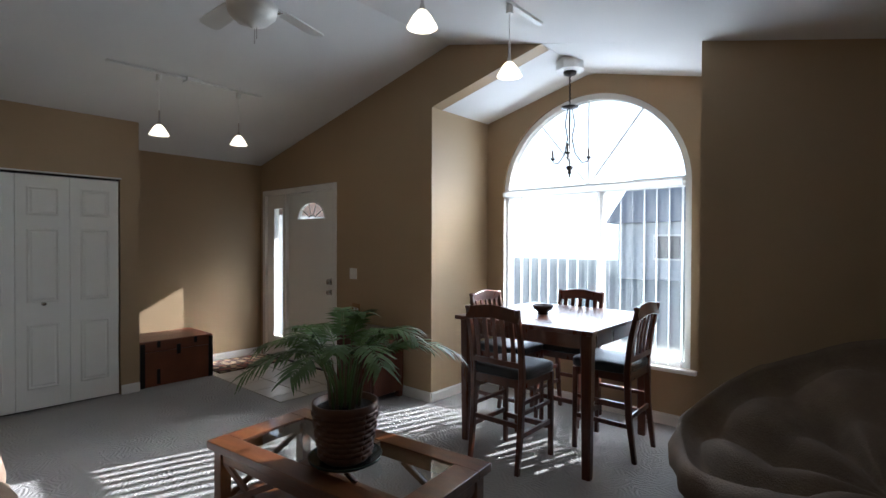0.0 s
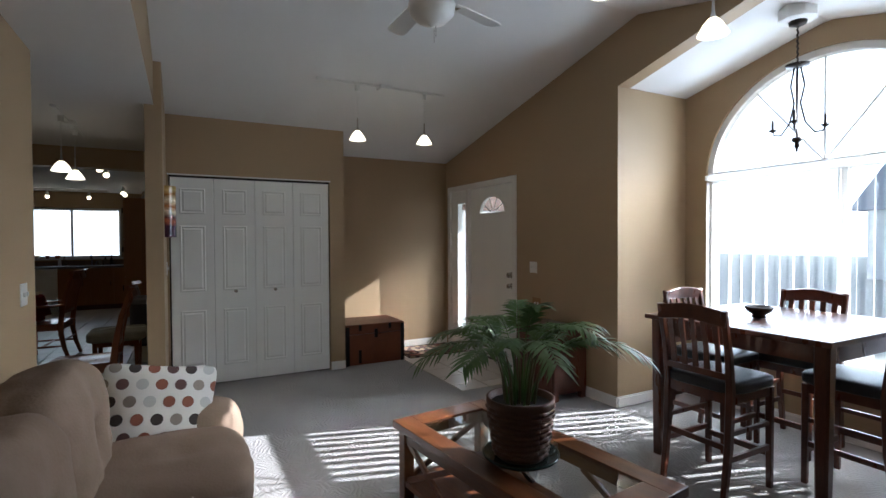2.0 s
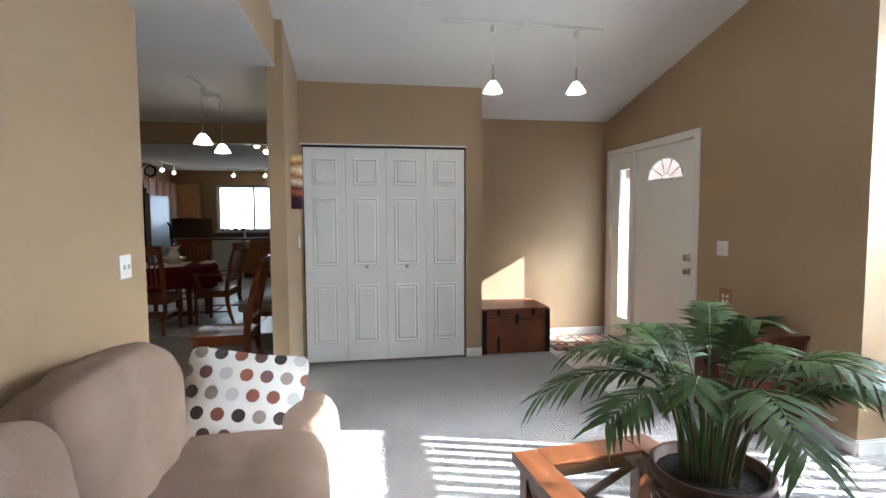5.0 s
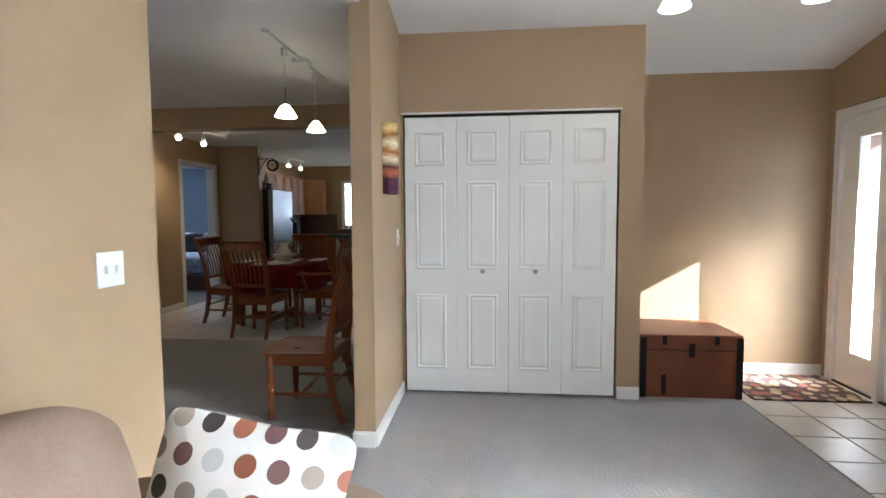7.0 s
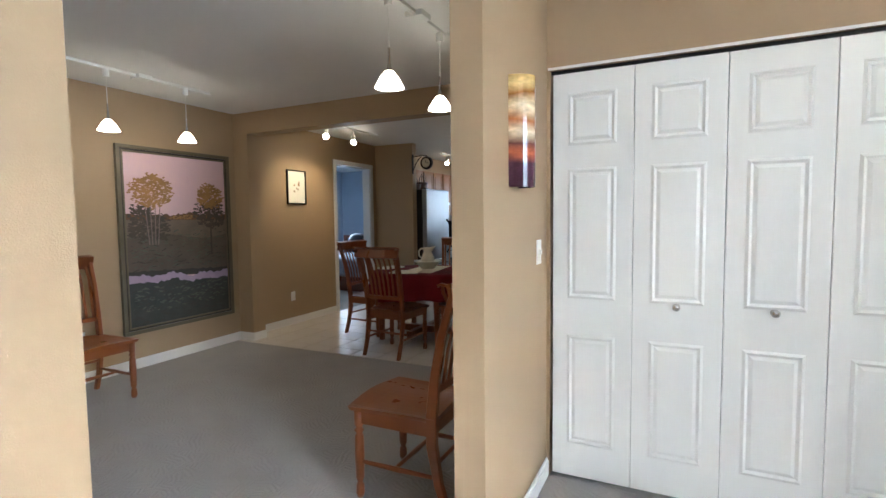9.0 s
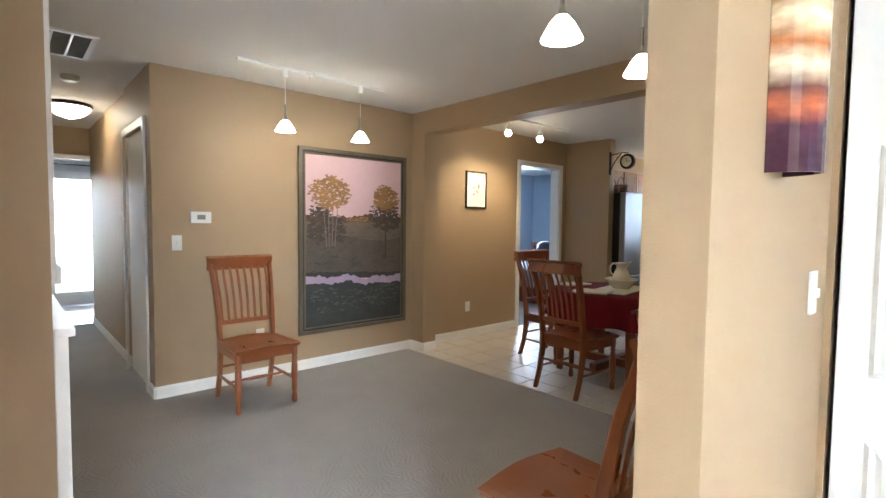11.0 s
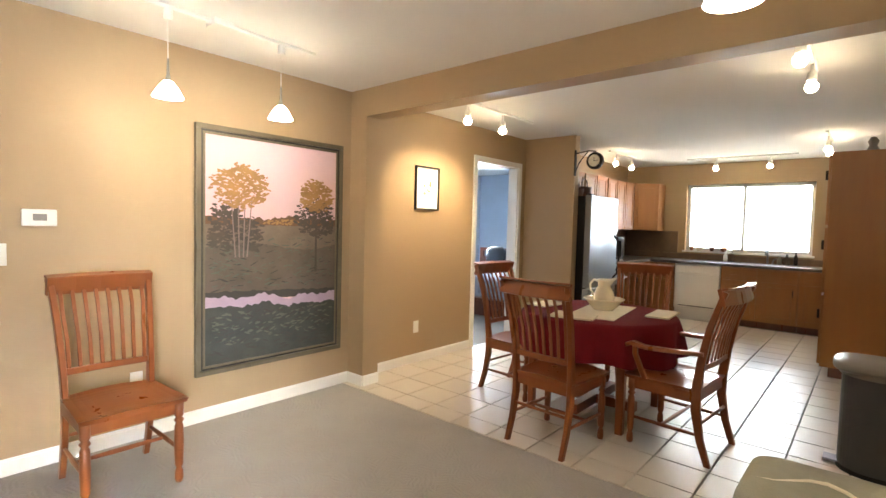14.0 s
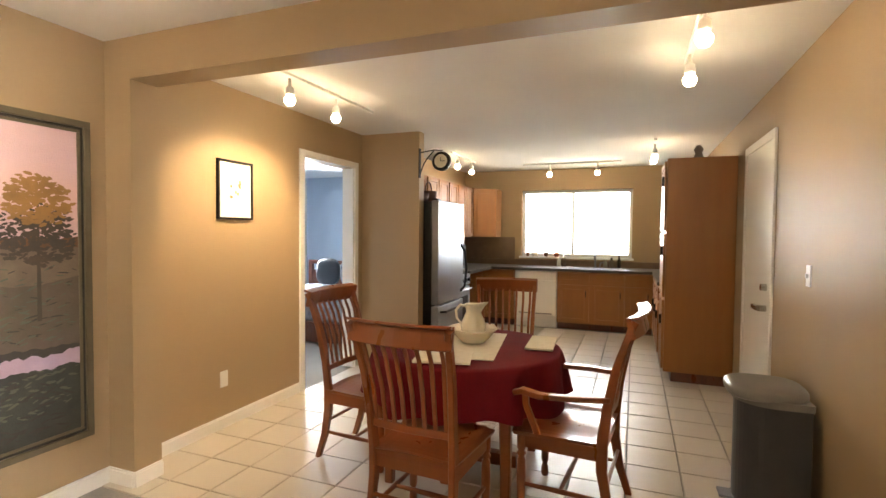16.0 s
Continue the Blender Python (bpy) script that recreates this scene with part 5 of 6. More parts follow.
def track_spots(label, ends, heads, watts):
    t = thing("spot_track", pose(0, 0, 0), label, "track light")
    a, b = Vector(ends[0]), Vector(ends[1])
    part("rail", sweep([a, b], 0.034, 0.022, (b - a).cross(Vector((0, 0, 1)))), M_FANWHITE, t)
    for x, y, target in heads:
        h = part("spot_head", lathe([(0.010, 0.0), (0.010, -0.05), (0.026, -0.06), (0.030, -0.10), (0.026, -0.115), (0.001, -0.115)], 14, (x, y, FLAT - 0.02)), M_FANWHITE, t, smooth=True)
        part("bulb", lathe([(0.001, 0.0), (0.022, 0.004), (0.036, 0.025), (0.036, 0.045), (0.024, 0.06)], 16, (x, y, FLAT - 0.20)), M_BULB, h, "lit reflector bulb", True)
        spot_light((x, y, FLAT - 0.215), target, watts, 105)


track_spots("white ceiling track with two lit spot heads", ((-7.35, -3.0, FLAT - 0.012), (-8.55, -3.0, FLAT - 0.012)), ((-7.50, -3.03, (-7.55, -3.62, 1.3)), (-8.05, -3.03, (-7.7, -3.6, 1.2))), 1.9)
track_spots("white ceiling track with two lit spot heads", ((-7.1, -0.58, FLAT - 0.012), (-8.1, -0.58, FLAT - 0.012)), ((-7.27, -0.58, (-7.4, 0.0, 1.0)), (-7.9, -0.58, (-7.8, 0.0, 1.3))), 0.05)
track_spots("white kitchen ceiling track with two lit heads", ((-10.75, -3.07, FLAT - 0.012), (-11.75, -3.07, FLAT - 0.012)), ((-10.98, -3.07, (-10.9, -3.5, 1.5)), (-11.59, -3.07, (-11.6, -3.6, 1.3))), 0.04)
track_spots("white kitchen ceiling track with two lit heads", ((-12.2, -2.45, FLAT - 0.012), (-12.2, -1.05, FLAT - 0.012)), ((-12.2, -2.05, (-12.4, -2.2, 0.9)), (-12.2, -1.37, (-12.4, -1.2, 0.9))), 0.04)
track_spots("white kitchen ceiling track with two lit heads", ((-10.6, -0.66, FLAT - 0.012), (-11.4, -0.66, FLAT - 0.012)), ((-10.87, -0.66, (-10.9, -0.4, 0.9)), (-11.2, -0.66, (-11.2, -0.4, 0.9))), 0.04)

# ceiling fan
FX, FY = -2.58, 1.69
fn = thing("ceiling_fan", pose(FX, FY, 0), "white five-blade ceiling fan with frosted bowl light", "ceiling fan")
part("canopy", lathe([(0.001, 3.20), (0.07, 3.20), (0.065, 3.15), (0.02, 3.13), (0.014, 3.12), (0.014, 3.02), (0.001, 3.02)], 20), M_FANWHITE, fn, smooth=True)
part("motor_housing", lathe([(0.001, 3.03), (0.06, 3.02), (0.115, 2.98), (0.12, 2.93), (0.09, 2.90), (0.05, 2.88), (0.05, 2.86), (0.001, 2.86)], 28), M_FANWHITE, fn, smooth=True)
part("light_bowl", lathe([(0.10, 2.86), (0.145, 2.855), (0.135, 2.80), (0.09, 2.755), (0.03, 2.738), (0.012, 2.725), (0.001, 2.722)], 28), M_FROST, fn, "frosted glass bowl", True)
for k in range(5):
    a = 2 * math.pi * k / 5 + 0.62
    m = pose(0, 0, 0, 0, 0, math.degrees(a))
    bm = prism([(0.19, -0.045), (0.26, -0.062), (0.58, -0.068), (0.615, -0.05), (0.622, 0.0), (0.615, 0.05), (0.58, 0.068), (0.26, 0.062), (0.19, 0.045)], "z", -0.004, 0.004)
    bmesh.ops.transform(bm, matrix=m @ pose(0, 0, 2.915, 12, 0, 0), verts=bm.verts)
    bl = part("blade", bm, M_FANWHITE, fn)
    bm = sweep([m @ Vector((0.09, 0, 2.90)), m @ Vector((0.15, 0, 2.895)), m @ Vector((0.24, 0, 2.91))], [0.03, 0.02, 0.05], 0.008, m.to_3x3() @ Vector((0, 1, 0)))
    part("blade_iron", bm, M_CHROME, bl)
for dx in (-0.012, 0.012):
    part("pull_chain", tube([(dx, 0.02, 2.73), (dx, 0.02, 2.65 + dx)], 0.003, 6), M_CHROME, fn)

# chandelier in the bay
ch = thing("chandelier", pose(-1.70, 3.99, 0), "small dark bronze candle chandelier on a white box", "chandelier")
part("ceiling_box", lathe([(0.001, 2.965), (0.115, 2.965), (0.115, 2.88), (0.09, 2.87), (0.001, 2.87)], 8), M_WHITE, ch)
part("canopy", lathe([(0.001, 2.875), (0.055, 2.872), (0.05, 2.85), (0.015, 2.835), (0.001, 2.83)], 20), M_BRONZE, ch, smooth=True)
part("chain", tube([(0.004 * math.sin(k * 2.0), 0.004 * math.cos(k * 2.0), 2.84 - k * 0.0115) for k in range(22)], 0.006, 6), M_BRONZE, ch)
part("top_disc", lathe([(0.001, 2.60), (0.02, 2.598), (0.07, 2.585), (0.07, 2.575), (0.02, 2.565), (0.001, 2.56)], 20), M_BRONZE, ch, smooth=True)
part("column", lathe([(0.007, 2.57), (0.007, 2.10), (0.028, 2.095), (0.03, 2.075), (0.012, 2.06), (0.018, 2.04), (0.006, 2.02), (0.008, 2.005), (0.001, 2.0)], 12), M_BRONZE, ch, smooth=True)
for k in range(3):
    a = 2 * math.pi * k / 3 + 0.9
    d = Vector((math.cos(a), math.sin(a), 0))
    arm = part("arm", tube([d * 0.02 + Vector((0, 0, 2.57)), d * 0.045 + Vector((0, 0, 2.45)), d * 0.02 + Vector((0, 0, 2.33)), d * 0.05 + Vector((0, 0, 2.2)), d * 0.11 + Vector((0, 0, 2.13)), d * 0.16 + Vector((0, 0, 2.14)), d * 0.17 + Vector((0, 0, 2.17))], 0.006, 8), M_BRONZE, ch, smooth=True)
    part("candle_cup", lathe([(0.006, 2.16), (0.026, 2.175), (0.026, 2.18), (0.009, 2.182), (0.009, 2.235), (0.004, 2.25), (0.001, 2.255)], 10, tuple(d * 0.17)), M_BRONZE, arm, smooth=True)


# ---- dining room and kitchen things ----
dc = dining_chair()
dc.matrix_world = pose(-4.81, -3.11, 0)
copy_thing(dc, pose(-4.83, -0.39, 0, rz=180))
copy_thing(dc, pose(-6.93, -1.74, 0, rz=86))
copy_thing(dc, pose(-7.55, -2.41, 0, rz=-4))
copy_thing(dc, pose(-8.36, -1.75, 0, rz=-78))
ac = dining_chair(True)
ac.matrix_world = pose(-7.42, -1.16, 0, rz=175)

# round table under a burgundy cloth
TX, TY = -7.62, -1.80
rt = thing("dining_table", pose(TX, TY, 0), "cherry wood pedestal dining table with square feet", "table")
part("tabletop", lathe([(0.001, 0.715), (0.55, 0.715), (0.56, 0.73), (0.55, 0.745), (0.001, 0.745)], 40), M_CHERRY, rt)
for sx in (-1, 1):
    for sy in (-1, 1):
        part("leg", sweep([(sx * 0.36, sy * 0.34, 0.0), (sx * 0.36, sy * 0.34, 0.25), (sx * 0.35, sy * 0.33, 0.715)], [0.05, 0.055, 0.075], [0.05, 0.055, 0.075]), M_CHERRY, rt)
part("cross_base", boxes((-0.36, -0.03, 0.05, 0.36, 0.03, 0.12), (-0.03, -0.32, 0.05, 0.03, 0.32, 0.12)), M_CHERRY, rt)
bm = bmesh.new()
NA = 120
rings = []
for r, z, ruff in ((0.001, 0.752, 0), (0.3, 0.752, 0), (0.54, 0.752, 0), (0.562, 0.748, 0.0), (0.570, 0.735, 0.002), (0.577, 0.66, 0.016), (0.585, 0.56, 0.028), (0.59, 0.475, 0.036)):
    ring_ = []
    for k in range(NA):
        a = 2 * math.pi * k / NA
        w = math.sin(11 * a) + 0.5 * math.sin(17 * a + 1.3) + 0.4 * math.sin(5 * a)
        rr = r + ruff * w
        ring_.append(bm.verts.new((rr * math.cos(a), rr * math.sin(a), z + (0.02 * math.sin(4 * a) if ruff > 0.03 else 0))))
    rings.append(ring_)
for r0, r1 in zip(rings, rings[1:]):
    for k in range(NA):
        bm.faces.new((r0[k], r0[(k + 1) % NA], r1[(k + 1) % NA], r1[k]))
bmesh.ops.remove_doubles(bm, verts=bm.verts, dist=1e-3)
cl = tagged(part("tablecloth", bm, M_RED, smooth=True), "burgundy cloth hanging in folds over the round table", "tablecloth")
cl.location = (TX, TY, 0)
for x, y, w, d, rz, lab in ((-7.62, -1.76, 0.72, 0.34, 8, "cream linen runner across the tablecloth"), (-7.22, -1.80, 0.24, 0.30, 14, "folded cream napkin on the tablecloth"), (-7.78, -1.37, 0.36, 0.16, 4, "folded cream napkin on the tablecloth"), (-7.55, -2.20, 0.30, 0.18, -10, "folded cream napkin on the tablecloth")):
    nm = "table_runner" if w > 0.5 else "napkin"
    p = tagged(part(nm, box(-w / 2, -d / 2, 0, w / 2, d / 2, 0.004 if w > 0.5 else 0.012, 0.0015), M_CREAM), lab, "runner" if w > 0.5 else "napkin")
    p.matrix_world = pose(x, y, 0.755 if w > 0.5 else 0.7605, 0, 0, rz)
JX, JY, JZ = -7.68, -1.78, 0.760
wb = tagged(part("wash_basin", lathe([(0.001, 0.0), (0.075, 0.0), (0.08, 0.008), (0.105, 0.03), (0.135, 0.07), (0.155, 0.085), (0.15, 0.09), (0.125, 0.075), (0.09, 0.035), (0.06, 0.02), (0.001, 0.018)], 36, (JX, JY, JZ)), M_CHINA, smooth=True), "ivory china basin under the pitcher", "basin")
pt = thing("pitcher", pose(JX, JY, JZ + 0.020), "ivory china pitcher with curved handle", "pitcher")
bm = lathe([(0.001, 0.0), (0.05, 0.0), (0.055, 0.012), (0.075, 0.05), (0.080, 0.085), (0.062, 0.13), (0.046, 0.165), (0.050, 0.195), (0.060, 0.215), (0.054, 0.215), (0.042, 0.19), (0.038, 0.165), (0.05, 0.13), (0.001, 0.06)], 32)
for v in bm.verts:
    if v.co.z > 0.18:
        k = max(0, v.co.y / 0.06)
        v.co.y += 0.04 * k * k
        v.co.z += 0.02 * k * k
part("body", bm, M_CHINA, pt, smooth=True)
part("handle", tube([(0, -0.045, 0.195), (0, -0.085, 0.205), (0, -0.115, 0.17), (0, -0.11, 0.12), (0, -0.075, 0.085)], [0.008, 0.009, 0.009, 0.008, 0.007], 8), M_CHINA, pt, smooth=True)

# landscape painting
pg = thing("landscape_painting", pose(-5.965, PAINT_Y, 0), "large framed landscape of trees and stream at dusk", "painting")
PW, P0, P1 = 0.592, 0.317, 2.01
M_CANVAS = material("oil_dusk_sky", (0.66, 0.44, 0.43), 0.6, scale=1.6, fine=24, second=(0.52, 0.37, 0.42), bump=0.3, bump_scale=160)
part("canvas", box(-PW + 0.06, 0.008, P0 + 0.06, PW - 0.06, 0.02, P1 - 0.06), M_CANVAS, pg)
for w_, o0, o1, mt in ((0.0, 0.034, 0.0, M_FRAME), (0.034, 0.022, 0.0, M_PEWTER), (0.048, 0.026, 0.0, M_FRAME)):
    t = 0.034 if w_ == 0 else 0.016
    for a in ((-PW + w_, P0 + w_, PW - w_, P0 + w_ + t), (-PW + w_, P1 - w_ - t, PW - w_, P1 - w_), (-PW + w_, P0 + w_ + t, -PW + w_ + t, P1 - w_ - t), (PW - w_ - t, P0 + w_ + t, PW - w_, P1 - w_ - t)):
        part("frame_moulding", box(a[0], 0.002, a[1], a[2], o0, a[3], 0.003), mt, pg)
rng = random.Random(3)
X0, Z0, X1, Z1 = -PW + 0.062, P0 + 0.062, PW - 0.062, P1 - 0.062


def paint(name, colour, second):
    return material(name, colour, 0.6, scale=9, fine=45, second=second, bump=0.3, bump_scale=160)


M_HILL = paint("painted_dry_grass", (0.115, 0.085, 0.062), (0.065, 0.056, 0.040))
M_HILLTOP = paint("painted_far_field", (0.17, 0.125, 0.085), (0.10, 0.075, 0.052))
M_MARSH = paint("painted_dark_marsh", (0.048, 0.052, 0.044), (0.022, 0.025, 0.026))
M_MOSS = paint("painted_moss_strokes", (0.095, 0.105, 0.065), (0.060, 0.075, 0.060))
M_SHADOW = paint("painted_shadow_strokes", (0.030, 0.026, 0.026), (0.048, 0.040, 0.034))
M_STREAM = paint("painted_lilac_water", (0.44, 0.33, 0.43), (0.33, 0.25, 0.35))
M_GOLD = paint("painted_golden_leaves", (0.36, 0.19, 0.055), (0.17, 0.095, 0.035))
M_UMBER = paint("painted_umber_leaves", (0.075, 0.052, 0.036), (0.036, 0.032, 0.028))
M_RUST = paint("painted_rust_treeline", (0.16, 0.075, 0.028), (0.085, 0.045, 0.024))
M_BIRCH = paint("painted_birch_trunk", (0.22, 0.16, 0.135), (0.14, 0.10, 0.09))


def painted_band(name, mat, low, high, y, seed, rough=0.012):
    """A strip of paint across the canvas between two wavering lines."""
    bm = bmesh.new()
    prev = None
    for k in range(61):
        x = X0 + (X1 - X0) * k / 60
        w = [noise.noise(Vector((x * 5, seed + d, 0))) * rough * 1.6 + noise.noise(Vector((x * 24, seed + d, 3))) * rough for d in (0, 7)]
        a, b = max(low(x) + (w[0] if low(x) > Z0 + 0.01 else 0), Z0), min(high(x) + w[1], Z1)
        cur = (bm.verts.new((x, y, a)), bm.verts.new((x, y, max(b, a + 0.001))))
        if prev:
            bm.faces.new((prev[0], cur[0], cur[1], prev[1]))
        prev = cur
    part(name, bm, mat, pg)


def painted_dabs(name, mat, count, place, y, lo=0.008, hi=0.022, flat=0.6):
    bm = bmesh.new()
    for k in range(count):
        x, z = place()
        s = rng.uniform(lo, hi)
        if not (X0 + s * 1.5 < x < X1 - s * 1.5 and Z0 + s < z < Z1 - s):
            continue
        turn = rng.uniform(-0.5, 0.5)
        ring_ = []
        for q_ in range(6):
            a = math.pi * q_ / 3
            u, v = s * 1.4 * math.cos(a) * rng.uniform(0.6, 1.1), s * flat * math.sin(a) * rng.uniform(0.6, 1.1)
            ring_.append(bm.verts.new((x + u * math.cos(turn) - v * math.sin(turn), y + k * 1e-6, z + u * math.sin(turn) + v * math.cos(turn))))
        bm.faces.new(ring_)
    tagged(part(name, bm, mat, pg), kind="stuff")


def in_oval(cx, cz, rx, rz):
    def pick():
        a, r = rng.uniform(0, 6.283), math.sqrt(rng.random()) * rng.uniform(0.82, 1.12)
        return cx + rx * r * math.cos(a), cz + rz * r * math.sin(a)
    return pick


def in_strip(z0, z1):
    return lambda: (rng.uniform(X0, X1), rng.uniform(z0, z1))


def bank(x):
    return 0.815 + 0.055 * x


painted_band("painted_treeline", M_RUST, lambda x: 1.32, lambda x: 1.395, 0.0204, 1.0, 0.022)
painted_dabs("painted_bush", M_GOLD, 40, in_oval(-0.05, 1.37, 0.16, 0.02), 0.0206, 0.008, 0.014)
painted_band("painted_field", M_HILLTOP, lambda x: 1.05, lambda x: 1.345, 0.0208, 2.0, 0.008)
painted_band("painted_field", M_HILL, lambda x: 0.80, lambda x: 1.19 + 0.03 * math.sin(x * 6), 0.0210, 3.0)
painted_dabs("painted_stroke", M_SHADOW, 90, in_strip(0.88, 1.24), 0.0212, 0.010, 0.034, 0.16)
painted_dabs("painted_stroke", M_MOSS, 170, in_strip(0.87, 1.26), 0.0213, 0.010, 0.030, 0.22)
painted_band("painted_bank", M_SHADOW, lambda x: bank(x) - 0.01, lambda x: bank(x) + 0.045, 0.0215, 4.0, 0.014)
painted_band("painted_stream", M_STREAM, lambda x: bank(x) - 0.085, lambda x: bank(x) + 0.004, 0.0217, 5.0, 0.026)
painted_band("painted_marsh", M_MARSH, lambda x: Z0, lambda x: bank(x) - 0.060, 0.0219, 6.0, 0.026)
painted_dabs("painted_stroke", M_MOSS, 150, in_strip(0.50, 0.73), 0.0221, 0.008, 0.026, 0.35)
painted_dabs("painted_stroke", M_SHADOW, 150, in_strip(0.40, 0.72), 0.0223, 0.010, 0.034, 0.25)
for k, (x, top) in enumerate(((0.235, 1.52), (0.262, 1.56), (0.292, 1.58), (0.320, 1.54))):
    part("painted_trunk", prism([(x - 0.005, 1.115), (x + 0.005, 1.115), (x + 0.004 + (k - 1.5) * 0.022, top), (x - 0.003 + (k - 1.5) * 0.022, top)], "y", 0.0222, 0.0228), M_BIRCH, pg)
part("painted_trunk", prism([(-0.352, 0.98), (-0.330, 0.98), (-0.336, 1.60), (-0.345, 1.60)], "y", 0.0222, 0.0228), M_UMBER, pg)
painted_dabs("painted_crown", M_UMBER, 300, in_oval(0.40, 1.32, 0.15, 0.17), 0.0224)
painted_dabs("painted_crown", M_UMBER, 120, in_oval(0.20, 1.27, 0.09, 0.12), 0.0224)
painted_dabs("painted_crown", M_GOLD, 520, in_oval(0.28, 1.61, 0.20, 0.15), 0.0232, 0.008, 0.020)
painted_dabs("painted_crown", M_UMBER, 340, in_oval(-0.34, 1.40, 0.19, 0.15), 0.0232)
painted_dabs("painted_crown", M_GOLD, 360, in_oval(-0.34, 1.58, 0.15, 0.12), 0.0236, 0.008, 0.020)

pr = thing("framed_print", pose(-7.61, PAINT_Y, 1.736), "small botanical print in a thin black frame", "picture")
part("paper", box(-0.155, 0.004, -0.20, 0.155, 0.012, 0.20), M_PAPER, pr)
for a in ((-0.17, -0.215, 0.17, -0.2), (-0.17, 0.2, 0.17, 0.215), (-0.17, -0.2, -0.155, 0.2), (0.155, -0.2, 0.17, 0.2)):
    part("frame_side", box(a[0], 0.0, a[1], a[2], 0.024, a[3], 0.002), M_BLACK, pr)
sk = bmesh.new()
for k in range(9):
    xx, zz, s = rng.uniform(-0.05, 0.05), rng.uniform(-0.06, 0.06), rng.uniform(0.008, 0.02)
    add_prism(sk, [(xx + s * math.cos(j) * rng.uniform(0.5, 1), zz + s * math.sin(j)) for j in (0, 1, 2, 3, 4, 5)], "y", 0.0122, 0.0128 + k * 0.0001)
part("sketch", sk, M_RATTAN, pr)

tm = thing("thermostat", pose(-4.57, PAINT_Y, 1.365), "white thermostat with grey display", "thermostat")
part("case", box(-0.075, 0, -0.045, 0.075, 0.026, 0.045, 0.008), M_PLASTIC, tm)
part("display", box(-0.03, 0.0262, -0.016, 0.03, 0.0275, 0.02), M_BINLID, tm)

# fridge, range, cabinets
fr_ = thing("refrigerator", pose(0, 0, 0), "stainless bottom-freezer refrigerator with black sides", "refrigerator")
part("body", box(-10.42, -3.58, 0.02, -9.60, -2.87, 1.77, 0.006), M_BLACK, fr_, "black cabinet sides")
for z0, z1 in ((0.66, 1.78), (0.06, 0.645)):
    d_ = part("door", box(-10.42, -2.865, z0, -9.60, -2.785, z1, 0.012), M_STEEL, fr_)
    if z0 > 0.5:
        part("handle", tube([(-10.33, -2.79, 0.74), (-10.33, -2.735, 0.80), (-10.33, -2.715, 1.0), (-10.33, -2.735, 1.22), (-10.33, -2.79, 1.30)], 0.014, 8), M_BLACK, d_)
    else:
        part("handle", tube([(-10.30, -2.79, 0.58), (-10.25, -2.74, 0.58), (-9.72, -2.74, 0.58), (-9.67, -2.79, 0.58)], 0.012, 8), M_BLACK, d_)
part("hinge_cover", box(-9.70, -2.86, 1.78, -9.61, -2.80, 1.795, 0.004), M_BLACK, fr_)

rg = thing("range", pose(0, 0, 0), "black and stainless gas range", "stove")
part("body", box(-11.20, -3.58, 0.02, -10.44, -2.98, 0.91, 0.005), M_BLACK, rg)
part("oven_door", box(-11.18, -2.98, 0.20, -10.46, -2.945, 0.72, 0.008), M_STEEL, rg)
part("oven_window", box(-11.08, -2.945, 0.30, -10.56, -2.940, 0.60), M_BLACK, rg)
part("oven_handle", tube([(-11.14, -2.905, 0.69), (-10.50, -2.905, 0.69)], 0.012), M_STEEL, rg)
part("control_panel", box(-11.18, -2.98, 0.74, -10.46, -2.94, 0.88, 0.006), M_STEEL, rg)
for k in range(5):
    part("knob", tube([(-11.08 + k * 0.13, -2.94, 0.81), (-11.08 + k * 0.13, -2.91, 0.81)], 0.022, 12), M_BLACK, rg)
for k in range(4):
    part("grate", boxes((-11.14 + (k % 2) * 0.34, -3.5 + (k // 2) * 0.26, 0.915, -10.84 + (k % 2) * 0.34, -3.485 + (k // 2) * 0.26, 0.935), (-11.0 + (k % 2) * 0.34, -3.55 + (k // 2) * 0.26, 0.915, -10.985 + (k % 2) * 0.34, -3.33 + (k // 2) * 0.26, 0.935)), M_BLACK, rg)


def cabinet_door(parent, a0, a1, z0, z1, face, axis, out, knob=True, arch=False):
    """A framed door with a raised panel; face is its plane, along x or y."""
    def bx(u0, u1, za, zb, d0, d1, bev=0.002):
        return box(face + out * d0, u0, za, face + out * d1, u1, zb, bev) if axis == "y" else box(u0, face + out * d0, za, u1, face + out * d1, zb, bev)
    g, s = 0.004, 0.055
    d = part("door", bx(a0 + g, a1 - g, z0 + g, z1 - g, 0.0, 0.013), M_OAK, parent)
    for u0, u1, za, zb in ((a0 + g, a0 + s, z0 + g, z1 - g), (a1 - s, a1 - g, z0 + g, z1 - g), (a0 + s, a1 - s, z0 + g, z0 + s), (a0 + s, a1 - s, z1 - s, z1 - g)):
        part("door_frame", bx(u0, u1, za, zb, 0.013, 0.022), M_OAK, d)
    if z1 - z0 > 0.3:
        part("raised_panel", bx(a0 + s + 0.015, a1 - s - 0.015, z0 + s + 0.015, z1 - s - 0.015, 0.013, 0.020, 0.005), M_OAK, d)
    if knob:
        k = a1 - 0.05
        part("handle", bx(k - 0.006, k + 0.006, (z0 + z1) / 2 + 0.10, (z0 + z1) / 2 + 0.19, 0.022, 0.045), M_BRONZE, d)


CF = KIT_X + 0.60


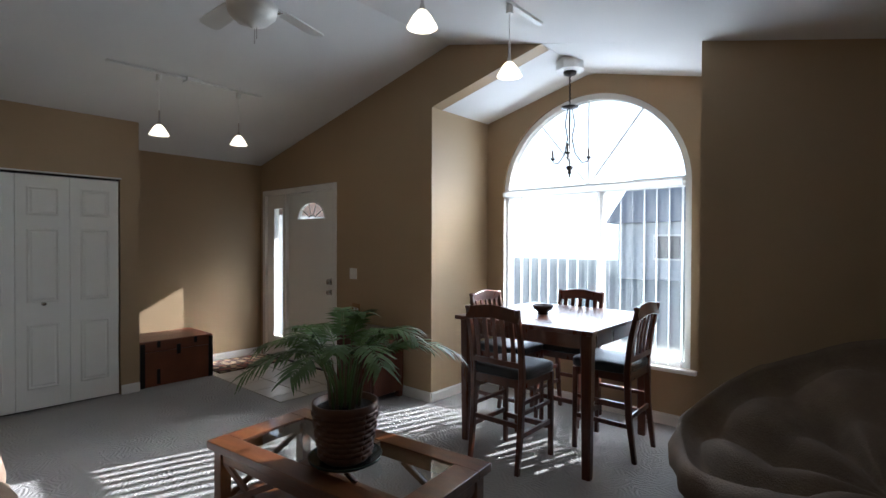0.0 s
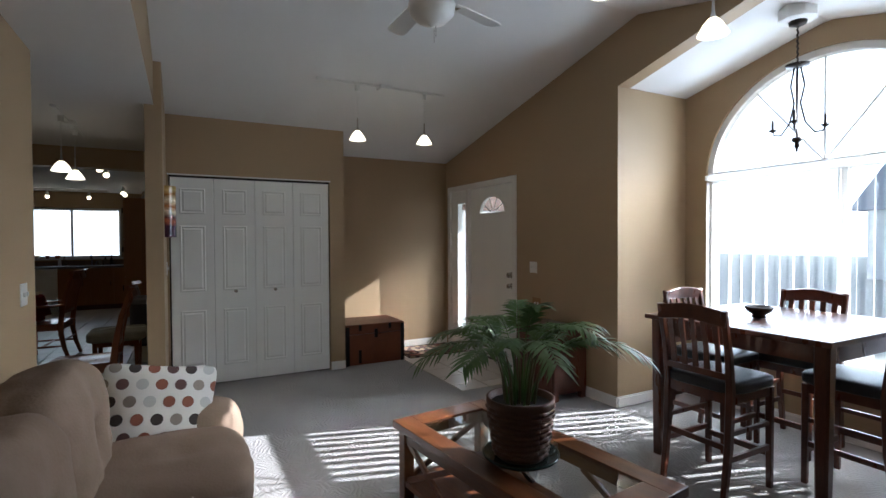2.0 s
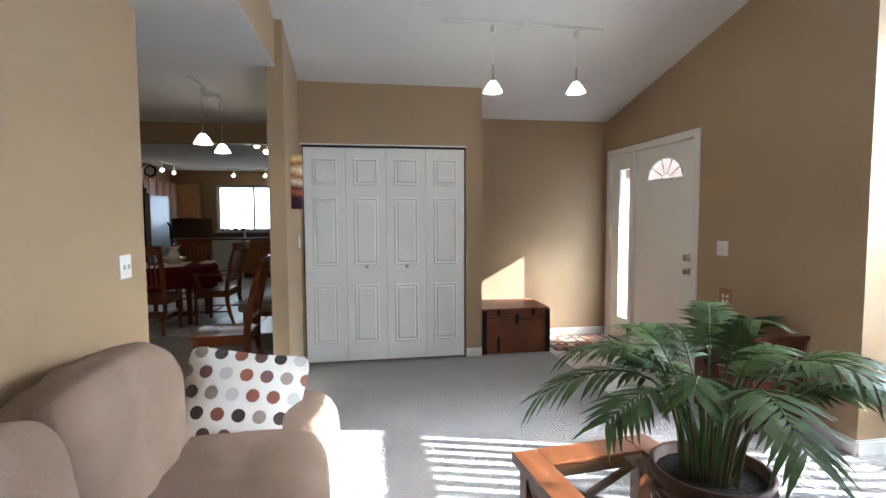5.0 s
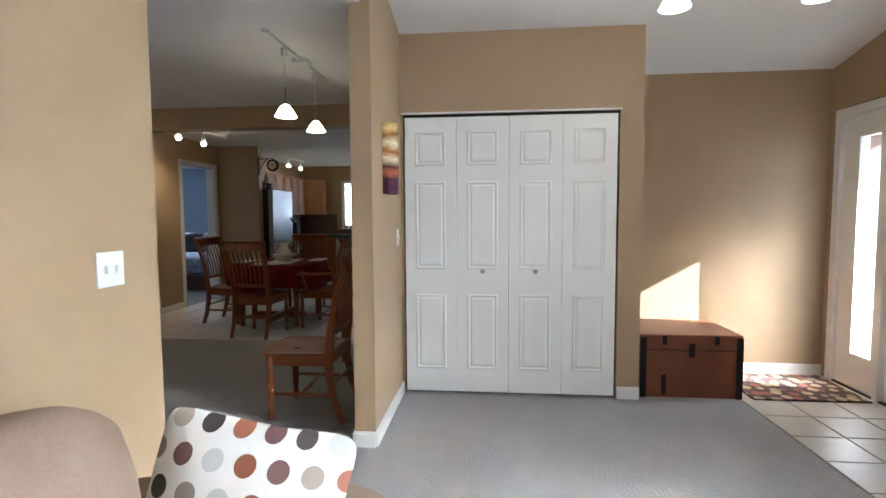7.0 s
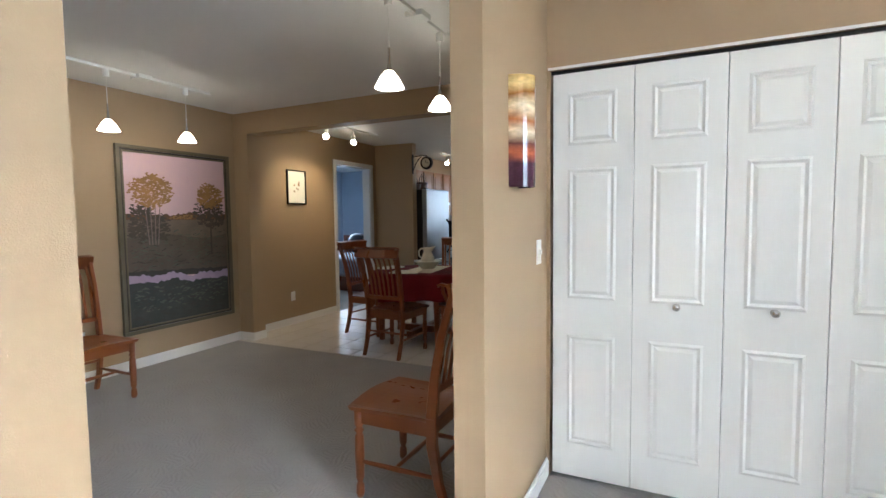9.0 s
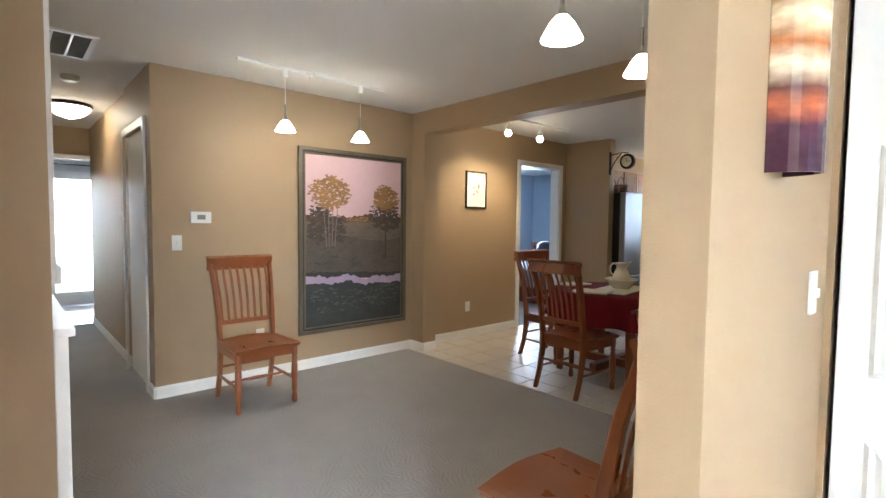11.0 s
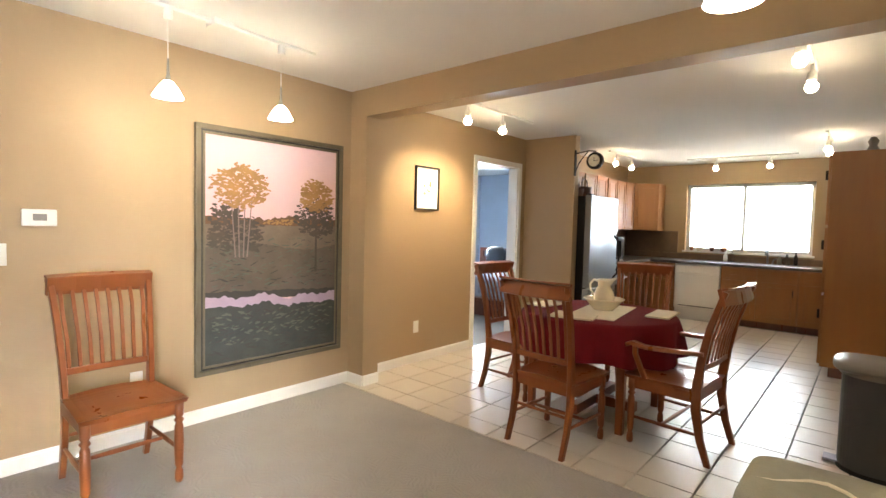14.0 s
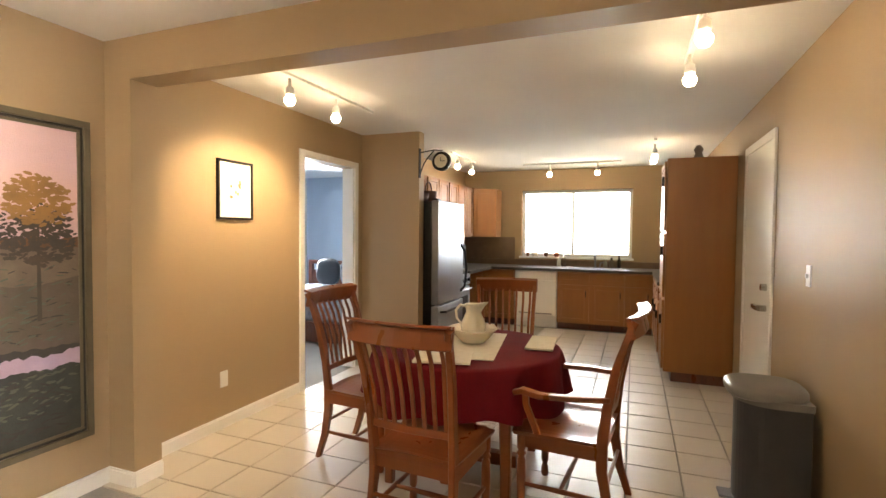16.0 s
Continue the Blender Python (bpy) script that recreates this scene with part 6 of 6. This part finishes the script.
def base_cabinet(a0, a1, axis, face, back, out, doors, drawer=True):
    c = thing("base_cabinet", pose(0, 0, 0), "honey oak base cabinet with framed doors", "cabinet", "oak base cabinets")
    kick = face - out * 0.07
    if axis == "y":
        part("body", box(back, a0 + 0.001, 0.10, face, a1 - 0.001, 0.865), M_OAK, c)
        part("toe_kick", box(back, a0 + 0.001, 0.0, kick, a1 - 0.001, 0.10), M_DARKWOOD, c)
    else:
        part("body", box(a0 + 0.001, back, 0.10, a1 - 0.001, face, 0.865), M_OAK, c)
        part("toe_kick", box(a0 + 0.001, back, 0.0, a1 - 0.001, kick, 0.10), M_DARKWOOD, c)
    n = doors
    for k in range(n):
        u0, u1 = a0 + (a1 - a0) * k / n + 0.01, a0 + (a1 - a0) * (k + 1) / n - 0.01
        cabinet_door(c, u0, u1, 0.12, 0.68, face, axis, out)
        if drawer:
            cabinet_door(c, u0, u1, 0.70, 0.85, face, axis, out, False)


base_cabinet(-3.60, -2.58, "y", CF, KIT_X + 0.005, 1, 2)
base_cabinet(-1.93, -0.97, "y", CF, KIT_X + 0.005, 1, 2)
base_cabinet(-0.97, -0.60, "y", CF, KIT_X + 0.005, 1, 1)
base_cabinet(-12.28, -10.70, "x", -0.58, NORTH_Y - 0.045, -1, 3)
dw = thing("dishwasher", pose(0, 0, 0), "white built-in dishwasher under the worktop", "dishwasher")
part("door", box(KIT_X + 0.02, -2.57, 0.18, CF + 0.015, -1.94, 0.72, 0.006), M_PLASTIC, dw)
part("control_panel", box(KIT_X + 0.02, -2.57, 0.725, CF + 0.02, -1.94, 0.86, 0.006), M_PLASTIC, dw)
part("toe_panel", box(KIT_X + 0.02, -2.57, 0.0, CF - 0.04, -1.94, 0.175), M_PLASTIC, dw)
part("vent", box(CF + 0.0155, -2.50, 0.21, CF + 0.018, -2.0, 0.225), M_BINLID, dw)
bm = boxes((KIT_X + 0.003, -3.615, 0.87, CF + 0.03, NORTH_Y - 0.043, 0.91), (CF + 0.03, -0.61, 0.87, -10.70, NORTH_Y - 0.043, 0.91), (CF + 0.03, -3.615, 0.87, -11.21, -2.95, 0.91))
tagged(part("worktop", bm, M_COUNTER), "dark grey laminate worktop round the kitchen", "worktop")
bm = boxes((KIT_X + 0.003, -3.6, 0.912, KIT_X + 0.02, -0.05, 1.005), (-12.87, -3.617, 0.912, -9.6, -3.60, 1.37), (KIT_X + 0.003, -3.6, 1.006, KIT_X + 0.014, -2.72, 1.37))
tagged(part("backsplash", bm, M_SPLASH), "brown tiled backsplash behind the worktop", "backsplash")


def wall_cabinet(a0, a1, z0, z1, doors):
    c = thing("wall_cabinet", pose(0, 0, 0), "honey oak wall cabinet with arched panels", "cabinet", "oak wall cabinets")
    part("body", box(a0 + 0.001, -3.615, z0, a1 - 0.001, -3.29, z1, 0.003), M_OAK, c)
    for k in range(doors):
        cabinet_door(c, a0 + (a1 - a0) * k / doors + 0.008, a0 + (a1 - a0) * (k + 1) / doors - 0.008, z0 + 0.01, z1 - 0.01, -3.29, "x", 1, False)


wall_cabinet(-10.42, -9.56, 1.80, 2.15, 2)
wall_cabinet(-11.20, -10.44, 1.68, 2.15, 2)
wall_cabinet(-12.30, -11.22, 1.37, 2.15, 3)
hood = thing("range_hood", pose(0, 0, 0), "white under-cabinet range hood", "range hood")
part("body", prism([(-3.6, 1.56), (-3.12, 1.56), (-3.12, 1.60), (-3.28, 1.675), (-3.6, 1.675)], "x", -11.19, -10.45), M_PLASTIC, hood)
cc = thing("corner_cabinet", pose(0, 0, 0), "honey oak corner wall cabinet with arched door", "cabinet")
part("body", prism([(KIT_X + 0.003, -3.61), (-12.31, -3.61), (-12.31, -3.29), (KIT_X + 0.33, -2.96), (KIT_X + 0.003, -2.96)], "z", 1.37, 2.15), M_OAK, cc)
bm = box(-0.20, 0.0, 1.385, 0.20, 0.02, 2.135, 0.003)
bmesh.ops.transform(bm, matrix=pose(-12.442, -3.128, 0, 0, 0, -46), verts=bm.verts)
d_ = part("door", bm, M_OAK, cc)
bm = box(-0.14, 0.02, 1.45, 0.14, 0.027, 2.07, 0.005)
bmesh.ops.transform(bm, matrix=pose(-12.442, -3.128, 0, 0, 0, -46), verts=bm.verts)
part("raised_panel", bm, M_OAK, d_)

pn = thing("pantry_cabinet", pose(0, 0, 0), "tall honey oak pantry cabinet with plain side", "cabinet")
part("body", box(-10.68, -0.57, 0.10, -10.0, NORTH_Y - 0.045, 2.17, 0.004), M_OAK, pn)
part("toe_kick", box(-10.68, -0.50, 0.0, -10.02, NORTH_Y - 0.045, 0.10), M_DARKWOOD, pn)
for z0, z1 in ((0.12, 0.80), (0.82, 1.45), (1.47, 2.15)):
    cabinet_door(pn, -10.66, -10.02, z0, z1, -0.57, "x", -1)
tagged(part("pantry_ornament", lathe([(0.001, 0.0), (0.05, 0.0), (0.055, 0.02), (0.03, 0.07), (0.045, 0.11), (0.02, 0.15), (0.001, 0.15)], 14, (-10.25, -0.28, 2.171)), M_BINLID, smooth=True), "small grey ornament on the pantry", "ornament")

# sink and small kitchen things
sk_ = thing("kitchen_sink", pose(0, 0, 0), "steel sink rim with arched faucet", "sink")
part("rim", boxes((KIT_X + 0.10, -1.82, 0.911, KIT_X + 0.52, -1.80, 0.916), (KIT_X + 0.10, -1.05, 0.911, KIT_X + 0.52, -1.03, 0.916), (KIT_X + 0.10, -1.80, 0.911, KIT_X + 0.12, -1.05, 0.916), (KIT_X + 0.50, -1.80, 0.911, KIT_X + 0.52, -1.05, 0.916)), M_STEEL, sk_)
part("faucet", tube([(KIT_X + 0.08, -1.42, 0.91), (KIT_X + 0.08, -1.42, 1.05), (KIT_X + 0.14, -1.42, 1.12), (KIT_X + 0.24, -1.42, 1.10), (KIT_X + 0.26, -1.42, 1.05)], 0.013, 8), M_STEEL, sk_, smooth=True)
part("faucet_lever", tube([(KIT_X + 0.08, -1.36, 0.91), (KIT_X + 0.08, -1.34, 0.98), (KIT_X + 0.12, -1.30, 1.0)], 0.009, 8), M_STEEL, sk_)
for y, h, r, mt, lab in ((-1.90, 0.19, 0.035, M_GLASS, "clear bottle beside the sink"), (-1.98, 0.16, 0.03, M_PLASTIC, "white soap bottle beside the sink"), (-1.18, 0.16, 0.04, M_GLASS, "clear jar beside the sink"), (-1.07, 0.20, 0.028, M_BRONZE, "dark bottle beside the sink"), (-1.27, 0.13, 0.03, M_SAGE, "green bottle beside the sink")):
    tagged(part("bottle", lathe([(0.001, 0), (r, 0), (r, h * 0.6), (r * 0.45, h * 0.75), (r * 0.4, h), (0.001, h)], 14, (KIT_X + 0.09, y, 0.911)), mt, smooth=True), lab, "bottle")
for k, y in enumerate((-2.50, -2.38, -2.20, -2.03)):
    r = (0.03, 0.055, 0.035, 0.05)[k]
    tagged(part("ledge_pot", lathe([(0.001, 0), (r * 0.7, 0), (r, 0.045), (r * 0.9, 0.07), (r * 0.8, 0.05), (0.001, 0.02)], 14, (KIT_X - 0.0, y, KZ0)), (M_CHERRY, M_CHINA, M_POT, M_CHERRY)[k], smooth=True), "little clay pot on the window ledge", "pot")
tagged(part("coffee_maker", boxes((-11.75, -3.5, 0.911, -11.5, -3.2, 0.95), (-11.75, -3.5, 0.95, -11.65, -3.2, 1.2), (-11.75, -3.5, 1.2, -11.5, -3.2, 1.26)), M_BLACK), "black coffee maker on the worktop", "coffee maker")
for k, (x, h) in enumerate(((-9.72, 0.16), (-9.95, 0.22))):
    bk = thing("basket", pose(x, -3.05, 1.772), "dark wicker basket on the refrigerator", "basket")
    part("body", lathe([(0.001, 0), (0.08, 0), (0.10, h * 0.6), (0.095, h * 0.6), (0.001, 0.02)], 16), M_POT, bk, smooth=True)
    part("handle", tube([(0.095 * math.cos(a), 0, h * 0.55 + 0.12 * math.sin(a)) for a in [math.pi * j / 10 for j in range(11)]], 0.006, 6), M_POT, bk)

# station clock on its bracket
ck = thing("station_clock", pose(-9.45, -2.945, 2.16), "round black double-sided clock on iron bracket", "clock")
part("wall_plate", box(-0.02, 0.0, -0.16, 0.02, 0.012, 0.14), M_BLACK, ck)
part("bracket", tube([(0, 0.01, 0.10), (0, 0.16, 0.12), (0, 0.26, 0.11)], 0.007, 6), M_BLACK, ck)
part("scroll", tube([(0, 0.01, -0.12), (0, 0.05, -0.02), (0, 0.11, 0.06), (0, 0.16, 0.11)], 0.006, 6), M_BLACK, ck)
bm = lathe([(0.001, -0.03), (0.085, -0.03), (0.098, -0.02), (0.098, 0.02), (0.085, 0.03), (0.001, 0.03)], 28)
bmesh.ops.transform(bm, matrix=pose(0, 0.25, 0.0, 0, 90, 0), verts=bm.verts)
part("case", bm, M_BLACK, ck, smooth=False)
bm = lathe([(0.001, 0.0), (0.068, 0.0), (0.068, 0.002), (0.001, 0.002)], 28)
bmesh.ops.transform(bm, matrix=pose(0.031, 0.25, 0.0, 0, 90, 0), verts=bm.verts)
part("dial", bm, M_CREAM, ck)
part("hour_hand", box(0.0345, 0.247, 0.0, 0.036, 0.253, 0.035), M_BLACK, ck)
part("minute_hand", box(0.0365, 0.247, -0.004, 0.038, 0.300, 0.002), M_BLACK, ck)

# step bin and upholstered stool
bn = thing("step_bin", pose(-7.80, -0.19, 0), "dark grey step bin with pale lid", "bin")
part("body", prism([(-0.165, 0.17)] + [(0.165 * math.sin(a), 0.02 - 0.165 * math.cos(a)) for a in [math.pi * (k / 20 - 0.5) for k in range(21)]] + [(0.165, 0.17)], "z", 0.02, 0.57), M_BINBODY, bn)
part("base", prism([(-0.17, 0.17)] + [(0.172 * math.sin(a), 0.02 - 0.172 * math.cos(a)) for a in [math.pi * (k / 20 - 0.5) for k in range(21)]] + [(0.17, 0.17)], "z", 0.0, 0.03), M_BLACK, bn)
part("rim", prism([(-0.175, 0.175)] + [(0.177 * math.sin(a), 0.02 - 0.177 * math.cos(a)) for a in [math.pi * (k / 20 - 0.5) for k in range(21)]] + [(0.175, 0.175)], "z", 0.57, 0.605), M_BINLID, bn)
part("lid", cushion(0.36, 0.37, 0.09, 3.2, 10, 0.0, at=(0, -0.005, 0.625)), M_BINLID, bn, "pale grey domed lid", True)
part("pedal", box(-0.05, -0.21, 0.02, 0.05, -0.13, 0.035, 0.004), M_STEEL, bn)
st = thing("stool", pose(-6.11, -0.30, 0), "square stool with sage cushion and cream piping", "stool")
part("cushion", cushion(0.54, 0.52, 0.11, 6, 12, 0.004, at=(0, 0, 0.44)), M_SAGE, st, smooth=True)
part("piping", tube([(0.05 * math.sin(k * 0.9) - 0.04, 0.24 - 0.05 * k, 0.498 - 0.003 * abs(k - 4.5)) for k in range(10)], 0.008, 6), M_CREAM, st, smooth=True)
for sx in (-1, 1):
    for sy in (-1, 1):
        part("leg", sweep([(sx * 0.19, sy * 0.18, 0), (sx * 0.19, sy * 0.18, 0.40)], [0.03, 0.045], [0.03, 0.045]), M_CHERRY, st)
part("seat_frame", box(-0.21, -0.20, 0.34, 0.21, 0.20, 0.395, 0.004), M_CHERRY, st)

# fireplace and niche
fp = thing("fireplace", pose(0, 0, 0), "white fireplace surround with black slate and firebox", "fireplace")
for a in ((-3.545, -2.55, 0.0, -3.511, -2.42, 1.02), (-3.545, -1.31, 0.0, -3.511, -1.18, 1.02), (-3.545, -2.42, 0.88, -3.511, -1.31, 1.02)):
    part("surround", box(*a, 0.004), M_WHITE, fp)
part("mantel_edge", box(-3.56, -2.58, 1.02, -3.511, -1.17, 1.045, 0.004), M_WHITE, fp)
part("slate_face", boxes((-3.52, -2.42, 0.0, -3.512, -2.26, 0.88), (-3.52, -1.47, 0.0, -3.512, -1.31, 0.88), (-3.52, -2.26, 0.73, -3.512, -1.47, 0.88)), M_SLATE, fp)
part("firebox", boxes((-3.20, -2.27, 0.085, -3.13, -1.46, 0.735)), M_BLACK, fp)
nt_ = thing("wall_niche_trim", pose(0, 0, 0), "white moulded trim round the wall niche", "niche trim", kind="structure")
for a in ((-3.53, -2.76, 1.16, -3.511, -2.69, 2.40), (-3.53, -1.33, 1.16, -3.511, -1.27, 2.40), (-3.545, -2.69, 1.15, -3.511, -1.33, 1.205), (-3.53, -2.69, 2.35, -3.511, -1.33, 2.40)):
    part("trim_board", box(*a, 0.006), M_WHITE, nt_)
part("niche_lining", box(-3.19, -2.69, 1.205, -3.175, -1.33, 2.355), M_CEIL, nt_)
part("niche_side", box(-3.50, -2.697, 1.205, -3.19, -2.685, 2.355), M_CEIL, nt_)

# hall: vent, smoke alarm, ceiling lamp
vt = thing("ceiling_vent", pose(0, 0, 0), "white return-air grille in the hall ceiling", "vent")
part("frame", boxes((-3.90, -3.86, FLAT - 0.012, -3.87, -3.28, FLAT), (-3.56, -3.86, FLAT - 0.012, -3.53, -3.28, FLAT), (-3.87, -3.31, FLAT - 0.012, -3.56, -3.28, FLAT), (-3.87, -3.86, FLAT - 0.012, -3.56, -3.83, FLAT)), M_PLASTIC, vt)
part("backing", box(-3.87, -3.83, FLAT - 0.004, -3.56, -3.31, FLAT - 0.001), M_VENT, vt)
for k in range(13):
    part("slat", box(-3.87, -3.82 + k * 0.04, FLAT - 0.011, -3.56, -3.81 + k * 0.04, FLAT - 0.005), M_VENT, vt)
for x in (-3.77, -3.67):
    part("divider", box(x - 0.006, -3.83, FLAT - 0.013, x + 0.006, -3.31, FLAT - 0.004), M_PLASTIC, vt)
tagged(part("smoke_alarm", lathe([(0.001, 0.0), (0.05, 0.0), (0.062, 0.018), (0.062, 0.04), (0.001, 0.04)], 20, (-3.85, -4.45, FLAT - 0.041)), M_PLASTIC, smooth=True), "white round smoke alarm on the hall ceiling", "smoke alarm")
hlp = thing("hall_ceiling_lamp", pose(-3.94, -5.65, FLAT), "flush bronze ceiling lamp with lit alabaster bowl", "ceiling lamp")
part("rim", lathe([(0.001, 0.0), (0.19, 0.0), (0.20, -0.02), (0.18, -0.035), (0.001, -0.035)], 28), M_BRONZE, hlp, smooth=True)
part("bowl", lathe([(0.18, -0.036), (0.165, -0.07), (0.11, -0.115), (0.04, -0.14), (0.012, -0.145), (0.001, -0.155)], 28), M_SHADE, hlp, "lit alabaster glass bowl", True)
bulb_light((-3.94, -5.65, FLAT - 0.19), 0.1)

mop = thing("green_mop", pose(0, 0, 0), "white-handled mop with green head by the door", "mop")
part("handle", tube([(-3.80, -8.0, 0.05), (-3.74, -8.1, 1.1)], 0.010, 6), M_PLASTIC, mop)
M_GREEN = material("bright_green_plastic", (0.12, 0.5, 0.12), 0.5)
part("head", cushion(0.20, 0.10, 0.04, 4, 6, 0.0, at=(-3.82, -8.0, 0.03)), M_GREEN, mop, smooth=True)

# bedroom bed
bed = thing("bed", pose(0, 0, 0), "bed with navy patterned covers and dark headboard", "bed")
part("mattress", cushion(1.5, 1.9, 0.35, 8, 10, 0.01, at=(-10.9, -4.95, 0.42)), M_BLUECLOTH, bed, smooth=True)
part("frame", box(-11.7, -5.95, 0.0, -10.1, -3.95, 0.26), M_DARKWOOD, bed)
hb = part("headboard", boxes((-11.72, -5.95, 0.9, -11.66, -3.95, 0.96), (-11.72, -5.95, 0.26, -11.66, -5.88, 0.9), (-11.72, -4.02, 0.26, -11.66, -3.95, 0.9), (-11.71, -5.88, 0.5, -11.67, -4.02, 0.8)), M_DARKWOOD, bed)
for y, mt in ((-5.4, M_LEATHER), (-4.95, M_BLUECLOTH), (-4.5, M_LEATHER)):
    p = tagged(part("bed_pillow", cushion(0.16, 0.42, 0.42, 3, 8, 0.006, at=(-11.42, y, 0.80)), mt, smooth=True), "dark throw pillow on the bed", "pillow")

# ---- outside the windows ----
hs = thing("neighbour_house", pose(-3.0, 26, -0.35), "pale siding house with grey roof across the lawn", "house")
part("wall", box(-7, 0, 0, 7, 7, 3.0), M_SIDING, hs)
part("roof", prism([(-0.5, 2.9), (7.5, 2.9), (3.5, 5.6)], "x", -7.5, 7.5), M_ROOF, hs)
for x in (-4.5, -1.0, 3.5):
    w_ = part("window", box(x - 0.7, -0.05, 1.0, x + 0.7, 0.02, 2.3), M_WHITE, hs)
    part("pane", box(x - 0.6, -0.07, 1.1, x + 0.6, -0.055, 2.2), M_BINLID, w_)


# ---- floor tiles ----
def tile_mesh(w, d):
    me = bpy.data.meshes.new("tile")
    bm = bmesh.new()
    add_box(bm, -w / 2, -d / 2, -0.022, w / 2, d / 2, 0.004)
    bmesh.ops.bevel(bm, geom=[e for e in bm.edges if all(v.co.z > 0 for v in e.verts)], offset=0.003, segments=1, affect="EDGES")
    bm.to_mesh(me)
    bm.free()
    me.materials.append(M_TILE)
    return me


def lay(parent, x0, x1, y0, y1, size=0.305, gap=0.008):
    shared = {}
    x = x0
    while x < x1 - 0.02:
        w = min(size, x1 - x) - gap
        y = y0
        while y < y1 - 0.02:
            d = min(size, y1 - y) - gap
            key = (round(w, 3), round(d, 3))
            if key not in shared:
                shared[key] = tile_mesh(*key)
            t = new("tile", shared[key])
            t.parent = parent
            t.location = (x + w / 2 + gap / 2, y + d / 2 + gap / 2, 0)
            y += size
        x += size


kt = tagged(new("floor_kitchen_tiles"), "beige glazed square tiles with grey grout", "tile floor", kind="structure")
lay(kt, -12.28, -6.602, PAINT_Y, NORTH_Y - 0.04)
ft = tagged(new("floor_foyer_tiles"), "beige glazed square tiles in the foyer", "tile floor", kind="structure")
lay(ft, FOYER_X, -3.852, 2.622, FRONT)
